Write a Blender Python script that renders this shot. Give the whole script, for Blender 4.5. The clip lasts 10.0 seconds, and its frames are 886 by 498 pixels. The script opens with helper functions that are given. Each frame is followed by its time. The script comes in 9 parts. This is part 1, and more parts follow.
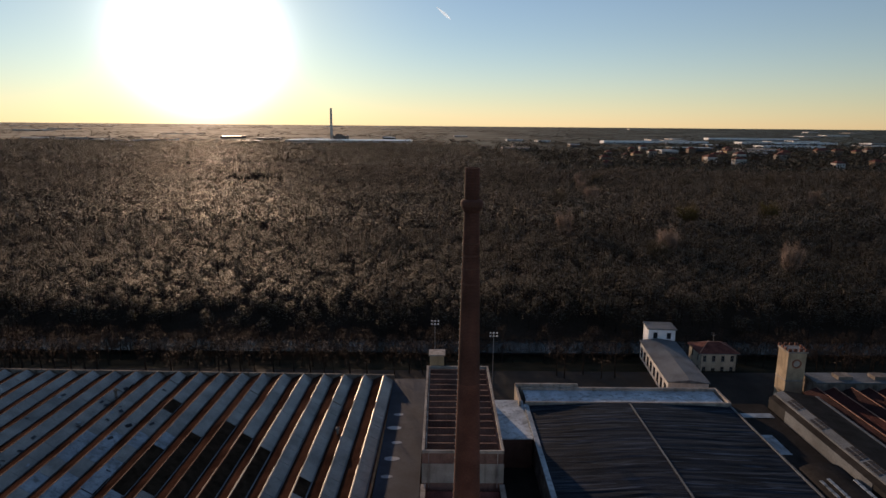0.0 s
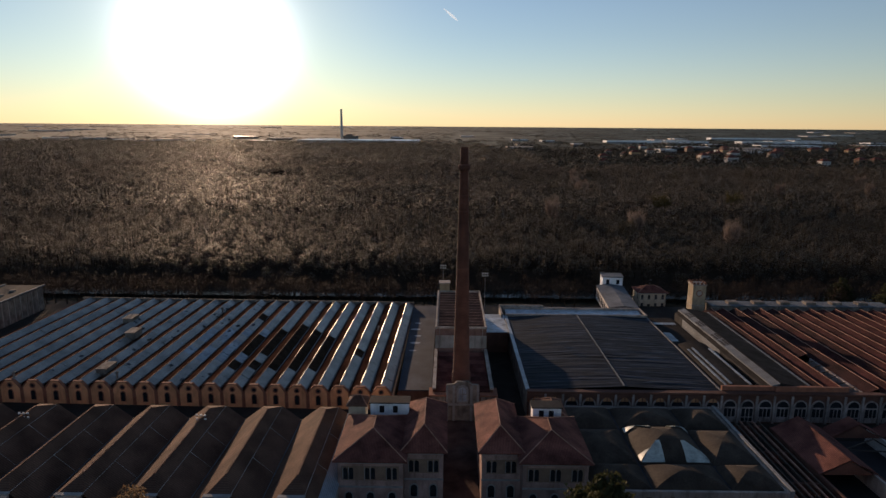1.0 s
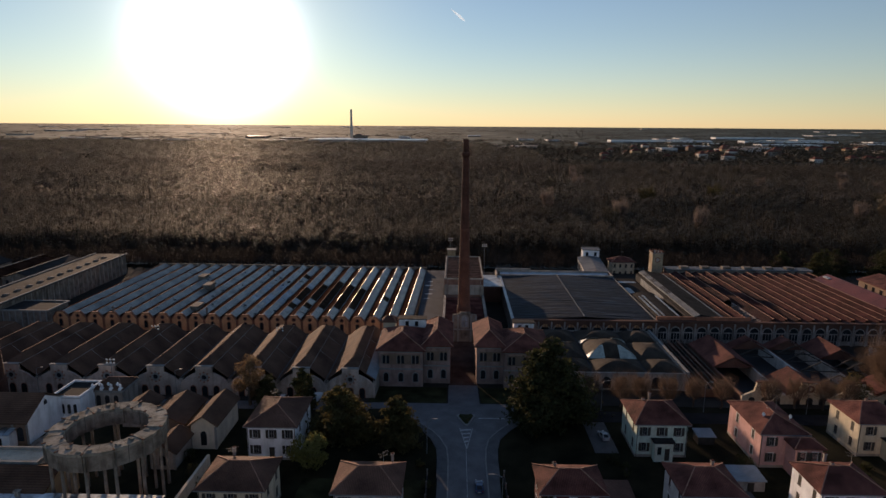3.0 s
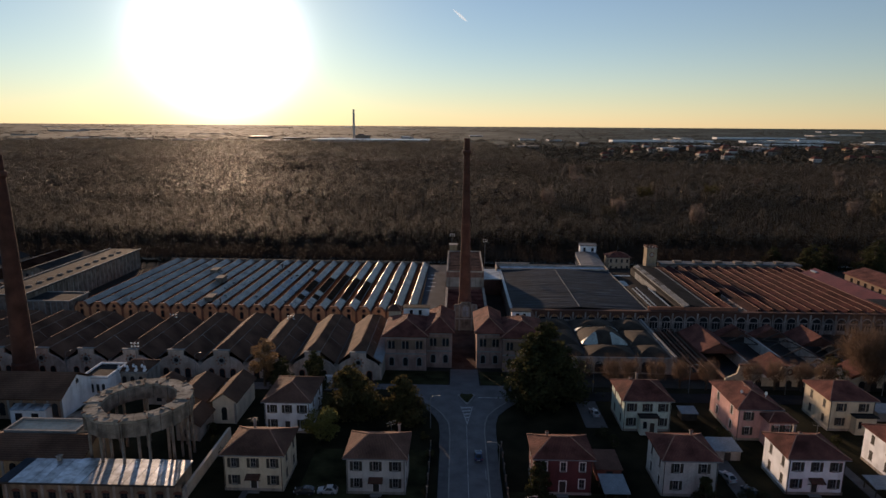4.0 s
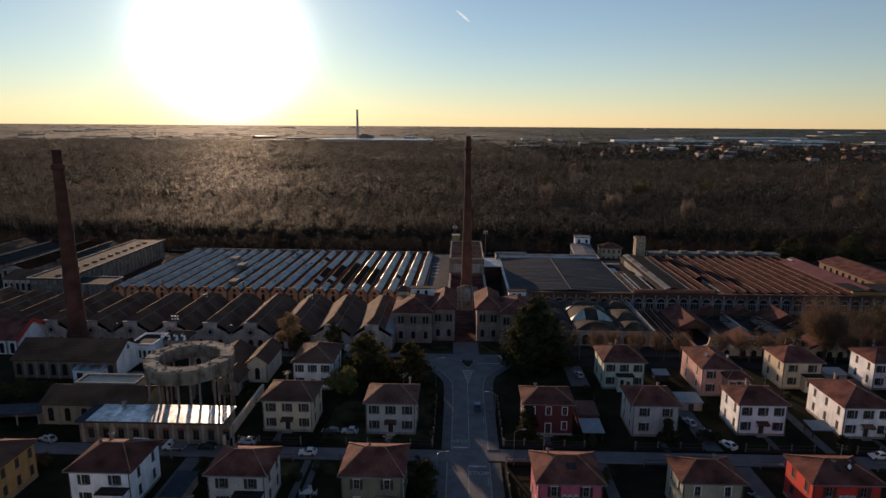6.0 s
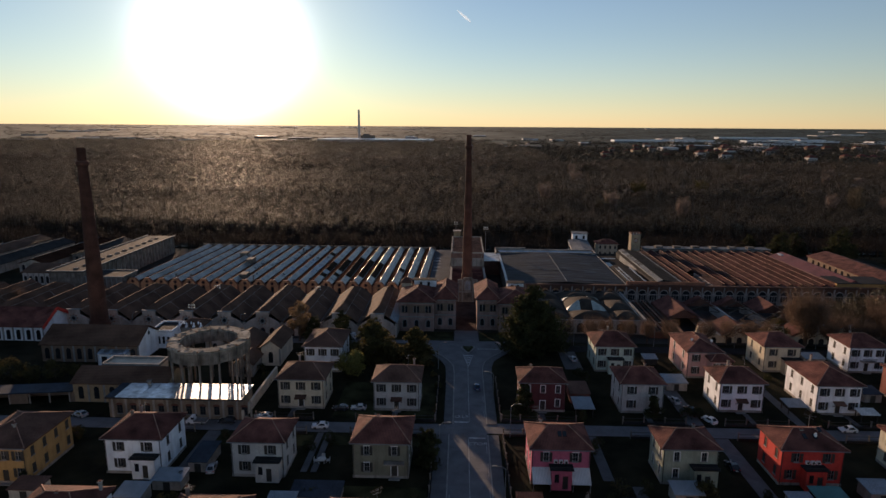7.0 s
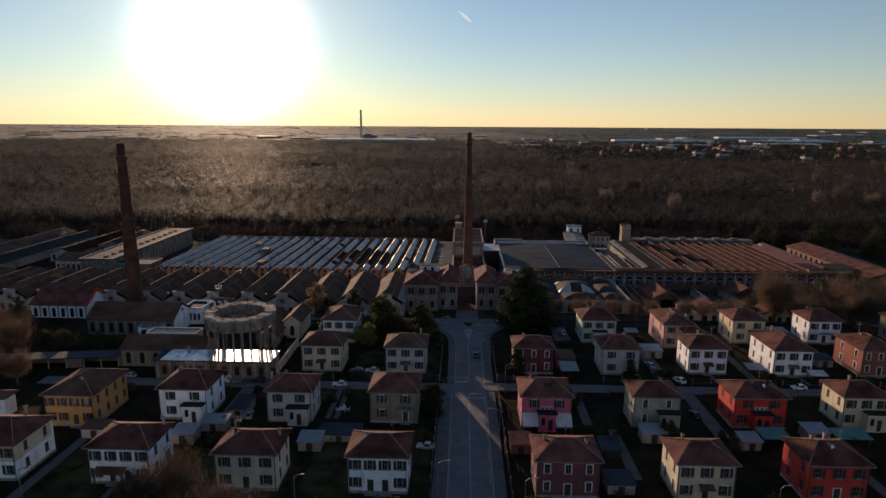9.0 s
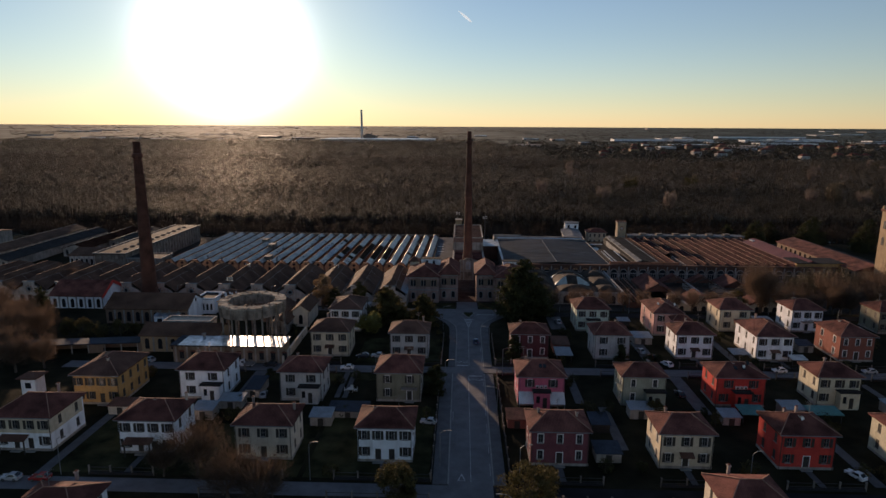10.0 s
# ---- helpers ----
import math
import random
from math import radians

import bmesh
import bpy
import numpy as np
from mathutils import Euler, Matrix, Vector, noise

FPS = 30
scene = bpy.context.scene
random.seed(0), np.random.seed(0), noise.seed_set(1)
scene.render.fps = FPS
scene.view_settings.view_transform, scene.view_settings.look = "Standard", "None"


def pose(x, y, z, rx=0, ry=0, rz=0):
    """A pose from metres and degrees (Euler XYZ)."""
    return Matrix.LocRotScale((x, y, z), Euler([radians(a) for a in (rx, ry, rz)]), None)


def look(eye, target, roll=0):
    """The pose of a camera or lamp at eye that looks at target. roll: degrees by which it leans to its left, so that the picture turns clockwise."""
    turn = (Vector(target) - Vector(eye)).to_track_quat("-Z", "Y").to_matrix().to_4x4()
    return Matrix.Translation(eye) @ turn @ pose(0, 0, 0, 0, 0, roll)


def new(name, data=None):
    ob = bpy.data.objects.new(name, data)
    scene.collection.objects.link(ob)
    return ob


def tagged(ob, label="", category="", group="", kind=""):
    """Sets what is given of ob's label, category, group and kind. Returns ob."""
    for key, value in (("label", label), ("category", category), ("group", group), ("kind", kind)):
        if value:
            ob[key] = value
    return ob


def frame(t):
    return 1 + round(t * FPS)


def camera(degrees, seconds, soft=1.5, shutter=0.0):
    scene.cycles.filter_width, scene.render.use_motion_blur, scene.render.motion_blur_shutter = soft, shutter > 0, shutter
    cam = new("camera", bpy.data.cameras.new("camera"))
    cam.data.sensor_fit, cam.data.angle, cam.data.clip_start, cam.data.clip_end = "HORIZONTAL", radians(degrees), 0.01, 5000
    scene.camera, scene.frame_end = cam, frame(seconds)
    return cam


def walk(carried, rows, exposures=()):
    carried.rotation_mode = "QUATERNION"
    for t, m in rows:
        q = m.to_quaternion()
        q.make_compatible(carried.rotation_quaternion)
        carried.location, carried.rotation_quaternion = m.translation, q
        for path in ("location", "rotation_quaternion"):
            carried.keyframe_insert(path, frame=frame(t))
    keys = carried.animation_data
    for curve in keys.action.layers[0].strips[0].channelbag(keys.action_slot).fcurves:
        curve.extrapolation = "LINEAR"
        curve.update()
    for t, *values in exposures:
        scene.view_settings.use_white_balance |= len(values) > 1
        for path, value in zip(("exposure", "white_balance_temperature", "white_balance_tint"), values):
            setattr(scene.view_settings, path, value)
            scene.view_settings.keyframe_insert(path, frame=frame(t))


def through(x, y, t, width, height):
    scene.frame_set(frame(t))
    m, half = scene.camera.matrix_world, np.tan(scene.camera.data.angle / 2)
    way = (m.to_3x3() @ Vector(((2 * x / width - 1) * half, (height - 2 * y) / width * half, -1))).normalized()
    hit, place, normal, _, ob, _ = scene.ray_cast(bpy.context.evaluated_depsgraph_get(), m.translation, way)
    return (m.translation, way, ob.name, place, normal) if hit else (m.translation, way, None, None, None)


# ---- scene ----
# the path: seconds, place, then yaw, pitch and roll in degrees
cam = camera(72.0, 10.0)
ROWS = [
    (0.0, -0.741, -1.815, 38.520, -0.233, -11.605, 0.510),
    (0.5, -0.787, -20.351, 38.442, -0.020, -11.604, 0.487),
    (1.0, -0.657, -39.240, 38.399, 0.413, -11.570, 0.446),
    (1.5, -0.378, -57.000, 38.160, 0.754, -11.606, 0.429),
    (1.6, -0.402, -60.500, 38.180, 0.784, -11.605, 0.428),
    (1.7, -0.427, -61.700, 38.200, 0.814, -11.604, 0.428),
    (2.0, -0.500, -63.623, 38.261, 0.905, -11.601, 0.426),
    (2.5, -0.463, -66.646, 38.230, 1.005, -11.595, 0.422),
    (4.0, -0.367, -75.798, 38.106, 1.266, -11.581, 0.407),
    (4.5, -0.341, -78.863, 38.054, 1.341, -11.577, 0.401),
    (5.0, -0.317, -81.927, 37.997, 1.410, -11.573, 0.395),
    (5.5, -0.295, -84.987, 37.935, 1.472, -11.570, 0.388),
    (7.0, -0.246, -94.099, 37.717, 1.622, -11.561, 0.366),
    (7.5, -0.234, -97.100, 37.634, 1.660, -11.558, 0.358),
    (8.0, -0.226, -100.076, 37.546, 1.691, -11.556, 0.350),
    (8.5, -0.220, -103.022, 37.452, 1.716, -11.554, 0.341),
    (9.0, -0.216, -105.936, 37.354, 1.735, -11.552, 0.332),
    (9.5, -0.215, -108.811, 37.250, 1.748, -11.551, 0.323),
    (10.0, -0.217, -111.646, 37.141, 1.755, -11.550, 0.313),
]
NODES = np.array(ROWS)
EVERY = [i / 10 for i in range(0, 21)] + [2.5 + i / 2 for i in range(0, 16)]


def on_path(t):
    x, y, z, yaw, pitch, roll = [float(np.interp(t, NODES[:, 0], NODES[:, k])) for k in range(1, 7)]
    a, b = radians(yaw), radians(pitch)
    ahead = Vector((-math.sin(a) * math.cos(b), math.cos(a) * math.cos(b), math.sin(b)))
    eye = Vector((x, y, z))
    return look(eye, eye + ahead, roll)


walk(cam, [(t, on_path(t)) for t in EVERY], [(0.0, 0.28, 5760, 20), (10.0, 0.28, 5760, 20)])

# ---- world, sun, exposure ----
SUN_AZ, SUN_EL = 20.6, 6.9      # degrees to the left of +y, and above the horizon
SUN_DIR = Vector((-math.sin(radians(SUN_AZ)) * math.cos(radians(SUN_EL)), math.cos(radians(SUN_AZ)) * math.cos(radians(SUN_EL)), math.sin(radians(SUN_EL))))
scene.view_settings.exposure = 0.0
world = bpy.data.worlds.new("dusk_sky")
scene.world = world
world.use_nodes = True
wn, wl = world.node_tree.nodes, world.node_tree.links
wn.clear()
sky = wn.new("ShaderNodeTexSky")
sky.sky_type = "NISHITA"
sky.sun_disc = False
sky.sun_elevation, sky.sun_rotation = radians(SUN_EL), radians(-SUN_AZ)
sky.air_density, sky.dust_density, sky.ozone_density, sky.altitude = 1.0, 0.0, 1.5, 100
pale = wn.new("ShaderNodeHueSaturation")      # thin haze takes some colour out of the sky
pale.inputs["Saturation"].default_value = 0.88
wl.new(sky.outputs[0], pale.inputs["Color"])
# bright aureole round the low sun
way = wn.new("ShaderNodeTexCoord")
dot = wn.new("ShaderNodeVectorMath")
dot.operation = "DOT_PRODUCT"
dot.inputs[1].default_value = SUN_DIR
wl.new(way.outputs["Generated"], dot.inputs[0])
glow = None
for power, colour in ((420.0, (62.0, 57.0, 48.0)), (42.0, (3.8, 3.2, 1.1))):
    top = wn.new("ShaderNodeMath")
    top.operation = "MAXIMUM"
    top.inputs[1].default_value = 0.0
    wl.new(dot.outputs["Value"], top.inputs[0])
    lobe = wn.new("ShaderNodeMath")
    lobe.operation = "POWER"
    lobe.inputs[1].default_value = power
    wl.new(top.outputs[0], lobe.inputs[0])
    tint = wn.new("ShaderNodeVectorMath")
    tint.operation = "SCALE"
    tint.inputs[0].default_value = colour
    wl.new(lobe.outputs[0], tint.inputs["Scale"])
    add = wn.new("ShaderNodeVectorMath")
    add.operation = "ADD"
    wl.new(glow.outputs[0] if glow else pale.outputs[0], add.inputs[0])
    wl.new(tint.outputs[0], add.inputs[1])
    glow = add
back = wn.new("ShaderNodeBackground")
back.inputs["Strength"].default_value = 0.092
wl.new(glow.outputs[0], back.inputs["Color"])
wo = wn.new("ShaderNodeOutputWorld")
wl.new(back.outputs[0], wo.inputs["Surface"])

lamp = bpy.data.lights.new("sun", "SUN")
lamp.energy, lamp.angle, lamp.color = 5.0, radians(0.6), (1.0, 0.66, 0.36)
sun = new("sun", lamp)
sun.matrix_world = look(SUN_DIR * 100, (0, 0, 0))


# ---- materials ----
def material(name, color, rough=0.8, vary=0.25, scale=2.0, fine=14.0, bump=0.15, metal=0.0, second=None, stripes=0.0, stripe_axis="X", stain=0.0, spec=0.22, per_object=0.0, streak=None):
    """Two noises for patches and grain, optional ribs, and streaky stains."""
    m = bpy.data.materials.new(name)
    m.use_nodes = True
    n, l = m.node_tree.nodes, m.node_tree.links
    p = n["Principled BSDF"]
    p.inputs["Roughness"].default_value = rough
    p.inputs["Metallic"].default_value = metal
    p.inputs["Specular IOR Level"].default_value = spec
    co = n.new("ShaderNodeTexCoord")
    geo = n.new("ShaderNodeNewGeometry")
    big = n.new("ShaderNodeTexNoise")
    big.inputs["Scale"].default_value, big.inputs["Detail"].default_value = scale, 6.0
    small = n.new("ShaderNodeTexNoise")
    small.inputs["Scale"].default_value, small.inputs["Detail"].default_value = fine, 4.0
    l.new(geo.outputs["Position"], big.inputs["Vector"])
    l.new(geo.outputs["Position"], small.inputs["Vector"])
    ramp = n.new("ShaderNodeValToRGB")
    ramp.color_ramp.elements[0].position, ramp.color_ramp.elements[1].position = 0.32, 0.68
    c = Vector(color[:3])
    d = Vector(second[:3]) if second else c * (1 + vary)
    e = c * (1 - vary)
    ramp.color_ramp.elements[0].color, ramp.color_ramp.elements[1].color = (*e, 1), (*d, 1)
    l.new(big.outputs["Fac"], ramp.inputs["Fac"])
    mix = n.new("ShaderNodeMix")
    mix.data_type, mix.blend_type = "RGBA", "OVERLAY"
    mix.inputs["Factor"].default_value = 0.45
    l.new(ramp.outputs["Color"], mix.inputs["A"])
    l.new(small.outputs["Fac"], mix.inputs["B"])
    out = mix.outputs["Result"]
    if stain:
        st = n.new("ShaderNodeTexNoise")
        st.inputs["Scale"].default_value, st.inputs["Detail"].default_value = 1.0, 5.0
        mp = n.new("ShaderNodeMapping")
        mp.inputs["Scale"].default_value = (1.6, 1.6, 0.25)
        l.new(geo.outputs["Position"], mp.inputs["Vector"])
        l.new(mp.outputs["Vector"], st.inputs["Vector"])
        r2 = n.new("ShaderNodeValToRGB")
        r2.color_ramp.elements[0].position, r2.color_ramp.elements[1].position = 0.5, 0.72
        r2.color_ramp.elements[0].color, r2.color_ramp.elements[1].color = (0, 0, 0, 1), (stain, stain, stain, 1)
        l.new(st.outputs["Fac"], r2.inputs["Fac"])
        m2 = n.new("ShaderNodeMix")
        m2.data_type = "RGBA"
        l.new(r2.outputs["Color"], m2.inputs["Factor"])
        l.new(out, m2.inputs["A"])
        m2.inputs["B"].default_value = (c[0] * 0.35, c[1] * 0.33, c[2] * 0.3, 1)
        out = m2.outputs["Result"]
    if streak:
        # pale uneven streaks across the fall of the roof
        mp = n.new("ShaderNodeMapping")
        mp.inputs["Scale"].default_value = (0.16, 2.6, 1.0)
        bend = n.new("ShaderNodeTexNoise")
        bend.inputs["Scale"].default_value, bend.inputs["Detail"].default_value, bend.inputs["Distortion"].default_value = 1.0, 7.0, 1.2
        cut = n.new("ShaderNodeMapRange")
        cut.inputs["From Min"].default_value, cut.inputs["From Max"].default_value = 0.52, 0.72
        m4 = n.new("ShaderNodeMix")
        m4.data_type = "RGBA"
        m4.inputs["B"].default_value = (*streak, 1)
        l.new(geo.outputs["Position"], mp.inputs["Vector"])
        l.new(mp.outputs["Vector"], bend.inputs["Vector"])
        l.new(bend.outputs["Fac"], cut.inputs["Value"])
        l.new(cut.outputs["Result"], m4.inputs["Factor"])
        l.new(out, m4.inputs["A"])
        out = m4.outputs["Result"]
    if per_object:
        info = n.new("ShaderNodeObjectInfo")
        hsv = n.new("ShaderNodeHueSaturation")
        mr = n.new("ShaderNodeMapRange")
        mr.inputs["To Min"].default_value, mr.inputs["To Max"].default_value = 1 - per_object, 1 + per_object
        l.new(info.outputs["Random"], mr.inputs["Value"])
        l.new(mr.outputs["Result"], hsv.inputs["Value"])
        l.new(out, hsv.inputs["Color"])
        out = hsv.outputs["Color"]
    l.new(out, p.inputs["Base Color"])
    bp = n.new("ShaderNodeBump")
    bp.inputs["Strength"].default_value, bp.inputs["Distance"].default_value = bump, 0.05
    height = small.outputs["Fac"]
    if stripes:
        wv = n.new("ShaderNodeTexWave")
        wv.bands_direction = stripe_axis
        wv.inputs["Scale"].default_value = stripes
        wv.inputs["Distortion"].default_value = 0.6
        l.new(geo.outputs["Position"], wv.inputs["Vector"])
        ad = n.new("ShaderNodeMath")
        ad.operation = "ADD"
        l.new(small.outputs["Fac"], ad.inputs[0])
        l.new(wv.outputs["Fac"], ad.inputs[1])
        height = ad.outputs[0]
        m3 = n.new("ShaderNodeMix")
        m3.data_type, m3.blend_type = "RGBA", "MULTIPLY"
        m3.inputs["Factor"].default_value = 0.35
        l.new(out, m3.inputs["A"])
        l.new(wv.outputs["Color"], m3.inputs["B"])
        l.new(m3.outputs["Result"], p.inputs["Base Color"])
    l.new(height, bp.inputs["Height"])
    l.new(bp.outputs["Normal"], p.inputs["Normal"])
    return m


def plaster(name, color):
    return material(name, color, 0.9, 0.12, 0.8, 9.0, 0.1, stain=0.35)


M = {}
M["grass"] = material("winter_grass", (0.014, 0.015, 0.009), 0.97, 0.45, 0.25, 6.0, 0.6, second=(0.03, 0.027, 0.015), spec=0.05)
M["lawn"] = material("garden_lawn", (0.022, 0.024, 0.012), 0.97, 0.5, 0.35, 8.0, 0.5, second=(0.055, 0.055, 0.025), spec=0.05)
M["asphalt"] = material("worn_asphalt", (0.135, 0.133, 0.14), 0.78, 0.2, 0.5, 20.0, 0.15, stain=0.2)
M["paving"] = material("pavement_slabs", (0.1, 0.1, 0.105), 0.85, 0.2, 0.8, 18.0, 0.2)
M["kerb"] = material("kerb_stone", (0.24, 0.235, 0.225), 0.88, 0.2, 1.2, 20.0, 0.15)
M["paint"] = material("road_paint", (0.4, 0.4, 0.4), 0.8, 0.35, 1.5, 30.0, 0.05, stain=0.7)
# pale blue-green plain: the far haze is put into this colour
M["fields"] = material("hazy_far_fields", (0.065, 0.085, 0.078), 0.95, 0.5, 0.006, 0.05, 0.0, second=(0.11, 0.14, 0.125), spec=0.02)
# near-black asphalt with the street's shade put into its colour
M["shade_asphalt"] = material("shade_dark_asphalt", (0.022, 0.022, 0.024), 0.9, 0.3, 0.4, 16.0, 0.2, spec=0.05)
M["gravel"] = material("yard_gravel", (0.028, 0.024, 0.02), 0.95, 0.3, 0.4, 16.0, 0.4)
M["forest_floor"] = material("leaf_litter", (0.035, 0.027, 0.02), 1.0, 0.35, 0.05, 2.0, 0.4, spec=0.0)
M["water"] = material("river_water", (0.02, 0.022, 0.02), 0.16, 0.1, 0.3, 2.0, 0.1, spec=0.3)
M["tile_red"] = material("terracotta_roof_tiles", (0.128, 0.05, 0.041), 0.9, 0.45, 0.5, 7.0, 0.5, second=(0.212, 0.086, 0.067), spec=0.1, stripes=1.9, stripe_axis="X", per_object=0.18)
M["tile_old"] = material("weathered_roof_tiles", (0.14, 0.075, 0.055), 0.9, 0.4, 0.35, 6.0, 0.5, second=(0.2, 0.11, 0.08), spec=0.1, stripes=1.9, stripe_axis="Y", per_object=0.12)
M["tile_red_side"] = material("terracotta_side_tiles", (0.128, 0.05, 0.041), 0.9, 0.45, 0.5, 7.0, 0.5, second=(0.212, 0.086, 0.067), spec=0.1, stripes=1.9, stripe_axis="Y", per_object=0.18)
M["tile_old_front"] = material("weathered_front_tiles", (0.14, 0.075, 0.055), 0.9, 0.4, 0.35, 6.0, 0.5, second=(0.2, 0.11, 0.08), spec=0.1, stripes=1.9, stripe_axis="X", per_object=0.12)
M["tile_dark"] = material("dark_cement_tiles", (0.12, 0.07, 0.048), 0.92, 0.35, 0.3, 6.0, 0.4, second=(0.17, 0.1, 0.068), spec=0.08, stripes=1.2, stripe_axis="Y")
M["tile_shed"] = material("sooty_shed_tiles", (0.042, 0.021, 0.015), 0.92, 0.45, 0.3, 6.0, 0.4, second=(0.075, 0.038, 0.025), stripes=1.2, stripe_axis="Y", spec=0.0)
M["tile_rust"] = material("rusty_shed_tiles", (0.058, 0.02, 0.018), 0.94, 0.4, 0.3, 6.0, 0.5, second=(0.098, 0.034, 0.03), stripes=1.4, stripe_axis="Y", spec=0.08)
M["tile_rust_dark"] = material("dark_rusty_tiles", (0.032, 0.016, 0.016), 0.94, 0.5, 0.3, 6.0, 0.5, second=(0.062, 0.026, 0.024), stripes=1.4, stripe_axis="Y", spec=0.08)
# pale panels: some of the sky's reflection is put into the base colour
M["glazing"] = material("pale_roof_glazing", (0.27, 0.262, 0.235), 0.34, 0.4, 0.35, 5.0, 0.15, spec=0.5, stripes=1.6, stripe_axis="Y", per_object=0.1)
M["sheet"] = material("fibre_cement_sheet", (0.13, 0.145, 0.16), 0.7, 0.3, 0.4, 5.0, 0.3, stripes=2.4, stripe_axis="Y")
M["sheet_old"] = material("mossy_cement_sheet", (0.06, 0.07, 0.08), 0.85, 0.35, 0.4, 5.0, 0.3, stripes=2.4, stripe_axis="Y", spec=0.1)
M["flat_roof"] = material("bitumen_membrane", (0.04, 0.049, 0.066), 0.7, 0.3, 0.3, 6.0, 0.2, stain=0.3, spec=0.05)
M["hall_roof"] = material("hall_roof_membrane", (0.008, 0.012, 0.02), 0.6, 0.45, 0.25, 5.0, 0.5, spec=0.05, streak=(0.05, 0.067, 0.098))
M["court_roof"] = material("dull_dark_roofing", (0.024, 0.022, 0.021), 0.85, 0.4, 0.4, 6.0, 0.3, stain=0.4, spec=0.04)
M["tar_roof"] = material("tarred_flat_roof", (0.03, 0.03, 0.031), 0.85, 0.3, 0.4, 6.0, 0.2, stain=0.3, spec=0.06)
# pale bluish roofing with darker patches, in two strengths
M["pale_blue"] = material("pale_blue_roofing", (0.28, 0.32, 0.36), 0.4, 0.3, 0.5, 5.0, 0.1, stain=0.85)
M["pale_blue_bright"] = material("bright_pale_blue_roofing", (0.42, 0.47, 0.52), 0.45, 0.3, 0.5, 5.0, 0.1, stain=0.9)
M["brick"] = material("chimney_brick", (0.165, 0.07, 0.048), 0.88, 0.25, 0.5, 12.0, 0.4, stripes=3.0, stripe_axis="Z")
# darker brick: soot, plus backlit shade put into its colour
M["soot_shade_brick"] = material("soot_and_shade_brick", (0.105, 0.048, 0.034), 0.9, 0.35, 0.5, 12.0, 0.4, stripes=3.0, stripe_axis="Z")
M["old_pink"] = material("faded_pink_plaster", (0.21, 0.125, 0.1), 0.92, 0.3, 0.6, 9.0, 0.3, stain=0.6, spec=0.1)
M["pale_stone"] = material("pale_dressed_stone", (0.33, 0.28, 0.255), 0.9, 0.4, 0.8, 9.0, 0.2, stain=0.75, spec=0.1)
M["gable_plaster"] = material("dirty_pink_plaster", (0.45, 0.37, 0.315), 0.92, 0.3, 0.5, 9.0, 0.2, stain=0.6, spec=0.1)
M["brick_dark"] = material("sooty_brick", (0.11, 0.055, 0.04), 0.9, 0.25, 0.6, 12.0, 0.4)
M["terracotta"] = material("orange_plaster", (0.7, 0.36, 0.17), 0.9, 0.18, 0.6, 9.0, 0.15, stain=0.45)
M["orange_trim"] = material("brick_trim", (0.26, 0.115, 0.07), 0.9, 0.2, 1.0, 10.0, 0.2)
M["stone"] = material("grey_stone_plaster", (0.32, 0.285, 0.25), 0.92, 0.3, 0.5, 9.0, 0.2, stain=0.65, spec=0.1)
M["concrete"] = material("weathered_concrete", (0.19, 0.165, 0.14), 0.92, 0.45, 0.9, 9.0, 0.5, stain=0.85, spec=0.1)
M["dark"] = material("dark_opening", (0.02, 0.02, 0.022), 0.6, 0.2, 1.0, 8.0, 0.05)
M["glass"] = material("window_glass", (0.02, 0.022, 0.026), 0.12, 0.2, 1.0, 4.0, 0.02, spec=0.5)
M["wood_dark"] = material("dark_shutter_paint", (0.045, 0.04, 0.035), 0.6, 0.2, 2.0, 14.0, 0.1)
M["frame_white"] = material("white_frame_paint", (0.7, 0.69, 0.66), 0.6, 0.1, 2.0, 14.0, 0.05)
M["frame_grey"] = material("weathered_frame_paint", (0.22, 0.21, 0.2), 0.7, 0.2, 2.0, 14.0, 0.05)
M["cap"] = material("ridge_tile_caps", (0.31, 0.18, 0.13), 0.9, 0.3, 1.5, 10.0, 0.3, spec=0.1)
M["metal"] = material("galvanised_metal", (0.2, 0.205, 0.21), 0.6, 0.2, 1.0, 12.0, 0.05, metal=0.4)
M["flashing"] = material("ridge_glint_metal", (0.3, 0.28, 0.25), 0.5, 0.4, 1.2, 9.0, 0.3, metal=0.6)
M["stem"] = material("dark_tree_stems", (0.03, 0.024, 0.02), 1.0, 0.3, 0.3, 4.0, 0.0, spec=0.0)
M["bark"] = material("tree_bark", (0.085, 0.065, 0.05), 0.95, 0.3, 2.0, 14.0, 0.5)


for nm, col, ro in (("shed_pale", (0.27, 0.31, 0.35), 0.6), ("shed_teal", (0.1, 0.25, 0.24), 0.6), ("canvas", (0.72, 0.72, 0.7), 0.8)):
    M[nm] = material(nm, col, ro, 0.15, 0.8, 8.0, 0.1, stripes=2.0)


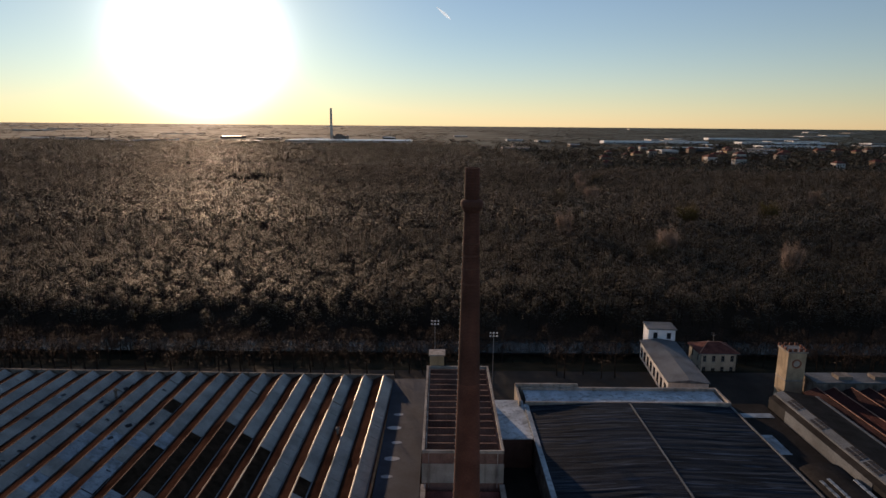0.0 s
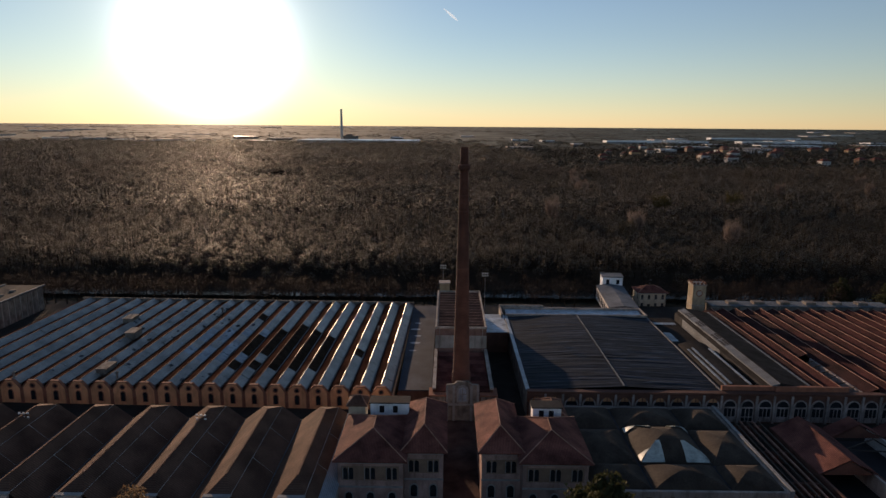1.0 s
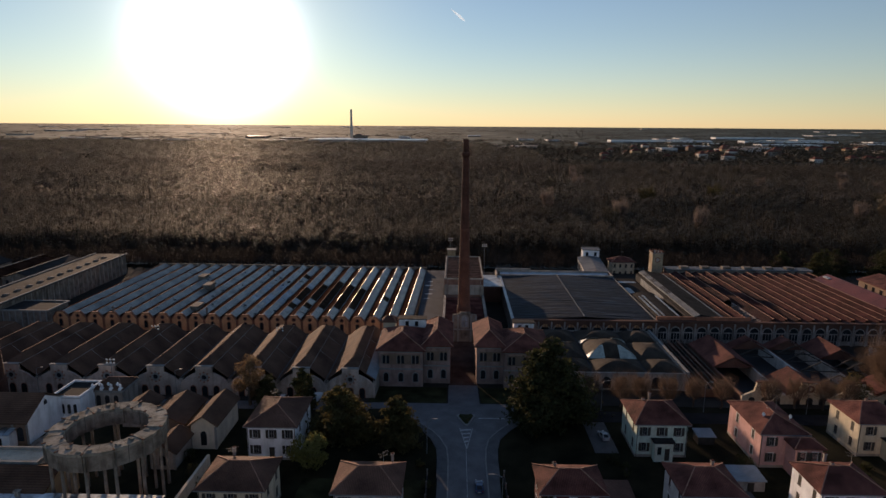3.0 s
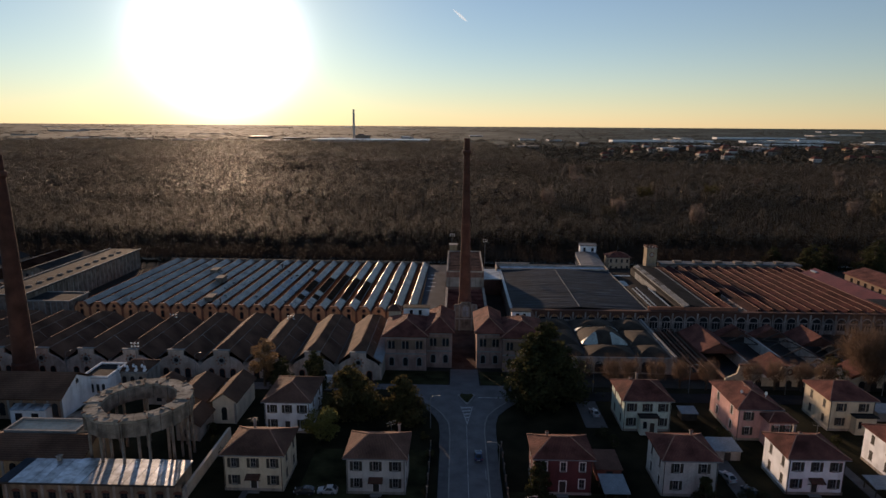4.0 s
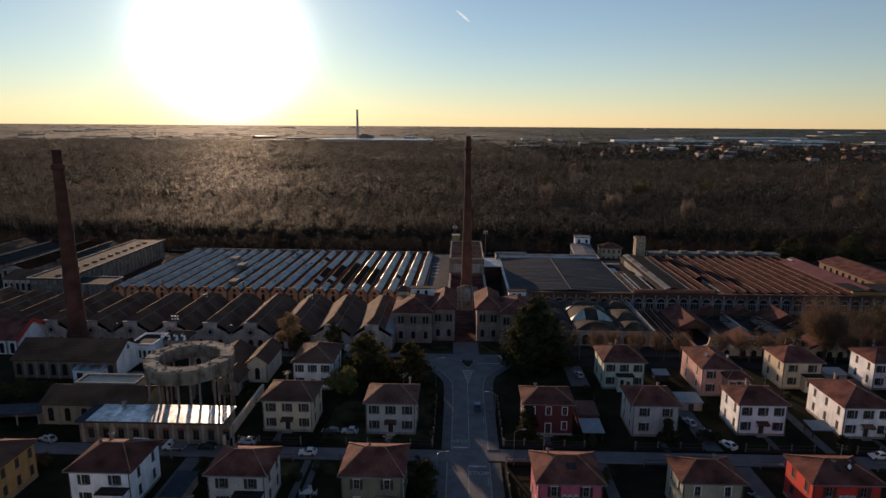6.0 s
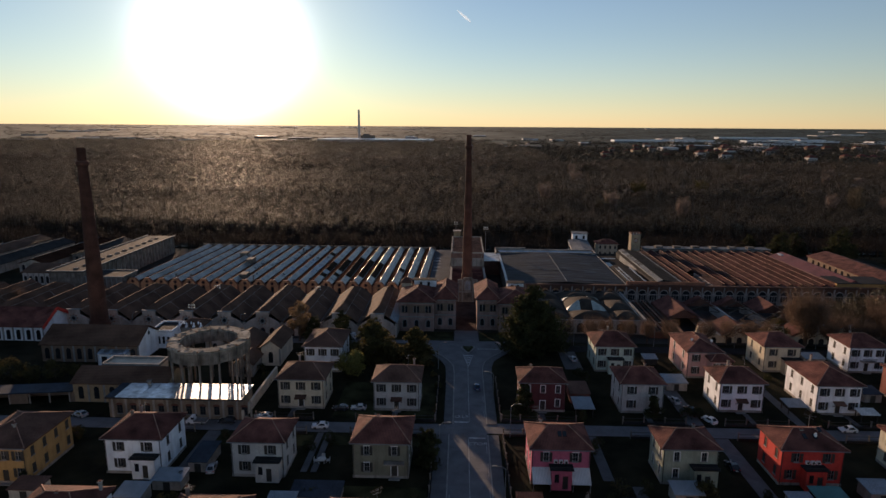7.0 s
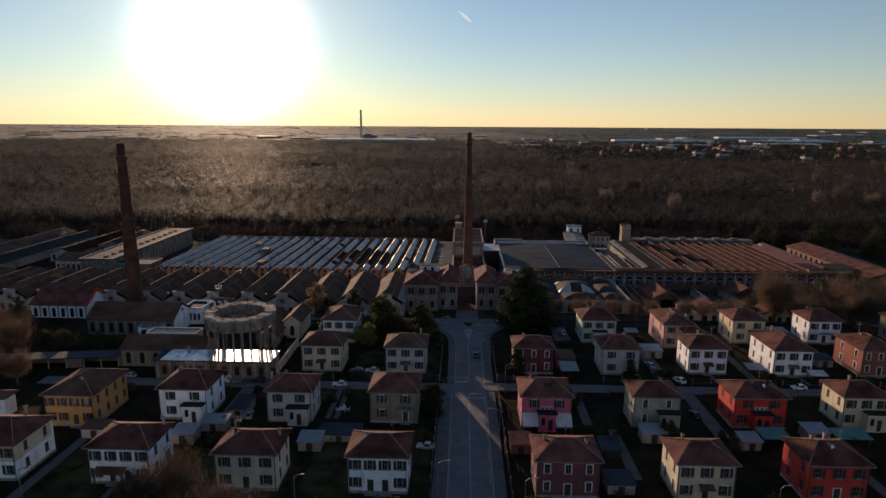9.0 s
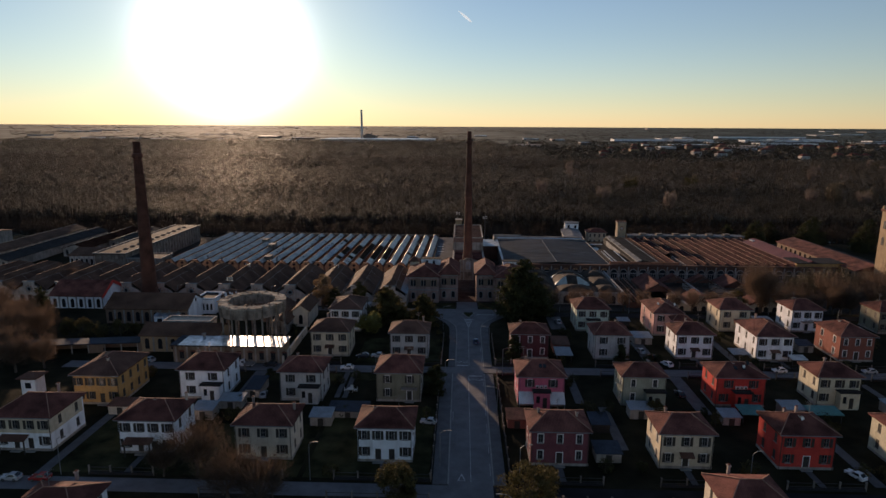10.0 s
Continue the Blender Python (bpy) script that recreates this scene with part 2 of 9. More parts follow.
def foliage(name, color, second, rough=0.5, spec=0.8, through=0.35, scale=0.12, sheen=(1.0, 1.0, 1.0)):
    """Thin twigs or leaves: a glossy skin, and light that shines through."""
    m = material(name, color, rough, 0.35, scale, 5.0, 0.0, second=second, spec=spec)
    n, l = m.node_tree.nodes, m.node_tree.links
    p, o = n["Principled BSDF"], n["Material Output"]
    p.inputs["Specular Tint"].default_value = (*sheen, 1)
    tr = n.new("ShaderNodeBsdfTranslucent")
    l.new(p.inputs["Base Color"].links[0].from_socket, tr.inputs["Color"])
    mx = n.new("ShaderNodeMixShader")
    mx.inputs["Fac"].default_value = through
    l.new(p.outputs[0], mx.inputs[1])
    l.new(tr.outputs[0], mx.inputs[2])
    l.new(mx.outputs[0], o.inputs["Surface"])
    return m


# twig tones pale from near to far: haze put into the colour
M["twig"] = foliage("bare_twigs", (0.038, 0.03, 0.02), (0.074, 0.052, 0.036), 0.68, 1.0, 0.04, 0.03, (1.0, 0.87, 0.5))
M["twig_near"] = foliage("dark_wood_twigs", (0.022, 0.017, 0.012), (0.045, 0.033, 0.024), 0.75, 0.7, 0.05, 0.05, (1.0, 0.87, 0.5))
M["twig_hazed"] = foliage("haze_pale_twigs", (0.085, 0.072, 0.052), (0.135, 0.11, 0.08), 0.7, 1.0, 0.08, 0.02, (1.0, 0.87, 0.5))
M["twig_plain"] = foliage("grey_green_tree_lines", (0.04, 0.043, 0.034), (0.07, 0.072, 0.058), 0.85, 0.3, 0.2, 0.02)
M["twig_pale"] = foliage("pale_pinkish_twigs", (0.18, 0.145, 0.125), (0.25, 0.2, 0.17), 0.85, 0.3, 0.35, 0.3)
M["twig_dull"] = foliage("dull_bank_twigs", (0.045, 0.034, 0.026), (0.07, 0.052, 0.038), 0.95, 0.1, 0.2)
M["twig_brown"] = foliage("dull_brown_twigs", (0.082, 0.06, 0.044), (0.125, 0.09, 0.064), 0.85, 0.2, 0.35, 0.8)
M["twig_warm"] = foliage("orange_brown_twigs", (0.125, 0.085, 0.06), (0.175, 0.12, 0.083), 0.85, 0.2, 0.35, 0.8)
M["needle"] = foliage("conifer_needles", (0.042, 0.048, 0.021), (0.066, 0.066, 0.028), 0.85, 0.1, 0.25, 0.6)
M["leaf"] = foliage("evergreen_leaves", (0.072, 0.064, 0.026), (0.112, 0.094, 0.038), 0.85, 0.1, 0.3, 0.8)
M["leaf_bright"] = foliage("light_olive_leaves", (0.2, 0.19, 0.055), (0.27, 0.245, 0.08), 0.85, 0.1, 0.35, 0.8)
M["dry_leaf"] = foliage("withered_leaves", (0.16, 0.11, 0.06), (0.23, 0.16, 0.09), 0.85, 0.15, 0.4, 0.8)


# ---- mesh helpers ----
def mesh_of(bm, name):
    me = bpy.data.meshes.new(name)
    bm.to_mesh(me)
    bm.free()
    return me


def part(name, bm, mat, parent=None, label=""):
    """One mesh object out of a bmesh (or out of a mesh made before), under a thing or a part."""
    me = mesh_of(bm, name) if isinstance(bm, bmesh.types.BMesh) else bm
    if not me.materials:
        me.materials.append(mat)
    ob = new(name, me)
    if parent is not None:
        ob.parent = parent
    if label:
        ob["label"] = label
    return ob


def parts(name, rows, mat, parent, label=""):
    """Alike boxes, each a part of its own."""
    for r in rows:
        part(name, boxes(r), mat, parent, label)


def thing(name, loc, label, category, group="", kind="", rz=0.0):
    ob = new(name)
    ob.matrix_basis = pose(*loc, 0, 0, rz)
    ob.empty_display_size = 0.3
    return tagged(ob, label, category, group, kind)


def hexa(bm, pts):
    """A solid out of 8 corners: 4 below, 4 above, both anticlockwise from above."""
    v = [bm.verts.new(p) for p in pts]
    for f in ((3, 2, 1, 0), (4, 5, 6, 7), (0, 1, 5, 4), (1, 2, 6, 5), (2, 3, 7, 6), (3, 0, 4, 7)):
        bm.faces.new([v[i] for i in f])


def box(bm, x0, x1, y0, y1, z0, z1):
    hexa(bm, [(x0, y0, z0), (x1, y0, z0), (x1, y1, z0), (x0, y1, z0), (x0, y0, z1), (x1, y0, z1), (x1, y1, z1), (x0, y1, z1)])


def boxes(*rows):
    bm = bmesh.new()
    for r in rows:
        box(bm, *r)
    return bm


def prism(bm, outline, a, b, axis="y"):
    """A solid out of an outline in (u, z), swept along an axis from a to b."""
    def at(u, z, s):
        return (u, s, z) if axis == "y" else (s, u, z)
    n = len(outline)
    p = [bm.verts.new(at(u, z, a)) for u, z in outline]
    q = [bm.verts.new(at(u, z, b)) for u, z in outline]
    bm.faces.new(p)
    bm.faces.new(q[::-1])
    for i in range(n):
        j = (i + 1) % n
        bm.faces.new((p[j], p[i], q[i], q[j]))
    bmesh.ops.recalc_face_normals(bm, faces=bm.faces[:])


def lathe(bm, rings, n=24, cx=0.0, cy=0.0, turn=0.0):
    """Rings of (radius, z) joined to a closed turned body."""
    loops = []
    for r, z in rings:
        loops.append([bm.verts.new((cx + r * math.cos(turn + 2 * math.pi * i / n), cy + r * math.sin(turn + 2 * math.pi * i / n), z)) for i in range(n)])
    for a, b in zip(loops, loops[1:]):
        for i in range(n):
            j = (i + 1) % n
            bm.faces.new((a[i], a[j], b[j], b[i]))
    bm.faces.new(loops[0][::-1])
    bm.faces.new(loops[-1])


def panel(bm, p, q, z0, z1, thick, holes=()):
    """A wall from p to q (its outer face on the right of that way), with openings (u0, u1, v0, v1) that go through it."""
    p, q = Vector((*p, 0)), Vector((*q, 0))
    way = (q - p).normalized()
    inn = Vector((-way.y, way.x, 0)) * thick
    length = (q - p).length
    us = sorted({0.0, length, *[h[0] for h in holes], *[h[1] for h in holes]})
    vs = sorted({z0, z1, *[h[2] for h in holes], *[h[3] for h in holes]})

    def open_at(u, v):
        return any(h[0] < u < h[1] and h[2] < v < h[3] for h in holes)

    def pt(u, v, d):
        return bm.verts.new(p + way * u + inn * d + Vector((0, 0, v)))
    for u0, u1 in zip(us, us[1:]):
        for v0, v1 in zip(vs, vs[1:]):
            if open_at((u0 + u1) / 2, (v0 + v1) / 2):
                continue
            bm.faces.new((pt(u0, v0, 0), pt(u1, v0, 0), pt(u1, v1, 0), pt(u0, v1, 0)))
            bm.faces.new((pt(u0, v1, 1), pt(u1, v1, 1), pt(u1, v0, 1), pt(u0, v0, 1)))
    for u0, u1, v0, v1 in [*holes]:
        bm.faces.new((pt(u0, v0, 0), pt(u0, v0, 1), pt(u1, v0, 1), pt(u1, v0, 0)))
        bm.faces.new((pt(u0, v1, 0), pt(u1, v1, 0), pt(u1, v1, 1), pt(u0, v1, 1)))
        bm.faces.new((pt(u0, v0, 0), pt(u0, v1, 0), pt(u0, v1, 1), pt(u0, v0, 1)))
        bm.faces.new((pt(u1, v0, 0), pt(u1, v0, 1), pt(u1, v1, 1), pt(u1, v1, 0)))
    bm.faces.new((pt(0, z1, 0), pt(length, z1, 0), pt(length, z1, 1), pt(0, z1, 1)))
    bm.faces.new((pt(0, z0, 0), pt(0, z1, 0), pt(0, z1, 1), pt(0, z0, 1)))
    bm.faces.new((pt(length, z0, 0), pt(length, z0, 1), pt(length, z1, 1), pt(length, z1, 0)))


def ground_z(y):
    """The ground falls from the village to the factory and rises far off."""
    if y < 3:
        return 0.0
    if y < 20:
        s = (y - 3) / 17
        return -1.5 * s * s * (3 - 2 * s)
    if y < 93:
        return -1.5
    if y < 106:
        return -1.5 - 3.0 * (y - 93) / 13
    if y < 114:
        return -4.5
    if y < 120:
        return -4.5 + 3.5 * (y - 114) / 6
    if y < 2200:
        return -1.0
    return -1.0 + 21.0 * min(1.0, (y - 2200) / 2300)


MESHES = {}


def shared(key, build):
    """A mesh that is built once and used by all alike pieces."""
    if key not in MESHES:
        MESHES[key] = mesh_of(build(), key[0])
    return MESHES[key]


# ---- ground, water, roads ----
def make_ground():
    xs = sorted({*[-4800, -3400, -2400, -1700, -1200, -850, -600, -430, -310, -220, -160], *range(-120, 121, 8), *[160, 220, 310, 430, 600, 850, 1200, 1700, 2400, 3400, 4800]})
    ys = sorted({*[-900, -500, -300, -200, -150], *range(-120, 4, 8), *np.linspace(3, 20, 9).tolist(), *range(24, 92, 8), 93, 97, 101, 106, 110, 114, 117, 120, 125, *range(135, 300, 18), 340, 400, 500, 640, 800, 1000, 1300, 1700, 2200, 2700, 3300, 3900, 4500, 4850})
    bm = bmesh.new()
    grid = [[bm.verts.new((x, y, ground_z(y) + (0.4 * noise.noise((x * 0.02, y * 0.02, 0)) if y > 125 else 0.0))) for x in xs] for y in ys]
    for j in range(len(ys) - 1):
        for i in range(len(xs) - 1):
            f = bm.faces.new((grid[j][i], grid[j][i + 1], grid[j + 1][i + 1], grid[j + 1][i]))
            y = (ys[j] + ys[j + 1]) / 2
            f.material_index = 2 if y > 1100 else 1 if y > 114 or y < -75 else 0
            f.smooth = True
    me = mesh_of(bm, "ground")
    me.materials.append(M["grass"])
    me.materials.append(M["forest_floor"])
    me.materials.append(M["fields"])
    return tagged(new("ground", me), "winter grass and leaf litter reaching to the horizon", "ground", kind="structure")


make_ground()
tagged(part("river", boxes((-420, 420, 107.2, 114.6, -4.2, -3.8)), M["water"]), "dark river water between the factory and the wood", "river", kind="structure")


def slab(name, mat, label, category, rects, top=0.03, kind="structure"):
    """Flat ground covering that follows the fall of the ground."""
    bm = bmesh.new()
    for x0, x1, y0, y1 in rects:
        cuts = [y0] + [y for y in np.linspace(3, 20, 9) if y0 < y < y1] + [y1]
        for a, b in zip(cuts, cuts[1:]):
            za, zb = ground_z(a), ground_z(b)
            hexa(bm, [(x0, a, za - 0.1), (x1, a, za - 0.1), (x1, b, zb - 0.1), (x0, b, zb - 0.1), (x0, a, za + top), (x1, a, za + top), (x1, b, zb + top), (x0, b, zb + top)])
    return tagged(part(name, bm, mat), label, category, kind=kind)


ROAD_L, ROAD_R = -1.25, 3.4
NORTH_L = -0.8      # the avenue is narrower beyond the crossing
EDGES = [(-9.0, -0.8, 3.4), (-5.5, -0.82, 3.4), (-2.8, -1.0, 3.55), (-0.5, -1.8, 4.0), (1.6, -3.0, 5.3), (3.2, -4.4, 6.6), (5.5, -6.2, 7.5), (8.0, -8.4, 8.0)]


def strip(name, mat, label, category, rows, top):
    """A ground strip between two edges: rows of (y, x of one edge, x of the other)."""
    bm = bmesh.new()
    for (ya, a0, a1), (yb, b0, b1) in zip(rows, rows[1:]):
        za, zb = ground_z(ya), ground_z(yb)
        hexa(bm, [(a0, ya, za - 0.1), (a1, ya, za - 0.1), (b1, yb, zb - 0.1), (b0, yb, zb - 0.1), (a0, ya, za + top), (a1, ya, za + top), (b1, yb, zb + top), (b0, yb, zb + top)])
    return tagged(part(name, bm, mat), label, category, kind="structure")


slab("road", M["asphalt"], "worn grey asphalt avenue leading to the factory gate", "road", [(ROAD_L, ROAD_R, -90, -21.9), (NORTH_L, ROAD_R, -21.9, -9.0)])
strip("road_mouth", M["asphalt"], "asphalt mouth of the avenue widening to the forecourt", "road", EDGES, 0.03)
slab("road_cross_west", M["asphalt"], "narrow asphalt street between the house rows", "road", [(-62, ROAD_L, -24.6, -22.0)], 0.026)
slab("road_cross_east", M["asphalt"], "narrow asphalt street between the house rows", "road", [(ROAD_R, 110, -24.2, -21.6)], 0.026)
slab("road_near_west", M["asphalt"], "narrow asphalt street with garden fences", "road", [(-90, ROAD_L, -56.3, -53.9)], 0.026)
# the east streets carry their shade in the asphalt colour
slab("road_near_east", M["shade_asphalt"], "narrow asphalt street with garden fences, coloured dark for shade", "road", [(ROAD_R, 110, -56.3, -53.9)], 0.026)
slab("road_factory_west", M["asphalt"], "asphalt street along the factory front", "road", [(-90, -12, 7.2, 10.4)], 0.026)
slab("road_factory_east", M["shade_asphalt"], "asphalt street along the factory front, coloured dark for shade", "road", [(8.6, 110, 4.6, 8.2)], 0.026)
slab("forecourt", M["asphalt"], "grey asphalt forecourt before the factory gate", "road", [(-12, 8.5, 8.0, 10.5)], 0.03)
slab("gate_drive", M["asphalt"], "asphalt drive between the gate lawns", "road", [(-1.1, 3.4, 10.5, 18.6)], 0.03)
M["court_setts"] = material("brown_stone_setts", (0.075, 0.048, 0.04), 0.95, 0.35, 0.5, 14.0, 0.4, stain=0.3, spec=0.05)
slab("gate_court", M["court_setts"], "brown paved court between the gate villas", "pavement", [(-1.1, 3.4, 18.6, 38)], 0.03)
slab("yard_west", M["gravel"], "brown gravel yards round the factory buildings", "pavement", [(-110, -1.2, 10.6, 93)], 0.02)
slab("yard_east", M["gravel"], "brown gravel yards round the factory buildings", "pavement", [(3.5, 120, 10.7, 93)], 0.02)
slab("gate_lawn_west", M["lawn"], "dull lawn before the gate villa", "lawn", [(-12.5, -1.3, 10.7, 17.6)], 0.035)
slab("gate_lawn_east", M["lawn"], "dull lawn before the gate villa", "lawn", [(3.6, 13.5, 10.8, 17.6)], 0.035)
WALKS = [(-90, -56.4), (-53.8, -24.7), (-21.9, -9.0)]
for a_, b_ in WALKS:
    left = NORTH_L if a_ > -22 else ROAD_L
    slab("pavement_west", M["paving"], "dark grey pavement along the avenue", "pavement", [(left - 1.25 if a_ > -22 else -3.0, left - 0.16, a_, b_)], 0.1)
    slab("pavement_east", M["paving"], "dark grey pavement along the avenue", "pavement", [(ROAD_R + 0.16, 4.8, a_, b_)], 0.1)
    slab("kerb_west", M["kerb"], "pale kerb stones along the avenue", "kerb", [(left - 0.15, left, a_, b_)], 0.11)
    slab("kerb_east", M["kerb"], "pale kerb stones along the avenue", "kerb", [(ROAD_R, ROAD_R + 0.15, a_, b_)], 0.11)
strip("pavement_bend_west", M["paving"], "dark pavement bending round to the forecourt", "pavement", [(y, l - 1.35, l - 0.16) for y, l, r in EDGES[:-1]], 0.1)
strip("pavement_bend_east", M["paving"], "dark pavement bending round to the forecourt", "pavement", [(y, r + 0.16, r + 1.5) for y, l, r in EDGES[:-1]], 0.1)
strip("kerb_bend_west", M["kerb"], "pale kerb bending round to the forecourt", "kerb", [(y, l - 0.15, l) for y, l, r in EDGES[:-1]], 0.11)
strip("kerb_bend_east", M["kerb"], "pale kerb bending round to the forecourt", "kerb", [(y, r, r + 0.15) for y, l, r in EDGES[:-1]], 0.11)


# ---- houses ----
def beam(bm, a, b, w, h):
    """A straight bar from a to b, w wide and h high."""
    a, b = Vector(a), Vector(b)
    d = (b - a).normalized()
    s = d.cross(Vector((0, 0, 1)))
    s = s.normalized() * (w / 2) if s.length > 1e-4 else Vector((w / 2, 0, 0))
    u = s.cross(d).normalized() * (h / 2)
    hexa(bm, [a - s - u, a + s - u, b + s - u, b - s - u, a - s + u, a + s + u, b + s + u, b - s + u])


FACE = {"S": 0, "E": 90, "N": 180, "W": -90}


def window_frame_mesh(w, h, bars):
    def build():
        t = 0.05
        rows = [(-w / 2, -w / 2 + t, -0.03, 0.03, 0, h), (w / 2 - t, w / 2, -0.03, 0.03, 0, h), (-w / 2 + t, w / 2 - t, -0.03, 0.03, 0, t), (-w / 2 + t, w / 2 - t, -0.03, 0.03, h - t, h)]
        rows += [(-0.02, 0.02, -0.025, 0.025, t, h - t)]
        for k in range(1, bars):
            z = h * k / bars
            rows += [(-w / 2 + t, -0.02, -0.02, 0.02, z - 0.015, z + 0.015), (0.02, w / 2 - t, -0.02, 0.02, z - 0.015, z + 0.015)]
        return boxes(*rows)
    return shared(("window_frame", w, h, bars), build)


def shutter_mesh(w, h):
    def build():
        bm = bmesh.new()
        t = 0.04
        for r in ((0, t, -0.02, 0.02, 0, h), (w - t, w, -0.02, 0.02, 0, h), (t, w - t, -0.02, 0.02, 0, t), (t, w - t, -0.02, 0.02, h - t, h)):
            box(bm, *r)
        n = 9
        for k in range(n):
            z = t + (h - 2 * t) * (k + 0.5) / n
            dz = (h - 2 * t) / n * 0.45
            hexa(bm, [(t, -0.015, z - dz), (w - t, -0.015, z - dz), (w - t, 0.0, z - dz + 0.01), (t, 0.0, z - dz + 0.01), (t, 0.0, z + dz), (w - t, 0.0, z + dz), (w - t, 0.015, z + dz), (t, 0.015, z + dz)])
        return bm
    return shared(("shutter", w, h), build)


def pane_mesh(w, h):
    return shared(("pane", w, h), lambda: boxes((-w / 2 + 0.05, w / 2 - 0.05, 0.0, 0.012, 0.05, h - 0.05)))


def place_window(parent, face, at, w, h, shutters="open", frame_mat="frame_white", shutter_mat="wood_dark", trim=None, bars=2):
    """A window whose sill's middle stands at 'at' on the outer face of a wall."""
    wm = pose(*at, 0, 0, FACE[face])
    win = part("window", window_frame_mesh(w, h, bars), M[frame_mat], parent)
    win.matrix_basis = wm @ pose(0, 0.09, 0)
    pane = part("pane", pane_mesh(w, h), M["glass"], win, "dark reflecting glass")
    sill = part("sill", shared(("sill", w), lambda: boxes((-w / 2 - 0.06, w / 2 + 0.06, -0.16, 0.02, -0.06, 0.0))), M["kerb"], win, "pale stone sill")
    if trim:
        def build():
            t = 0.09
            return boxes((-w / 2 - t, -w / 2 - 0.002, -0.115, -0.06, 0, h + t), (w / 2 + 0.002, w / 2 + t, -0.115, -0.06, 0, h + t), (-w / 2 - 0.002, w / 2 + 0.002, -0.115, -0.06, h + 0.002, h + t))
        part("surround", shared(("surround", w, h, trim), build), M[trim], win, "pale window surround")
    if shutters == "open":
        sw = round(w / 2 + 0.02, 3)
        for s in (-1, 1):
            sh = part("shutter", shutter_mesh(sw, h), M[shutter_mat], win, "dark louvred shutter, open")
            sh.matrix_basis = pose(s * (w / 2 + 0.03) - (sw if s < 0 else 0), -0.125, 0)
    elif shutters == "closed":
        sw = round(w / 2, 3)
        for s in (-1, 1):
            sh = part("shutter", shutter_mesh(sw, h), M[shutter_mat], win, "dark louvred shutter, closed")
            sh.matrix_basis = pose(-sw if s < 0 else 0, -0.07, 0.0)
    return win


def hip_roof(parent, x0, x1, y0, y1, z, rise, mat, name="roof", cap_mat="cap"):
    """A hipped roof on an eaves rectangle, with a fascia, and ridge caps as a part of their own."""
    w, d = x1 - x0, y1 - y0
    t = 0.14
    wide = w >= 0.9 * d
    if wide:
        half = max(w - d, 0.3 * w) / 2
        a, b = (((x0 + x1) / 2 - half, (y0 + y1) / 2), ((x0 + x1) / 2 + half, (y0 + y1) / 2))
    else:
        a, b = (((x0 + x1) / 2, y0 + w / 2), ((x0 + x1) / 2, y1 - w / 2))
        if d - w < 0.4:
            a, b = (a[0], a[1] - 0.2), (b[0], b[1] + 0.2)
    bm = bmesh.new()
    lo = [bm.verts.new(p) for p in ((x0, y0, z), (x1, y0, z), (x1, y1, z), (x0, y1, z))]
    up = [bm.verts.new(p) for p in ((x0, y0, z + t), (x1, y0, z + t), (x1, y1, z + t), (x0, y1, z + t))]
    r0, r1 = bm.verts.new((*a, z + t + rise)), bm.verts.new((*b, z + t + rise))
    bm.faces.new(lo[::-1])
    for i in range(4):
        j = (i + 1) % 4
        bm.faces.new((lo[i], lo[j], up[j], up[i]))
    if wide:
        fs = ((up[0], up[1], r1, r0), (up[1], up[2], r1), (up[2], up[3], r0, r1), (up[3], up[0], r0))
    else:
        fs = ((up[0], up[1], r0), (up[1], up[2], r1, r0), (up[2], up[3], r1), (up[3], up[0], r0, r1))
    for f in fs:
        bm.faces.new(f)
    # the ribs of the tiles run up each slope
    other = {"tile_red": "tile_red_side", "tile_old": "tile_old_front"}.get(mat)
    bm.normal_update()
    for f in bm.faces:
        if other and f.normal.z > 0.3 and (abs(f.normal.x) > abs(f.normal.y)) == (mat == "tile_red"):
            f.material_index = 1
    roof = part(name, bm, M[mat], parent)
    if other:
        roof.data.materials.append(M[other])
    if cap_mat:
        zz = z + t + rise + 0.03
        ends = [(x0, y0), (x1, y0), (x1, y1), (x0, y1)]
        tips = [a, b, b, a] if wide else [a, a, b, b]
        for e, p in [((*e, z + t + 0.03), (*p, zz)) for e, p in zip(ends, tips)] + [((*a, zz), (*b, zz))]:
            bm = bmesh.new()
            beam(bm, e, p, 0.085, 0.07)
            part("ridge_cap", bm, M[cap_mat], roof)
    return roof


def chimney_stack(parent, x, y, z0, z1, s=0.24):
    st = part("chimney", boxes((x - s / 2, x + s / 2, y - s / 2, y + s / 2, z0, z1), (x - s / 2 - 0.06, x + s / 2 + 0.06, y - s / 2 - 0.06, y + s / 2 + 0.06, z1 + 0.002, z1 + 0.08)), M["stone"], parent, "small plastered chimney stack")
    part("cowl", boxes((x - s / 3, x + s / 3, y - s / 3, y + s / 3, z1 + 0.082, z1 + 0.15), (x - s / 2, x + s / 2, y - s / 2, y + s / 2, z1 + 0.152, z1 + 0.19)), M["tile_red"], st, "clay chimney cowl")


